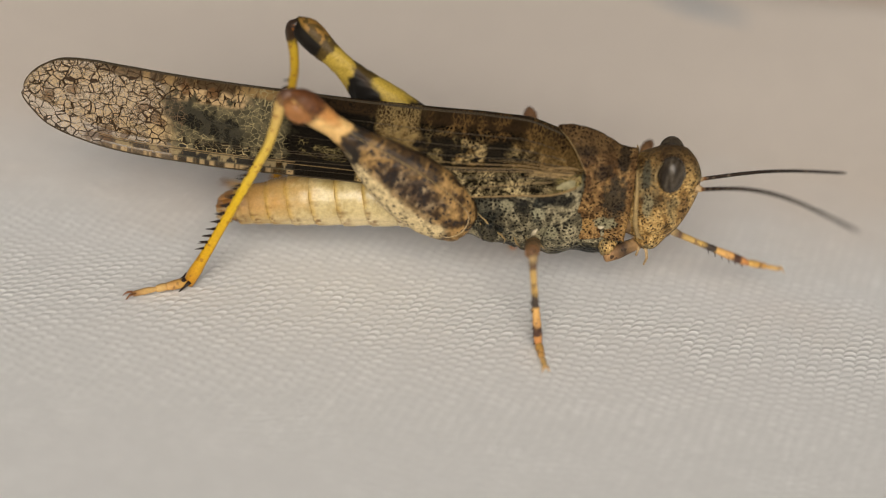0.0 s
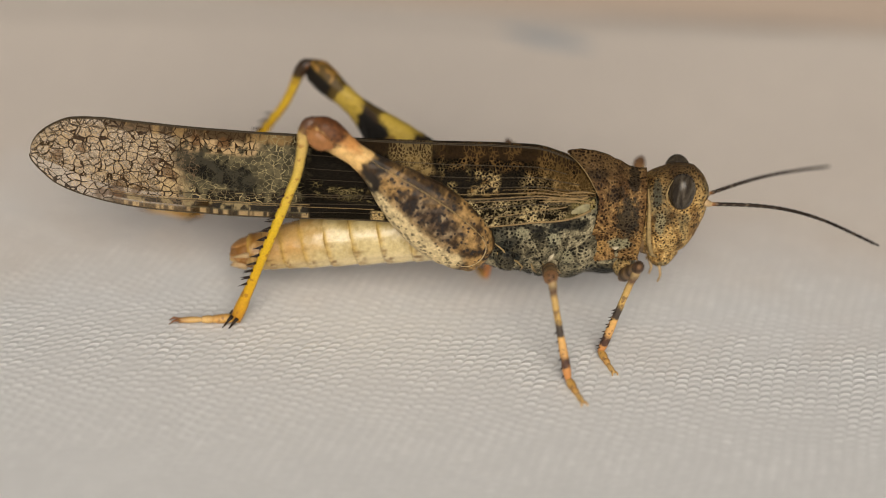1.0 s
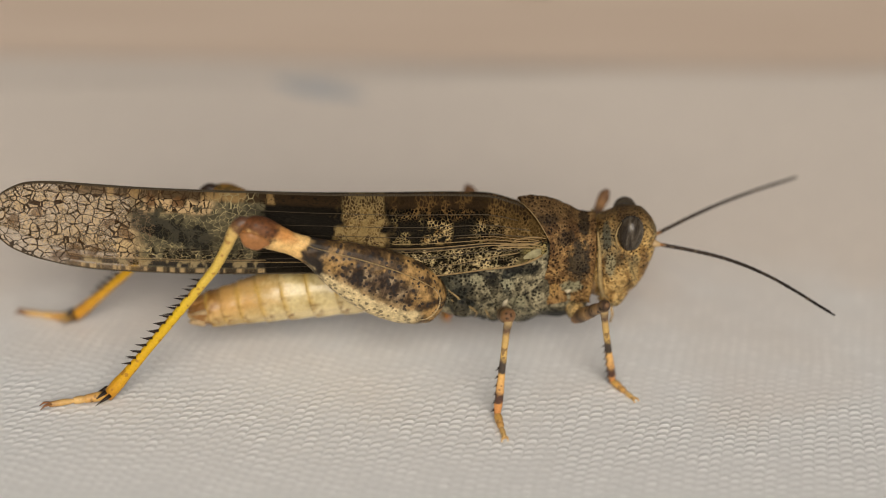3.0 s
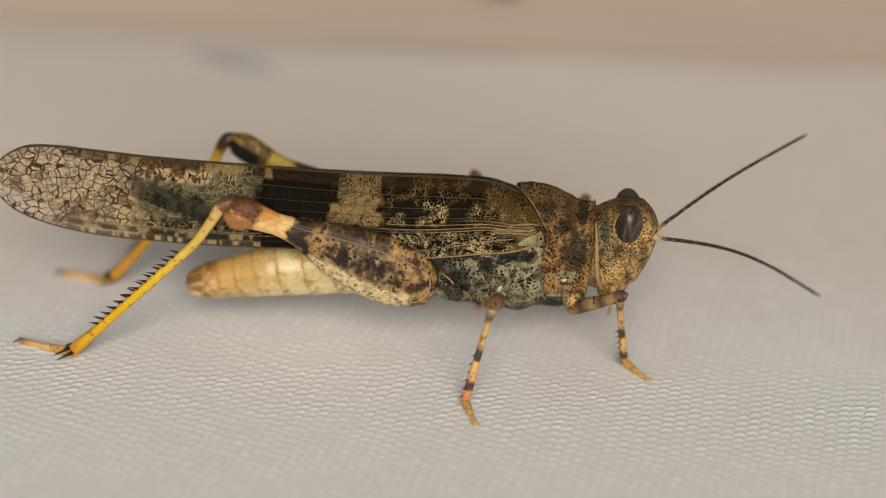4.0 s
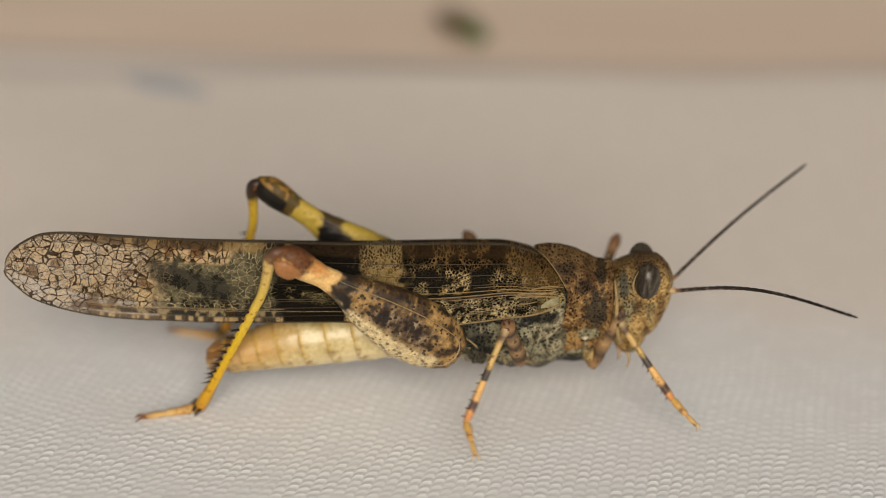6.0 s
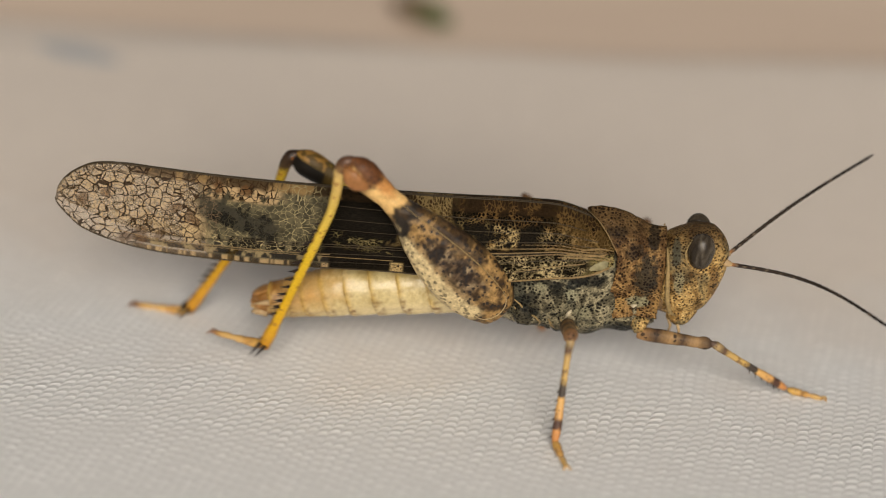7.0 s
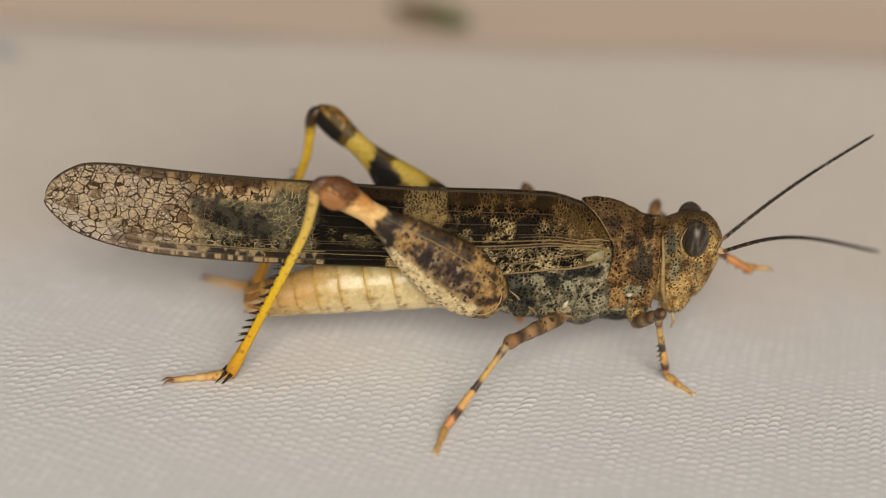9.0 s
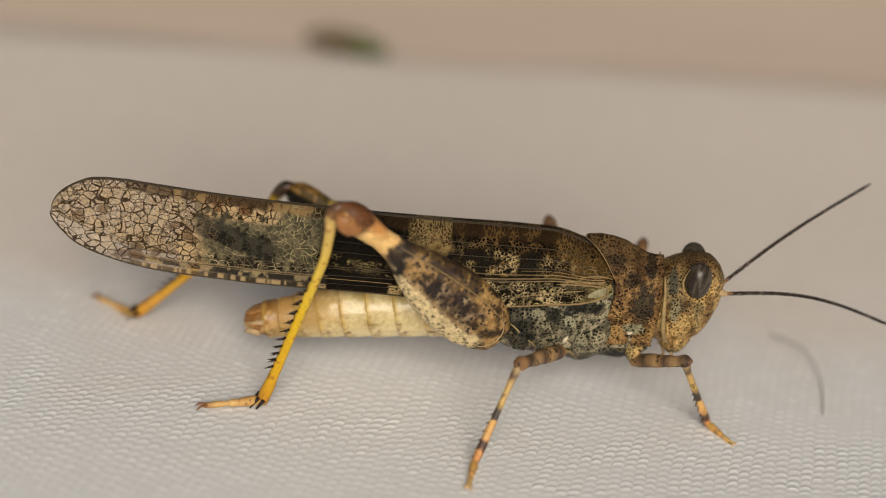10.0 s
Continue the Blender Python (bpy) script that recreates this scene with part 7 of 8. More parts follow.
        (1.7, 3.31, 8.05, 10.54, 3.27, 5.52, 0.35, 3, 8.5, 0.1),
        (1.8, 3.08, 7.96, 10.57, 2.95, 5.56, 0.35, 2.57, 8.53, 0.1),
        (1.9, 2.98, 7.95, 10.55, 2.42, 5.53, 0.35, 1.87, 8.47, 0.1),
        (2, 2.89, 8.01, 10.46, 1.7, 5.42, 0.35, 0.93, 8.31, 0.1),
        (2.1, 2.47, 7.95, 10.36, 0.84, 5.23, 0.35, -0.17, 8.05, 0.1),
        (2.2, 2.62, 8.14, 10.21, 3.71, 6.13, 2.4, 3.58, 8.98, 2.2),
        (2.3, 2.77, 8.33, 10.05, 6.59, 7.03, 0.35, 7.34, 9.92, 0.1),
        (2.4, 3.63, 8.14, 10.51, 5.83, 6.68, 0.35, 6.42, 9.62, 0.1),
        (2.5, 3.55, 8.05, 10.59, 5.11, 6.33, 0.35, 5.5, 9.3, 0.1),
        (2.6, 3.42, 8.02, 10.6, 4.49, 5.99, 0.35, 4.68, 8.98, 0.1),
        (2.7, 3.15, 7.99, 10.56, 3.99, 5.69, 0.35, 4, 8.69, 0.1),
        (2.8, 3.07, 7.97, 10.56, 3.27, 5.52, 0.35, 3, 8.5, 0.1),
        (2.9, 2.82, 7.87, 10.58, 2.31, 5.55, 0.35, 1.73, 8.49, 0.1),
        (3, 2.49, 7.76, 10.56, 1.11, 5.75, 0.35, 0.25, 8.61, 0.1),
        (3.1, 2.14, 7.74, 10.42, -0.29, 6.04, 0.35, -1.37, 8.83, 0.1),
        (3.2, 1.7, 7.78, 10.14, -1.83, 6.38, 0.35, -3.07, 9.11, 0.1),
        (3.3, 1.05, 7.68, 9.8, -3.43, 6.73, 0.35, -4.79, 9.4, 0.1),
        (3.4, 2.86, 8.11, 9.98, 1.58, 6.02, 2.4, 1.4, 8.77, 2.2),
        (3.5, 4.67, 8.53, 10.15, 6.6, 5.3, 0.35, 7.58, 8.13, 0.1),
        (3.6, 3.4, 8.37, 10.2, 5.59, 5.45, 0.35, 6.2, 8.38, 0.1),
        (3.7, 2.89, 8.09, 10.36, 4.77, 5.56, 0.35, 5.07, 8.54, 0.1),
        (3.8, 2.72, 7.93, 10.48, 4.17, 5.58, 0.35, 4.25, 8.57, 0.1),
        (3.9, 2.64, 7.85, 10.53, 3.74, 5.54, 0.35, 3.65, 8.53, 0.1),
        (4, 2.34, 7.68, 10.58, 3.27, 5.52, 0.35, 3, 8.5, 0.1),
        (4.1, 2.07, 7.49, 10.64, 2.73, 5.49, 0.35, 2.27, 8.45, 0.1),
        (4.2, 1.93, 7.38, 10.68, 2.27, 5.5, 0.35, 1.67, 8.43, 0.1),
        (4.3, 1.7, 7.19, 10.72, 1.92, 5.57, 0.35, 1.24, 8.48, 0.1),
        (4.4, 1.5, 7, 10.77, 1.5, 5.69, 0.35, 0.72, 8.58, 0.1),
        (4.5, 0.96, 6.97, 10.39, 2.83, 5.5, 2.4, 2.47, 8.43, 2.2),
        (4.6, 0.42, 6.95, 10.02, 4.16, 5.3, 0.35, 4.22, 8.29, 0.1),
        (4.7, 1.23, 7.25, 10.37, 3.74, 5.39, 0.35, 3.64, 8.38, 0.1),
        (4.8, 1.31, 7.18, 10.5, 3.39, 5.47, 0.35, 3.16, 8.46, 0.1),
        (4.9, 1.31, 7.09, 10.57, 3.13, 5.54, 0.35, 2.81, 8.52, 0.1),
        (5, 1.39, 7.11, 10.6, 3.04, 5.55, 0.35, 2.69, 8.53, 0.1),
        (5.1, 1.37, 7.11, 10.59, 3.05, 5.53, 0.35, 2.71, 8.5, 0.1),
        (5.2, 1.31, 7.1, 10.57, 3.12, 5.5, 0.35, 2.8, 8.47, 0.1),
        (5.3, 1.25, 7.08, 10.54, 3.2, 5.48, 0.35, 2.9, 8.46, 0.1),
        (5.4, 1.19, 7.06, 10.53, 3.27, 5.52, 0.35, 3, 8.5, 0.1),
        (5.5, 1.17, 7.03, 10.53, 3.3, 5.6, 0.35, 3.05, 8.58, 0.1),
        (5.6, 1.18, 7.02, 10.55, 3.28, 5.68, 0.35, 3.03, 8.67, 0.1),
        (5.7, 1.3, 7.04, 10.61, 3.14, 5.78, 0.35, 2.85, 8.76, 0.1),
        (5.8, 1.24, 6.94, 10.65, 2.94, 5.84, 0.35, 2.59, 8.81, 0.1),
        (5.9, 1.21, 6.81, 10.74, 2.4, 5.87, 0.35, 1.88, 8.82, 0.1),
        (6, 1.08, 6.61, 10.81, 1.55, 5.87, 0.35, 0.81, 8.78, 0.1),
        (6.1, 1.08, 6.63, 10.8, 0.44, 5.85, 0.35, -0.54, 8.68, 0.1),
        (6.2, 0.87, 6.6, 10.67, -0.88, 5.8, 0.35, -2.09, 8.54, 0.1),
        (6.3, 0.56, 6.66, 10.39, -2.35, 5.7, 0.35, -3.75, 8.35, 0.1),
        (6.4, 1.12, 7.84, 9.32, 2.61, 5.55, 2.4, 2.53, 8.24, 2.2),
        (6.5, 1.69, 9.02, 8.25, 7.58, 5.4, 0.35, 8.8, 8.13, 0.1),
        (6.6, 1.87, 8.57, 9.22, 6.39, 5.25, 0.35, 7.31, 8.1, 0.1),
        (6.7, 1.57, 8.12, 9.65, 5.45, 5.17, 0.35, 6.04, 8.1, 0.1),
        (6.8, 1.46, 7.79, 9.97, 4.75, 5.19, 0.35, 5.06, 8.17, 0.1),
        (6.9, 1.24, 7.35, 10.29, 3.97, 5.37, 0.35, 3.96, 8.36, 0.1),
        (7, 1.19, 7.06, 10.53, 3.27, 5.52, 0.35, 3, 8.5, 0.1),
        (7.1, 1.22, 6.91, 10.66, 2.69, 5.61, 0.35, 2.24, 8.57, 0.1),
        (7.2, 1.42, 7, 10.72, 2.4, 5.66, 0.35, 1.86, 8.6, 0.1),
        (7.3, 1.69, 7.17, 10.73, 2.32, 5.7, 0.35, 1.77, 8.64, 0.1),
        (7.4, 1.94, 7.33, 10.73, 2.27, 5.75, 0.35, 1.7, 8.69, 0.1),
        (7.5, 2.06, 7.38, 10.73, 2.08, 5.83, 0.35, 1.48, 8.76, 0.1),
        (7.6, 3.41, 7.8, 10.62, 4.21, 5.98, 2.4, 4.3, 8.89, 2.2),
        (7.7, 4.76, 8.22, 10.52, 6.34, 6.13, 0.35, 7.13, 9.02, 0.1),
        (7.8, 3.69, 8.17, 10.49, 5.5, 6.15, 0.35, 6.03, 9.1, 0.1),
        (7.9, 3.81, 8.06, 10.62, 4.86, 6.16, 0.35, 5.18, 9.14, 0.1),
        (8, 3.85, 8.05, 10.65, 4.57, 6.12, 0.35, 4.79, 9.11, 0.1),
        (8.1, 3.7, 8.04, 10.63, 4.46, 6.05, 0.35, 4.65, 9.04, 0.1),
        (8.2, 3.71, 8.06, 10.61, 4.45, 5.94, 0.35, 4.63, 8.93, 0.1),
        (8.3, 3.47, 8.05, 10.57, 4.44, 5.85, 0.35, 4.61, 8.84, 0.1),
        (8.4, 3.26, 8.03, 10.54, 4.39, 5.78, 0.35, 4.55, 8.77, 0.1),
        (8.5, 3.09, 8, 10.53, 4.31, 5.72, 0.35, 4.44, 8.71, 0.1),
        (8.6, 3.04, 7.98, 10.53, 4.11, 5.65, 0.35, 4.16, 8.65, 0.1),
        (8.7, 2.93, 7.93, 10.56, 3.7, 5.58, 0.35, 3.6, 8.58, 0.1),
        (8.8, 2.58, 7.78, 10.58, 3.27, 5.52, 0.35, 3, 8.5, 0.1),
        (8.9, 2.42, 7.69, 10.6, 2.88, 5.47, 0.35, 2.47, 8.43, 0.1),
        (9, 2.06, 7.48, 10.64, 2.4, 5.44, 0.35, 1.83, 8.38, 0.1),
        (9.1, 2.02, 7.46, 10.64, 1.69, 5.41, 0.35, 0.91, 8.3, 0.1),
        (9.2, 1.91, 7.47, 10.58, 0.78, 5.38, 0.35, -0.22, 8.21, 0.1),
        (9.3, 1.81, 7.55, 10.45, -0.02, 5.33, 0.35, -1.17, 8.1, 0.1),
        (9.4, 1.61, 7.55, 10.34, -0.7, 5.26, 0.35, -1.97, 7.97, 0.1),
        (9.5, 0.33, 8, 9.73, -1.54, 5.19, 0.35, -2.93, 7.84, 0.1),
        (9.6, 0.16, 8, 9.44, -2.43, 5.13, 0.35, -3.92, 7.72, 0.1),
        (9.7, -0.32, 8, 9.43, -3.43, 5.15, 0.35, -5, 7.7, 0.1),
        (9.8, -0.67, 8, 9.9, -4.53, 5.27, 0.35, -6.15, 7.79, 0.1),
        (9.9, 3.01, 8, 10.34, 1, 5.6, 2.4, 1.3, 8.5, 2.2),
        (10, 3.52, 8, 10.32, 4.6, 5.6, 0.35, 4.9, 8.5, 0.1),
    ],
    "fore_right": [
        (0, 14.21, 0.2, 6.3, 20.52, 2.12, 3.37, 23.12, 2.63, 2.87),
        (0.1, 14.89, -2.23, 5.18, 20.14, -1.06, 0.4, 22.05, -3.22, 0.05),
        (0.2, 14.46, -2.66, 6.28, 18.43, -1.41, 0.4, 20.34, -3.57, 0.05),
        (0.3, 13.99, -3.14, 6.88, 16.54, -1.31, 0.4, 18.45, -3.47, 0.05),
        (0.4, 13.55, -3.92, 6.98, 15.31, -1.58, 0.4, 17.22, -3.74, 0.05),
        (0.5, 12.98, -4.6, 7.04, 14.51, -2.28, 0.4, 16.42, -4.44, 0.05),
        (0.6, 12.23, -4.96, 7.29, 13.56, -3.35, 0.4, 15.29, -5.65, 0.05),
        (0.7, 11.81, -4.92, 7.56, 12.08, -4.19, 0.41, 13.62, -6.62, 0.05),
        (0.8, 11.05, -6.16, 7.29, 10.34, -5.95, 0.4, 11.75, -7.64, 0.05),
        (0.9, 10.45, -6.43, 7.14, 9.63, -6.76, 0.4, 10.73, -8.68, 0.05),
        (1, 10.7, -5.51, 7.33, 8.73, -5.62, 0.4, 9.66, -8.35, 0.05),
        (1.1, 14.14, -4.19, 5.71, 20.74, -3.1, 3.06, 21.71, -5.44, 1.65),
        (1.2, 14.46, -3.89, 5.15, 19.77, -2.82, 0.4, 21.03, -5.4, 0.05),
        (1.3, 14.23, -3.91, 5.87, 18.67, -2.43, 0.4, 20.09, -4.93, 0.05),
        (1.4, 14.25, -3.43, 6.27, 18.02, -1.62, 0.4, 19.6, -4.03, 0.05),
        (1.5, 14.16, -3.17, 6.6, 17.58, -1.87, 0.4, 19.3, -4.17, 0.05),
        (1.6, 14.14, -3.05, 6.69, 17.18, -1.3, 0.4, 18.97, -3.56, 0.05),
        (1.7, 14.09, -2.9, 6.82, 16.8, -1.1, 0.4, 18.65, -3.3, 0.05),
        (1.8, 13.94, -3.17, 6.93, 16.38, -1.4, 0.4, 18.3, -3.55, 0.05),
        (1.9, 13.67, -3.46, 7.13, 15.4, -1.59, 0.4, 17.37, -3.69, 0.05),
        (2, 13.41, -3.84, 7.2, 14.51, -1.73, 0.4, 16.54, -3.78, 0.05),
        (2.1, 12.98, -4.42, 7.19, 13.52, -2.1, 0.4, 15.43, -4.25, 0.05),
        (2.2, 12.36, -4.92, 7.24, 12.34, -2.68, 0.4, 14.13, -4.93, 0.05),
        (2.3, 11.88, -5.22, 7.23, 11.24, -3.04, 0.4, 12.91, -5.38, 0.05),
        (2.4, 11.78, -5.05, 7.55, 10.77, -3.45, 0.4, 12, -5.66, 0.05),
        (2.5, 11.35, -5.17, 7.39, 9.91, -3.02, 0.4, 11.23, -5.41, 0.05),
        (2.6, 11.07, -5.83, 7.23, 9.19, -4.45, 0.4, 10.19, -7.04, 0.05),
        (2.7, 10.99, -6.19, 7, 8.69, -5.17, 0.4, 9.84, -8.45, 0.05),
        (2.8, 13.48, -2.21, 7.69, 8.44, -4.37, 3.02, 9.76, -6.53, 1.61),
        (2.9, 9.69, -2.26, 8.96, 13.27, -4.3, 3.06, 14.62, -6.45, 1.65),
        (3, 11.65, -5.17, 7.4, 13, -3.85, 0.45, 14.56, -6.27, 0.1),
        (3.1, 11.58, -5.11, 7.49, 11.41, -3.6, 0.45, 13, -6, 0.1),
        (3.2, 11.64, -5.5, 7.03, 9.75, -3.28, 0.45, 11.37, -5.66, 0.1),
        (3.3, 10.94, -6.21, 6.18, 8.08, -2.92, 0.45, 9.73, -5.28, 0.1),
        (3.4, 8.2, -3.15, 8.38, 13.65, -2.82, 3.68, 15.13, -4.88, 2.27),
        (3.5, 14.41, -3.53, 5.83, 18.92, -2.13, 0.4, 20.63, -4.45, 0.05),
        (3.6, 14.03, -3.83, 6.35, 17.56, -1.85, 0.4, 19.3, -4.14, 0.05),
        (3.7, 13.75, -3.96, 6.68, 16.43, -1.69, 0.4, 18.2, -3.96, 0.05),
        (3.8, 13.53, -4.06, 6.9, 15.51, -1.68, 0.4, 17.31, -3.93, 0.05),
        (3.9, 13.4, -4.11, 7.01, 14.96, -1.73, 0.4, 16.78, -3.96, 0.05),
        (4, 13.33, -4.14, 7.07, 14.35, -1.63, 0.4, 16.2, -3.84, 0.05),
        (4.1, 13.17, -4.15, 7.23, 13.4, -1.89, 0.4, 15.25, -4.09, 0.05),
        (4.2, 13.23, -3.97, 7.3, 12.86, -1.95, 0.4, 14.71, -4.15, 0.05),
        (4.3, 11.46, -3.97, 7.84, 12.89, -2.42, 0.4, 14.43, -4.31, 0.05),
        (4.4, 10.99, -3.37, 8.7, 15.4, -2.61, 3.06, 17.02, -4.56, 1.65),
        (4.5, 15.68, -2.08, 5.61, 20.63, 0.97, 1.48, 23.23, 0.17, 0.52),
        (4.6, 14.6, -3, 5.77, 19.33, -3.77, 0.4, 21.17, -5.99, 0.05),
        (4.7, 14.34, -3.21, 6.25, 18.52, -3.58, 0.4, 20.35, -5.8, 0.05),
        (4.8, 14.2, -3.25, 6.48, 18.03, -3.68, 0.4, 19.86, -5.9, 0.05),
        (4.9, 14.06, -3.36, 6.64, 17.64, -3.56, 0.4, 19.47, -5.78, 0.05),
        (5, 13.99, -3.43, 6.72, 17.41, -3.8, 0.4, 19.24, -6.03, 0.05),
        (5.1, 13.95, -3.5, 6.73, 17.34, -4.08, 0.4, 19.16, -6.31, 0.05),
        (5.2, 13.93, -3.62, 6.69, 17.41, -4, 0.4, 19.23, -6.23, 0.05),
        (5.3, 13.85, -3.8, 6.67, 17.38, -4.2, 0.4, 19.19, -6.43, 0.05),
        (5.4, 13.77, -3.98, 6.64, 17.34, -4.4, 0.4, 19.16, -6.64, 0.05),
        (5.5, 13.73, -4.11, 6.59, 17.4, -3.89, 0.4, 19.22, -6.13, 0.05),
        (5.6, 13.72, -4.06, 6.64, 17.31, -4.21, 0.4, 19.18, -6.41, 0.05),
        (5.7, 13.67, -3.8, 6.92, 16.68, -4.26, 0.4, 18.6, -6.41, 0.05),
        (5.8, 13.72, -3.55, 7.01, 16.43, -4.42, 0.4, 18.4, -6.52, 0.05),
        (5.9, 13.71, -3.19, 7.21, 15.7, -4.43, 0.4, 17.72, -6.49, 0.05),
        (6, 11.71, -2.32, 8.74, 15.86, -4.75, 3.38, 17.68, -6.51, 1.96),
        (6.1, 14.01, -3.26, 6.78, 17.03, -4.69, 0.4, 19.14, -6.65, 0.05),
        (6.2, 13.94, -2.65, 7.11, 15.63, -4.64, 0.4, 17.78, -6.55, 0.05),
        (6.3, 13.88, -3.27, 7.47, 14.13, -4.61, 0.4, 16.33, -6.47, 0.05),
        (6.4, 13.52, -3.93, 7.51, 12.6, -4.62, 0.4, 14.84, -6.42, 0.05),
        (6.5, 13.06, -4.72, 7.33, 11.11, -4.65, 0.4, 13.39, -6.39, 0.05),
        (6.6, 12.33, -5.49, 7.06, 9.72, -4.68, 0.4, 12.04, -6.38, 0.05),
        (6.7, 11.44, -6.02, 6.84, 8.49, -4.71, 0.4, 10.85, -6.35, 0.05),
        (6.8, 11.08, -5.44, 7.29, 8.85, -3.78, 0.4, 10.08, -6.7, 0.05),
        (6.9, 12.67, -4.46, 7.87, 15.48, -0.73, 2.53, 16.81, -1.53, 1.26),
        (7, 15.4, -2.5, 4.6, 21.6, -0.95, 0.4, 24.34, -1.35, 0.05),
        (7.1, 14.93, -2.41, 4.83, 20.45, -1.11, 0.4, 22.88, -2.66, 0.05),
        (7.2, 14.76, -2.75, 5.42, 19.82, -1.73, 0.4, 22.19, -3.35, 0.05),
        (7.3, 14.76, -2.74, 5.45, 19.78, -1.67, 0.4, 22.11, -3.37, 0.05),
        (7.4, 14.71, -2.83, 5.55, 19.65, -1.85, 0.4, 21.91, -3.62, 0.05),
        (7.5, 14.74, -2.69, 5.53, 19.65, -1.47, 0.4, 21.86, -3.32, 0.05),
        (7.6, 14.58, -2.93, 5.88, 18.99, -1.42, 0.4, 21.16, -3.32, 0.05),
        (7.7, 14.22, -3.34, 6.39, 17.84, -1.65, 0.4, 19.96, -3.59, 0.05),
        (7.8, 13.84, -3.66, 6.79, 16.45, -1.63, 0.4, 18.53, -3.62, 0.05),
        (7.9, 13.59, -3.9, 6.95, 15.52, -1.61, 0.4, 17.55, -3.65, 0.05),
        (8, 13.53, -4.06, 6.91, 15.36, -1.57, 0.4, 17.34, -3.66, 0.05),
        (8.1, 13.41, -4.24, 6.9, 15.19, -1.71, 0.4, 17.12, -3.83, 0.05),
        (8.2, 13.37, -4.26, 6.93, 15.3, -1.91, 0.4, 17.19, -4.08, 0.05),
        (8.3, 13.34, -4.39, 6.84, 15.36, -1.87, 0.4, 17.2, -4.09, 0.05),
        (8.4, 13.33, -4.51, 6.74, 15.36, -1.77, 0.4, 17.15, -4.02, 0.05),
        (8.5, 13.29, -4.64, 6.64, 15.41, -1.75, 0.4, 17.15, -4.04, 0.05),
        (8.6, 13.21, -4.78, 6.59, 15.18, -1.67, 0.4, 16.91, -3.97, 0.05),
        (8.7, 12.87, -4.98, 6.73, 14.34, -1.89, 0.4, 16.06, -4.2, 0.05),
        (8.8, 12.48, -5.22, 6.81, 13.73, -2.2, 0.4, 15.44, -4.52, 0.05),
        (8.9, 12.25, -5.42, 6.74, 13.31, -2.18, 0.4, 15.01, -4.51, 0.05),
        (9, 11.15, -5.08, 7.1, 12.94, -1.95, 0.4, 14.55, -3.79, 0.05),
        (9.1, 10.93, -4.87, 7, 11.85, -0.97, 0.4, 13.73, -3.93, 0.05),
        (9.2, 10.67, -4.84, 7.17, 11.08, -1.14, 0.4, 12.26, -4.48, 0.05),
        (9.3, 10.53, -4.99, 6.8, 10.36, -0.55, 0.4, 11.49, -4.24, 0.05),
        (9.4, 10.6, -4.69, 6.98, 10.93, -0.44, 0.4, 11.45, -3.82, 0.05),
        (9.5, 11.72, -4.81, 8.18, 13.92, 0.12, 3.66, 15.17, -0.68, 2.71),
        (9.6, 14.51, -3.03, 6, 21.03, -2.25, 3.06, 22.58, -4.27, 1.65),
        (9.7, 14.69, -3.25, 5.22, 19.98, -2.46, 0.4, 21.75, -4.74, 0.05),
        (9.8, 14.28, -3.85, 5.82, 18.75, -2.3, 0.4, 20.53, -4.57, 0.05),
        (9.9, 13.73, -4.38, 6.3, 17.28, -2.28, 0.4, 19.06, -4.54, 0.05),
        (10, 13.23, -4.72, 6.62, 16.23, -2.7, 0.4, 18.03, -4.95, 0.05),
    ],
    "fore_left": [
        (0, 12.4, 7.37, 9.39, 12.62, 9.61, 0.35, 14.32, 11.96, 0.1),
        (0.1, 12.14, 7.4, 9.53, 11.23, 9.31, 0.35, 12.77, 11.76, 0.1),
        (0.2, 11.79, 7.52, 9.54, 9.69, 8.92, 0.35, 11, 11.5, 0.1),
        (0.3, 11.43, 7.72, 9.37, 8.21, 8.44, 0.35, 9.26, 11.14, 0.1),
        (0.4, 11.09, 7.91, 9.14, 7.1, 7.91, 0.35, 7.91, 10.69, 0.1),
        (0.5, 11.90, 5.50, 9.75, 19.58, 4.50, 8.87, 21.03, 5.50, 8.72),
        (0.6, 12.81, 7.61, 8.46, 14.67, 11.27, 0.35, 16.49, 13.52, 0.1),
        (0.7, 12.38, 7.57, 9.01, 13.52, 10.46, 0.35, 15.27, 12.77, 0.1),
        (0.8, 12.11, 7.5, 9.39, 12.27, 9.78, 0.35, 13.92, 12.16, 0.1),
        (0.9, 11.93, 7.47, 9.55, 11.26, 9.29, 0.35, 12.8, 11.74, 0.1),
        (1, 11.76, 7.5, 9.6, 10.44, 9.03, 0.35, 11.87, 11.55, 0.1),
        (1.1, 11.59, 7.57, 9.57, 9.69, 8.92, 0.35, 11, 11.5, 0.1),
        (1.2, 11.36, 7.66, 9.52, 9.04, 8.95, 0.35, 10.23, 11.59, 0.1),
        (1.3, 11.13, 7.76, 9.41, 8.34, 9.11, 0.35, 9.41, 11.8, 0.1),
        (1.4, 11.02, 7.87, 9.25, 7.72, 9.33, 0.35, 8.68, 12.06, 0.1),
        (1.5, 10.8, 7.95, 9.14, 7.24, 9.54, 0.35, 8.12, 12.29, 0.1),
        (1.6, 10.73, 8.02, 8.99, 6.83, 9.71, 0.35, 7.64, 12.49, 0.1),
        (1.7, 11.45, 6.41, 9.75, 7.87, 10.06, 3.01, 8.82, 12.68, 2.22),
        (1.8, 11.98, 6.51, 9.75, 13.59, 10.82, 2.96, 15.27, 13.06, 2.22),
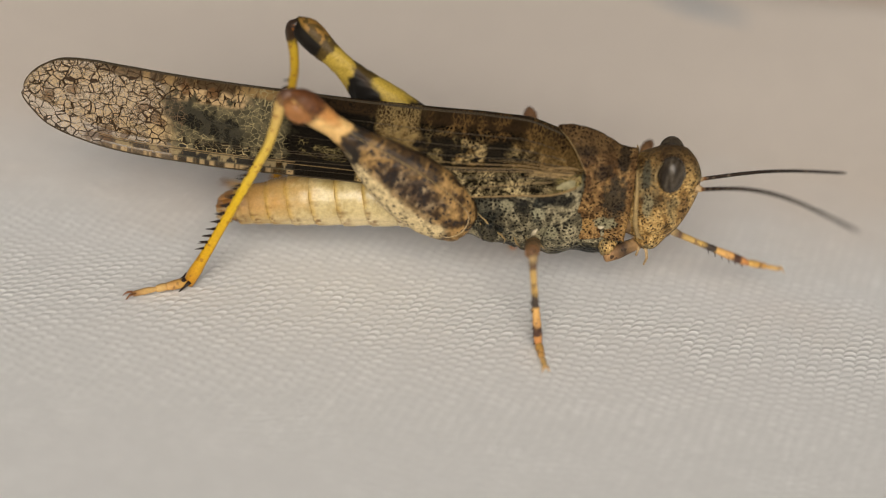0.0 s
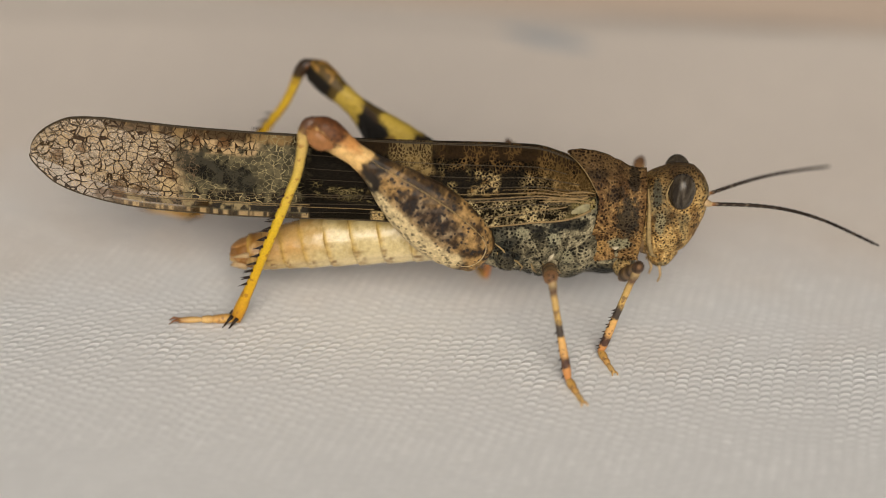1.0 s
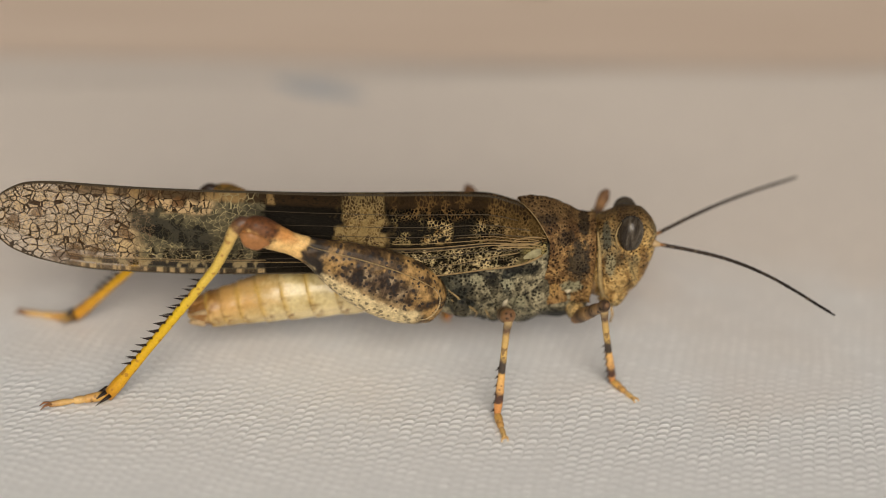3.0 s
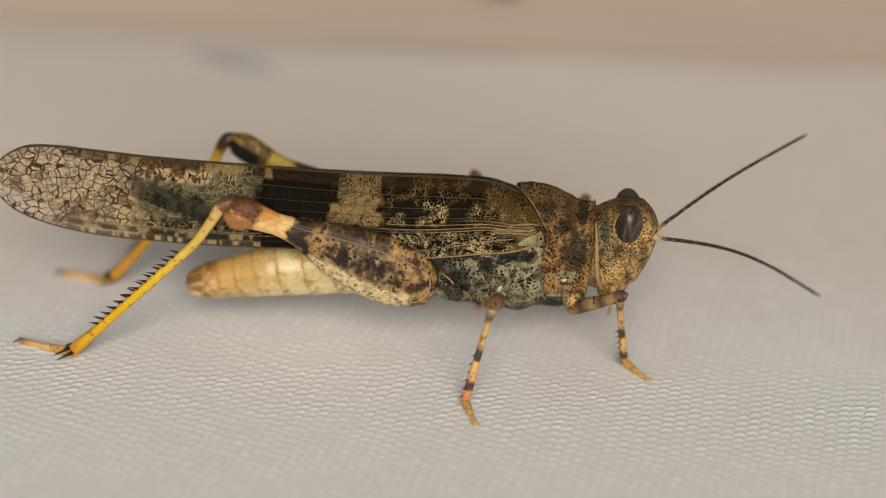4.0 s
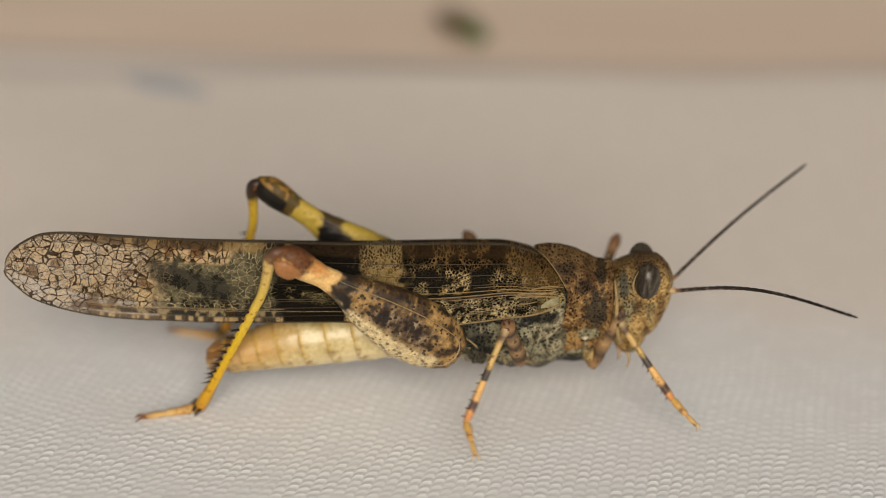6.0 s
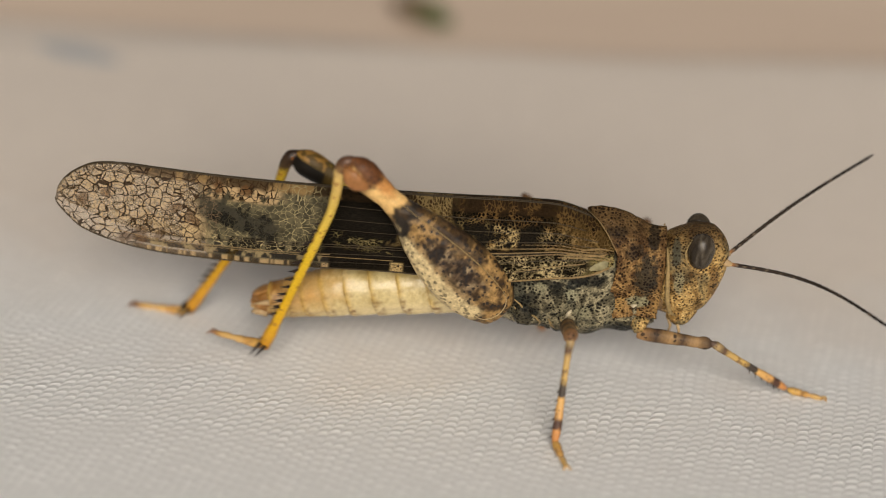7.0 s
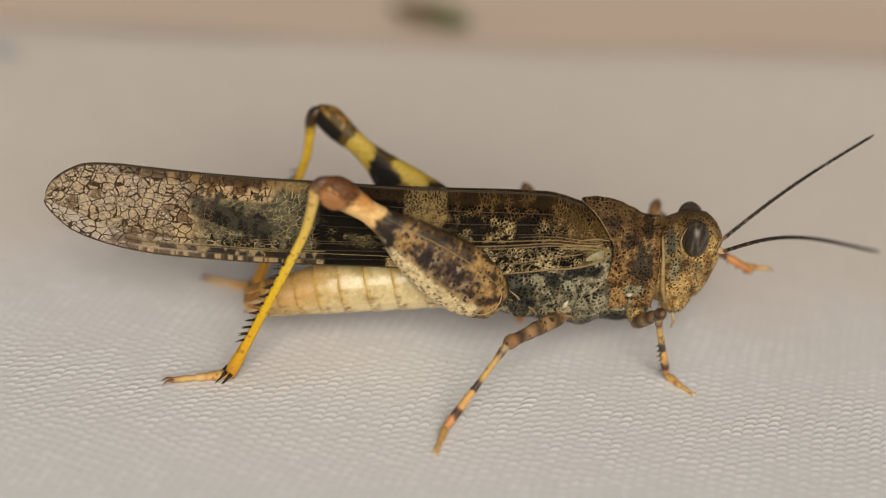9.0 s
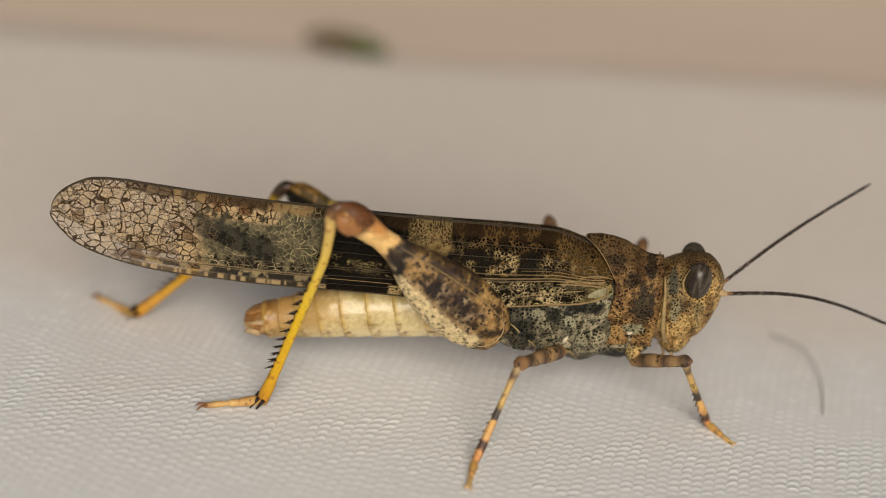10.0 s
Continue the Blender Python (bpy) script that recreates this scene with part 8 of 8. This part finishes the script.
        (1.9, 12.52, 7.64, 8.72, 14.34, 10.78, 0.35, 16.15, 13.04, 0.1),
        (2, 12.38, 7.58, 9, 13.48, 10.52, 0.35, 15.22, 12.84, 0.1),
        (2.1, 12.21, 7.52, 9.27, 12.48, 10.15, 0.35, 14.14, 12.53, 0.1),
        (2.2, 12.02, 7.49, 9.46, 11.45, 9.69, 0.35, 12.99, 12.14, 0.1),
        (2.3, 11.91, 7.48, 9.54, 10.5, 9.28, 0.35, 11.93, 11.8, 0.1),
        (2.4, 11.79, 7.52, 9.54, 9.69, 8.92, 0.35, 11, 11.5, 0.1),
        (2.5, 11.46, 7.63, 9.52, 8.9, 8.54, 0.35, 10.08, 11.18, 0.1),
        (2.6, 11.43, 7.7, 9.4, 8.23, 8.11, 0.35, 9.28, 10.81, 0.1),
        (2.7, 11.28, 7.8, 9.28, 7.69, 7.73, 0.35, 8.62, 10.47, 0.1),
        (2.8, 10.95, 7.95, 9.09, 6.88, 7.47, 0.35, 7.63, 10.27, 0.1),
        (2.9, 10.51, 8.13, 8.8, 5.84, 7.41, 0.35, 6.36, 10.25, 0.1),
        (3, 11.74, 3.99, 9.75, 11.2, 7.58, 3.84, 12.79, 9.89, 3.1),
        (3.1, 13.9, 6.75, 8.81, 16.86, 7.82, 0.35, 19.07, 9.7, 0.1),
        (3.2, 13.29, 6.98, 9.21, 15.28, 8.06, 0.35, 17.36, 10.07, 0.1),
        (3.3, 12.71, 7.17, 9.48, 13.72, 8.31, 0.35, 15.64, 10.48, 0.1),
        (3.4, 12.4, 7.23, 9.63, 12.23, 8.55, 0.35, 13.96, 10.88, 0.1),
        (3.5, 12.15, 7.34, 9.62, 10.87, 8.76, 0.35, 12.39, 11.23, 0.1),
        (3.6, 11.79, 7.52, 9.54, 9.69, 8.92, 0.35, 11, 11.5, 0.1),
        (3.7, 11.53, 7.67, 9.4, 8.72, 9, 0.35, 9.86, 11.67, 0.1),
        (3.8, 11.29, 7.79, 9.3, 8.03, 8.98, 0.35, 9.04, 11.7, 0.1),
        (3.9, 11.12, 7.86, 9.21, 7.52, 8.92, 0.35, 8.44, 11.66, 0.1),
        (4, 10.92, 7.95, 9.11, 6.98, 8.85, 0.35, 7.8, 11.62, 0.1),
        (4.1, 12.07, 4.75, 9.75, 9.8, 8.92, 3.86, 11.08, 11.41, 3.1),
        (4.2, 12.61, 7.19, 9.53, 12.72, 8.92, 0.35, 14.48, 11.22, 0.1),
        (4.3, 12.34, 7.3, 9.56, 12.34, 8.91, 0.35, 14.06, 11.24, 0.1),
        (4.4, 12.29, 7.31, 9.58, 11.89, 8.95, 0.35, 13.54, 11.33, 0.1),
        (4.5, 12.09, 7.38, 9.6, 11.4, 9, 0.35, 12.98, 11.43, 0.1),
        (4.6, 12.1, 7.38, 9.58, 10.93, 9.03, 0.35, 12.44, 11.5, 0.1),
        (4.7, 11.96, 7.45, 9.57, 10.44, 9.04, 0.35, 11.87, 11.55, 0.1),
        (4.8, 11.78, 7.51, 9.56, 10.04, 9.04, 0.35, 11.41, 11.59, 0.1),
        (4.9, 11.75, 7.54, 9.54, 9.75, 9.03, 0.35, 11.07, 11.61, 0.1),
        (5, 11.8, 7.53, 9.52, 9.66, 8.98, 0.35, 10.97, 11.57, 0.1),
        (5.1, 11.79, 7.52, 9.54, 9.69, 8.92, 0.35, 11, 11.5, 0.1),
        (5.2, 11.74, 7.52, 9.57, 9.78, 8.85, 0.35, 11.11, 11.42, 0.1),
        (5.3, 11.89, 7.48, 9.56, 9.88, 8.81, 0.35, 11.23, 11.37, 0.1),
        (5.4, 11.83, 7.48, 9.58, 9.98, 8.81, 0.35, 11.34, 11.36, 0.1),
        (5.5, 12, 7.44, 9.55, 10.04, 8.84, 0.35, 11.41, 11.39, 0.1),
        (5.6, 12, 7.44, 9.55, 10.04, 8.86, 0.35, 11.41, 11.41, 0.1),
        (5.7, 11.87, 7.49, 9.56, 9.91, 8.86, 0.35, 11.26, 11.42, 0.1),
        (5.8, 11.79, 7.52, 9.55, 9.7, 8.86, 0.35, 11.01, 11.44, 0.1),
        (5.9, 11.74, 7.58, 9.46, 9.09, 8.83, 0.35, 10.3, 11.46, 0.1),
        (6, 11.83, 5.09, 9.75, 13.14, 9.11, 3.83, 14.88, 11.31, 3.1),
        (6.1, 13.67, 7.13, 8.34, 17.07, 9.28, 0.35, 19.18, 11.26, 0.1),
        (6.2, 13.21, 7.21, 8.87, 15.59, 9.28, 0.35, 17.6, 11.36, 0.1),
        (6.3, 12.78, 7.25, 9.27, 14.03, 9.23, 0.35, 15.91, 11.43, 0.1),
        (6.4, 12.29, 7.36, 9.5, 12.47, 9.14, 0.35, 14.18, 11.48, 0.1),
        (6.5, 12.07, 7.4, 9.59, 11, 9.03, 0.35, 12.52, 11.49, 0.1),
        (6.6, 11.79, 7.52, 9.54, 9.69, 8.92, 0.35, 11, 11.5, 0.1),
        (6.7, 11.41, 7.69, 9.43, 8.59, 8.85, 0.35, 9.71, 11.52, 0.1),
        (6.8, 11.22, 7.82, 9.26, 7.77, 8.86, 0.35, 8.73, 11.59, 0.1),
        (6.9, 10.76, 7.98, 9.08, 6.82, 9.02, 0.35, 7.6, 11.81, 0.1),
        (7, 10.53, 8.12, 8.82, 5.99, 9.14, 0.35, 6.63, 11.96, 0.1),
        (7.1, 10.19, 8.19, 8.68, 5.36, 9.16, 0.35, 5.9, 12, 0.1),
        (7.2, 11.73, 5.08, 9.75, 9.28, 9.3, 3.87, 10.46, 11.84, 3.1),
        (7.3, 12.46, 7.38, 9.32, 13.48, 9.36, 0.35, 15.29, 11.61, 0.1),
        (7.4, 12.47, 7.37, 9.34, 13.44, 9.33, 0.35, 15.25, 11.59, 0.1),
        (7.5, 12.31, 7.43, 9.36, 13.24, 9.31, 0.35, 15.04, 11.59, 0.1),
        (7.6, 12.23, 7.4, 9.46, 12.66, 9.24, 0.35, 14.39, 11.56, 0.1),
        (7.7, 11.91, 7.47, 9.55, 11.83, 9.15, 0.35, 13.46, 11.55, 0.1),
        (7.8, 11.72, 7.51, 9.6, 10.88, 9.1, 0.35, 12.38, 11.58, 0.1),
        (7.9, 11.51, 7.57, 9.6, 10.15, 9.06, 0.35, 11.53, 11.6, 0.1),
        (8, 11.51, 7.58, 9.59, 9.81, 9, 0.35, 11.14, 11.57, 0.1),
        (8.1, 11.38, 7.6, 9.6, 9.69, 8.92, 0.35, 11, 11.5, 0.1),
        (8.2, 11.4, 7.59, 9.61, 9.67, 8.83, 0.35, 10.98, 11.41, 0.1),
        (8.3, 11.41, 7.59, 9.62, 9.65, 8.74, 0.35, 10.96, 11.33, 0.1),
        (8.4, 11.45, 7.58, 9.61, 9.59, 8.69, 0.35, 10.89, 11.28, 0.1),
        (8.5, 11.52, 7.57, 9.59, 9.48, 8.65, 0.35, 10.76, 11.25, 0.1),
        (8.6, 11.87, 7.52, 9.49, 9.25, 8.55, 0.35, 10.49, 11.16, 0.1),
        (8.7, 12.15, 7.52, 9.31, 8.78, 8.42, 0.35, 9.94, 11.07, 0.1),
        (8.8, 12.4, 7.55, 9.05, 8.28, 8.3, 0.35, 9.34, 11, 0.1),
        (8.9, 10.69, 2.32, 9.75, 13.15, 5.77, 4.98, 15.19, 7.7, 4.26),
        (9, 11.83, 6.56, 9.75, 18.45, 3.27, 7.17, 20.96, 4.5, 6.42),
        (9.1, 12.77, 3.98, 9.75, 14.8, 6.12, 3.42, 17.02, 7.98, 3.26),
        (9.2, 13.46, 6.79, 9.35, 11.27, 8.98, 0.35, 12.83, 11.42, 0.1),
        (9.3, 13.14, 7.02, 9.31, 10.42, 8.93, 0.35, 11.85, 11.44, 0.1),
        (9.4, 12.59, 7.32, 9.33, 9.69, 8.92, 0.35, 11, 11.5, 0.1),
        (9.5, 12.09, 7.56, 9.28, 8.83, 8.91, 0.35, 9.98, 11.56, 0.1),
        (9.6, 11.73, 7.75, 9.14, 7.96, 8.85, 0.35, 8.96, 11.57, 0.1),
        (9.7, 12.09, 5.54, 9.75, 8.24, 8.96, 3.48, 9.25, 11.57, 2.7),
        (9.8, 11.67, 7.52, 9.62, 10.61, 9.01, 0.35, 12.07, 11.51, 0.1),
        (9.9, 11.17, 7.64, 9.63, 9.69, 8.92, 0.35, 11, 11.5, 0.1),
        (10, 10.81, 7.71, 9.6, 8.92, 8.86, 0.35, 10.1, 11.5, 0.1),
    ],
}
# seconds and the way from base to tip of each antenna
ANTENNA_ROWS = {
    "right": [
        (0, 9.48, -9.83, 3.08),
        (0.1, 11.96, 1.78, -7.05),
        (0.2, 12.08, 3.04, -6.39),
        (0.3, 12.03, 1.72, -6.95),
        (0.4, 11.61, -0.21, -7.83),
        (0.5, 12.05, 2.35, -6.73),
        (0.6, 12.39, 1.54, -6.33),
        (0.7, 12.71, 2.96, -5.06),
        (0.8, 13.01, 3.27, -4),
        (0.9, 12.97, 3.37, -4.06),
        (1, 13.24, 2.29, -3.93),
        (1.1, 13.12, -0.62, -4.86),
        (1.2, 12.24, -2.67, -6.26),
        (1.3, 10.77, -4.97, -7.44),
        (1.4, 12.72, -2.04, -5.47),
        (1.5, 13.31, 0.34, -4.34),
        (1.6, 9.88, -9.12, 3.9),
        (1.7, 9.62, -9.32, 4.07),
        (1.8, 10.2, -8.8, 3.81),
        (1.9, 13.18, 2.53, -3.97),
        (2, 12.17, -1.4, -6.78),
        (2.1, 10.28, -1.86, -9.31),
        (2.2, 12, -0.9, -7.16),
        (2.3, 11.15, -1.81, -8.27),
        (2.4, 10.2, -2.73, -9.19),
        (2.5, 10.51, -2.7, -8.85),
        (2.6, 11.97, 0.24, -7.26),
        (2.7, 12.54, 0.34, -6.22),
        (2.8, 12.31, -0.57, -5.5),
        (2.9, 12.08, -1.47, -4.78),
        (3, 11.85, -2.38, -4.05),
        (3.1, 11.62, -3.29, -3.33),
        (3.2, 11.39, -4.19, -2.61),
        (3.3, 11.16, -5.1, -1.88),
        (3.4, 10.93, -6.01, -1.16),
        (3.5, 10.7, -6.91, -0.44),
        (3.6, 10.47, -7.82, 0.29),
        (3.7, 10.24, -8.72, 1.01),
        (3.8, 10.01, -9.63, 1.73),
        (3.9, 10.02, -9.63, 1.65),
        (4, 12.62, 2.8, -5.37),
        (4.1, 10.97, -0.05, -8.7),
        (4.2, 11.82, 0.47, -7.49),
        (4.3, 11.97, -0.16, -7.26),
        (4.4, 12.7, 1.64, -5.65),
        (4.5, 13.06, 2.02, -4.63),
        (4.6, 13.26, 1.56, -4.23),
        (4.7, 12.85, -0.92, -5.48),
        (4.8, 12.09, -2, -6.77),
        (4.9, 11.8, -2.03, -7.26),
        (5, 12.24, -1.93, -6.52),
        (5.1, 12.2, -2.22, -6.5),
        (5.2, 12.12, -2, -6.71),
        (5.3, 12.1, -2.1, -6.72),
        (5.4, 12.13, -2.06, -6.68),
        (5.5, 12.34, -1.2, -6.51),
        (5.6, 12.31, -1.95, -6.38),
        (5.7, 8.98, -8.9, 6.01),
        (5.8, 9.11, -8.08, 4.61),
        (5.9, 9.24, -7.27, 3.22),
        (6, 9.37, -6.45, 1.82),
        (6.1, 9.5, -5.63, 0.42),
        (6.2, 9.63, -4.82, -0.97),
        (6.3, 9.76, -4, -2.37),
        (6.4, 9.89, -3.18, -3.77),
        (6.5, 10.02, -2.37, -5.16),
        (6.6, 10.15, -1.55, -6.56),
        (6.7, 10.28, -0.73, -7.96),
        (6.8, 10.41, 0.08, -9.36),
        (6.9, 11.69, 0.04, -7.71),
        (7, 12.78, 1.91, -5.39),
        (7.1, 12.99, 2.95, -4.3),
        (7.2, 12.97, 3.12, -4.23),
        (7.3, 12.95, 3.29, -4.17),
        (7.4, 12.92, 3.46, -4.11),
        (7.5, 12.9, 3.63, -4.05),
        (7.6, 12.05, 2.92, -6.08),
        (7.7, 11.2, 2.22, -8.11),
        (7.8, 8.08, 0.15, -11.43),
        (7.9, 7.3, -0.57, -11.93),
        (8, 6.78, -2.61, -11.97),
        (8.1, 7.14, -2.53, -11.78),
        (8.2, 7.21, -3.16, -11.58),
        (8.3, 7.22, -3.15, -11.58),
        (8.4, 7.26, -2.54, -11.7),
        (8.5, 7.33, -2.9, -11.57),
        (8.6, 8.34, -1.77, -11.1),
        (8.7, 8.56, -8.86, 6.64),
        (8.8, 8, -9.77, 6.04),
        (8.9, 8.2, -9.83, 5.66),
        (9, 8.35, -9.94, 5.26),
        (9.1, 8.82, -9.94, 4.4),
        (9.2, 13.14, 3.44, -3.38),
        (9.3, 13.07, 2.99, -4.02),
        (9.4, 9.27, -9.81, 3.72),
        (9.5, 9.73, -9.27, 3.91),
        (9.6, 9.56, -9.48, 3.82),
        (9.7, 9.78, -9.55, 3.05),
        (9.8, 10.02, -9.15, 3.46),
        (9.9, 9.04, -10.07, 3.59),
        (10, 13.45, 2.65, -2.84),
    ],
    "left": [
        (0, 11.38, 7.89, -2.05),
        (0.1, 11.08, 8.56, 0.02),
        (0.2, 11.14, 8.46, -0.67),
        (0.3, 10.57, 8.95, -2.04),
        (0.4, 11, 8.6, -0.95),
        (0.5, 11.34, 7.95, 2.05),
        (0.6, 11.49, 7.47, 2.87),
        (0.7, 11.26, 6.95, 4.56),
        (0.8, 11.24, 7.53, 3.58),
        (0.9, 10.94, 8.49, 2.09),
        (1, 10.75, 8.85, -1.45),
        (1.1, 10.93, 8.59, -1.64),
        (1.2, 11.26, 8.27, -0.88),
        (1.3, 11.85, 7.41, -0.88),
        (1.4, 11.99, 6.8, -2.43),
        (1.5, 12.84, 5.58, 0.11),
        (1.6, 12.31, 5.99, 2.95),
        (1.7, 11.31, 6.08, 5.58),
        (1.8, 11.93, 5.68, 4.63),
        (1.9, 12.36, 6.12, 2.41),
        (2, 12.87, 5.43, -0.97),
        (2.1, 12.06, 4.02, -5.86),
        (2.2, 12.05, 3.96, -5.93),
        (2.3, 12.49, 3.94, -4.94),
        (2.4, 12.84, 4.7, -3),
        (2.5, 12.49, 5.61, -2.9),
        (2.6, 12.06, 6.8, -2.07),
        (2.7, 12.31, 6.64, 0.52),
        (2.8, 12.18, 6.73, 0.88),
        (2.9, 12.04, 6.83, 1.24),
        (3, 11.91, 6.92, 1.6),
        (3.1, 11.77, 7.01, 1.96),
        (3.2, 11.64, 7.1, 2.32),
        (3.3, 11.5, 7.2, 2.68),
        (3.4, 11.37, 7.29, 3.04),
        (3.5, 11.23, 7.38, 3.4),
        (3.6, 11.1, 7.48, 3.75),
        (3.7, 10.97, 7.57, 4.11),
        (3.8, 10.83, 7.66, 4.47),
        (3.9, 10.98, 7.65, 4.13),
        (4, 11.08, 6.76, 5.25),
        (4.1, 11.08, 6.98, 4.94),
        (4.2, 11.7, 6.6, 3.94),
        (4.3, 12.06, 6.3, 3.31),
        (4.4, 12.18, 6.48, 2.39),
        (4.5, 12.56, 5.98, 1.55),
        (4.6, 12.82, 5.62, -0.03),
        (4.7, 12.84, 4.75, -2.94),
        (4.8, 11.93, 4.92, -5.43),
        (4.9, 11.88, 4.83, -5.62),
        (5, 11.93, 5, -5.36),
        (5.1, 12.18, 4.61, -5.13),
        (5.2, 12.22, 4.68, -4.98),
        (5.3, 12.26, 4.64, -4.92),
        (5.4, 12.97, 4.8, -2.2),
        (5.5, 12.96, 4.96, 1.85),
        (5.6, 11.94, 5.03, 5.31),
        (5.7, 10.72, 5.54, 7.09),
        (5.8, 10.7, 5.74, 6.92),
        (5.9, 10.67, 5.94, 6.75),
        (6, 10.65, 6.14, 6.58),
        (6.1, 10.62, 6.34, 6.4),
        (6.2, 10.6, 6.54, 6.23),
        (6.3, 10.57, 6.73, 6.06),
        (6.4, 10.55, 6.93, 5.89),
        (6.5, 10.52, 7.13, 5.72),
        (6.6, 10.5, 7.33, 5.55),
        (6.7, 10.47, 7.53, 5.37),
        (6.8, 10.45, 7.73, 5.2),
        (6.9, 10.9, 7.35, 4.81),
        (7, 10.72, 7.17, 5.45),
        (7.1, 10.53, 6.82, 6.22),
        (7.2, 10.54, 7.51, 5.34),
        (7.3, 10.63, 7.44, 5.26),
        (7.4, 10.74, 6.7, 5.91),
        (7.5, 10.84, 5.96, 6.56),
        (7.6, 11.06, 6.94, 4.51),
        (7.7, 11.28, 7.93, 2.45),
        (7.8, 10.83, 8.84, 0.71),
        (7.9, 10.9, 8.69, -1.34),
        (8, 11.49, 7.66, -2.3),
        (8.1, 11.53, 7.61, -2.27),
        (8.2, 11.89, 7.02, -2.28),
        (8.3, 12.35, 6.32, -1.88),
        (8.4, 12.55, 6.06, -1.35),
        (8.5, 12.79, 5.57, -1.18),
        (8.6, 12.78, 5.66, -0.8),
        (8.7, 12.49, 5.26, 3.51),
        (8.8, 11.71, 4.73, 6.05),
        (8.9, 11.24, 4.75, 6.86),
        (9, 11.21, 4.69, 6.95),
        (9.1, 11.41, 5.62, 5.84),
        (9.2, 11.13, 5.42, 6.54),
        (9.3, 11.25, 5.81, 5.98),
        (9.4, 10.89, 6.12, 6.31),
        (9.5, 10.79, 6.47, 6.14),
        (9.6, 10.49, 6.95, 6.14),
        (9.7, 10.55, 7.17, 5.77),
        (9.8, 10.64, 6.71, 6.14),
        (9.9, 10.66, 7.03, 5.73),
        (10, 10.9, 6.17, 6.24),
    ],
}
def aim(a, b, up):
    """A pose at a with its x axis towards b and its z axis as near to up as can be."""
    a, b = Vector(a), Vector(b)
    x = (b - a).normalized()
    z = (Vector(up) - x * x.dot(Vector(up))).normalized()
    y = z.cross(x)
    m = Matrix((x, y, z)).transposed().to_4x4()
    m.translation = a * MM
    return m


def motions():
    walk(grasshopper, [(t, pose(x * MM, y * MM, 0, 0, float(np.interp(t, *zip(*BODY_PITCH))), h)) for t, x, y, h in BODY_ROWS])
    walk(hopper, [(t, pose(x * MM, y * MM, (GROUND + 0.35) * MM, 0, 0, float(np.interp(t, *zip(*HOPPER_TURNS))))) for t, x, y in HOPPER_ROWS])
    for key, rows in LEG_ROWS.items():
        thigh, shin, sole = LEGS[key]
        hind = "hind" in key
        walk(thigh, [(r[0], aim(HIPS[key], r[1:4], (0.3, 0, 1))) for r in rows])
        walk(shin, [(r[0], aim(r[1:4], r[4:7], (-1, 0, 0.25) if hind else (0.6, 0, 1))) for r in rows])
        walk(sole, [(r[0], aim(r[4:7], r[7:10], (0, 0, 1))) for r in rows])
    for key, rows in ANTENNA_ROWS.items():
        side = -1 if key == "right" else 1
        walk(FEELERS[key], [(r[0], aim((16.0, side * 0.8, 10.32), (15.9 + r[1], side * 0.8 + r[2], 10.5 + r[3]), (0, 0, 1))) for r in rows])


motions()
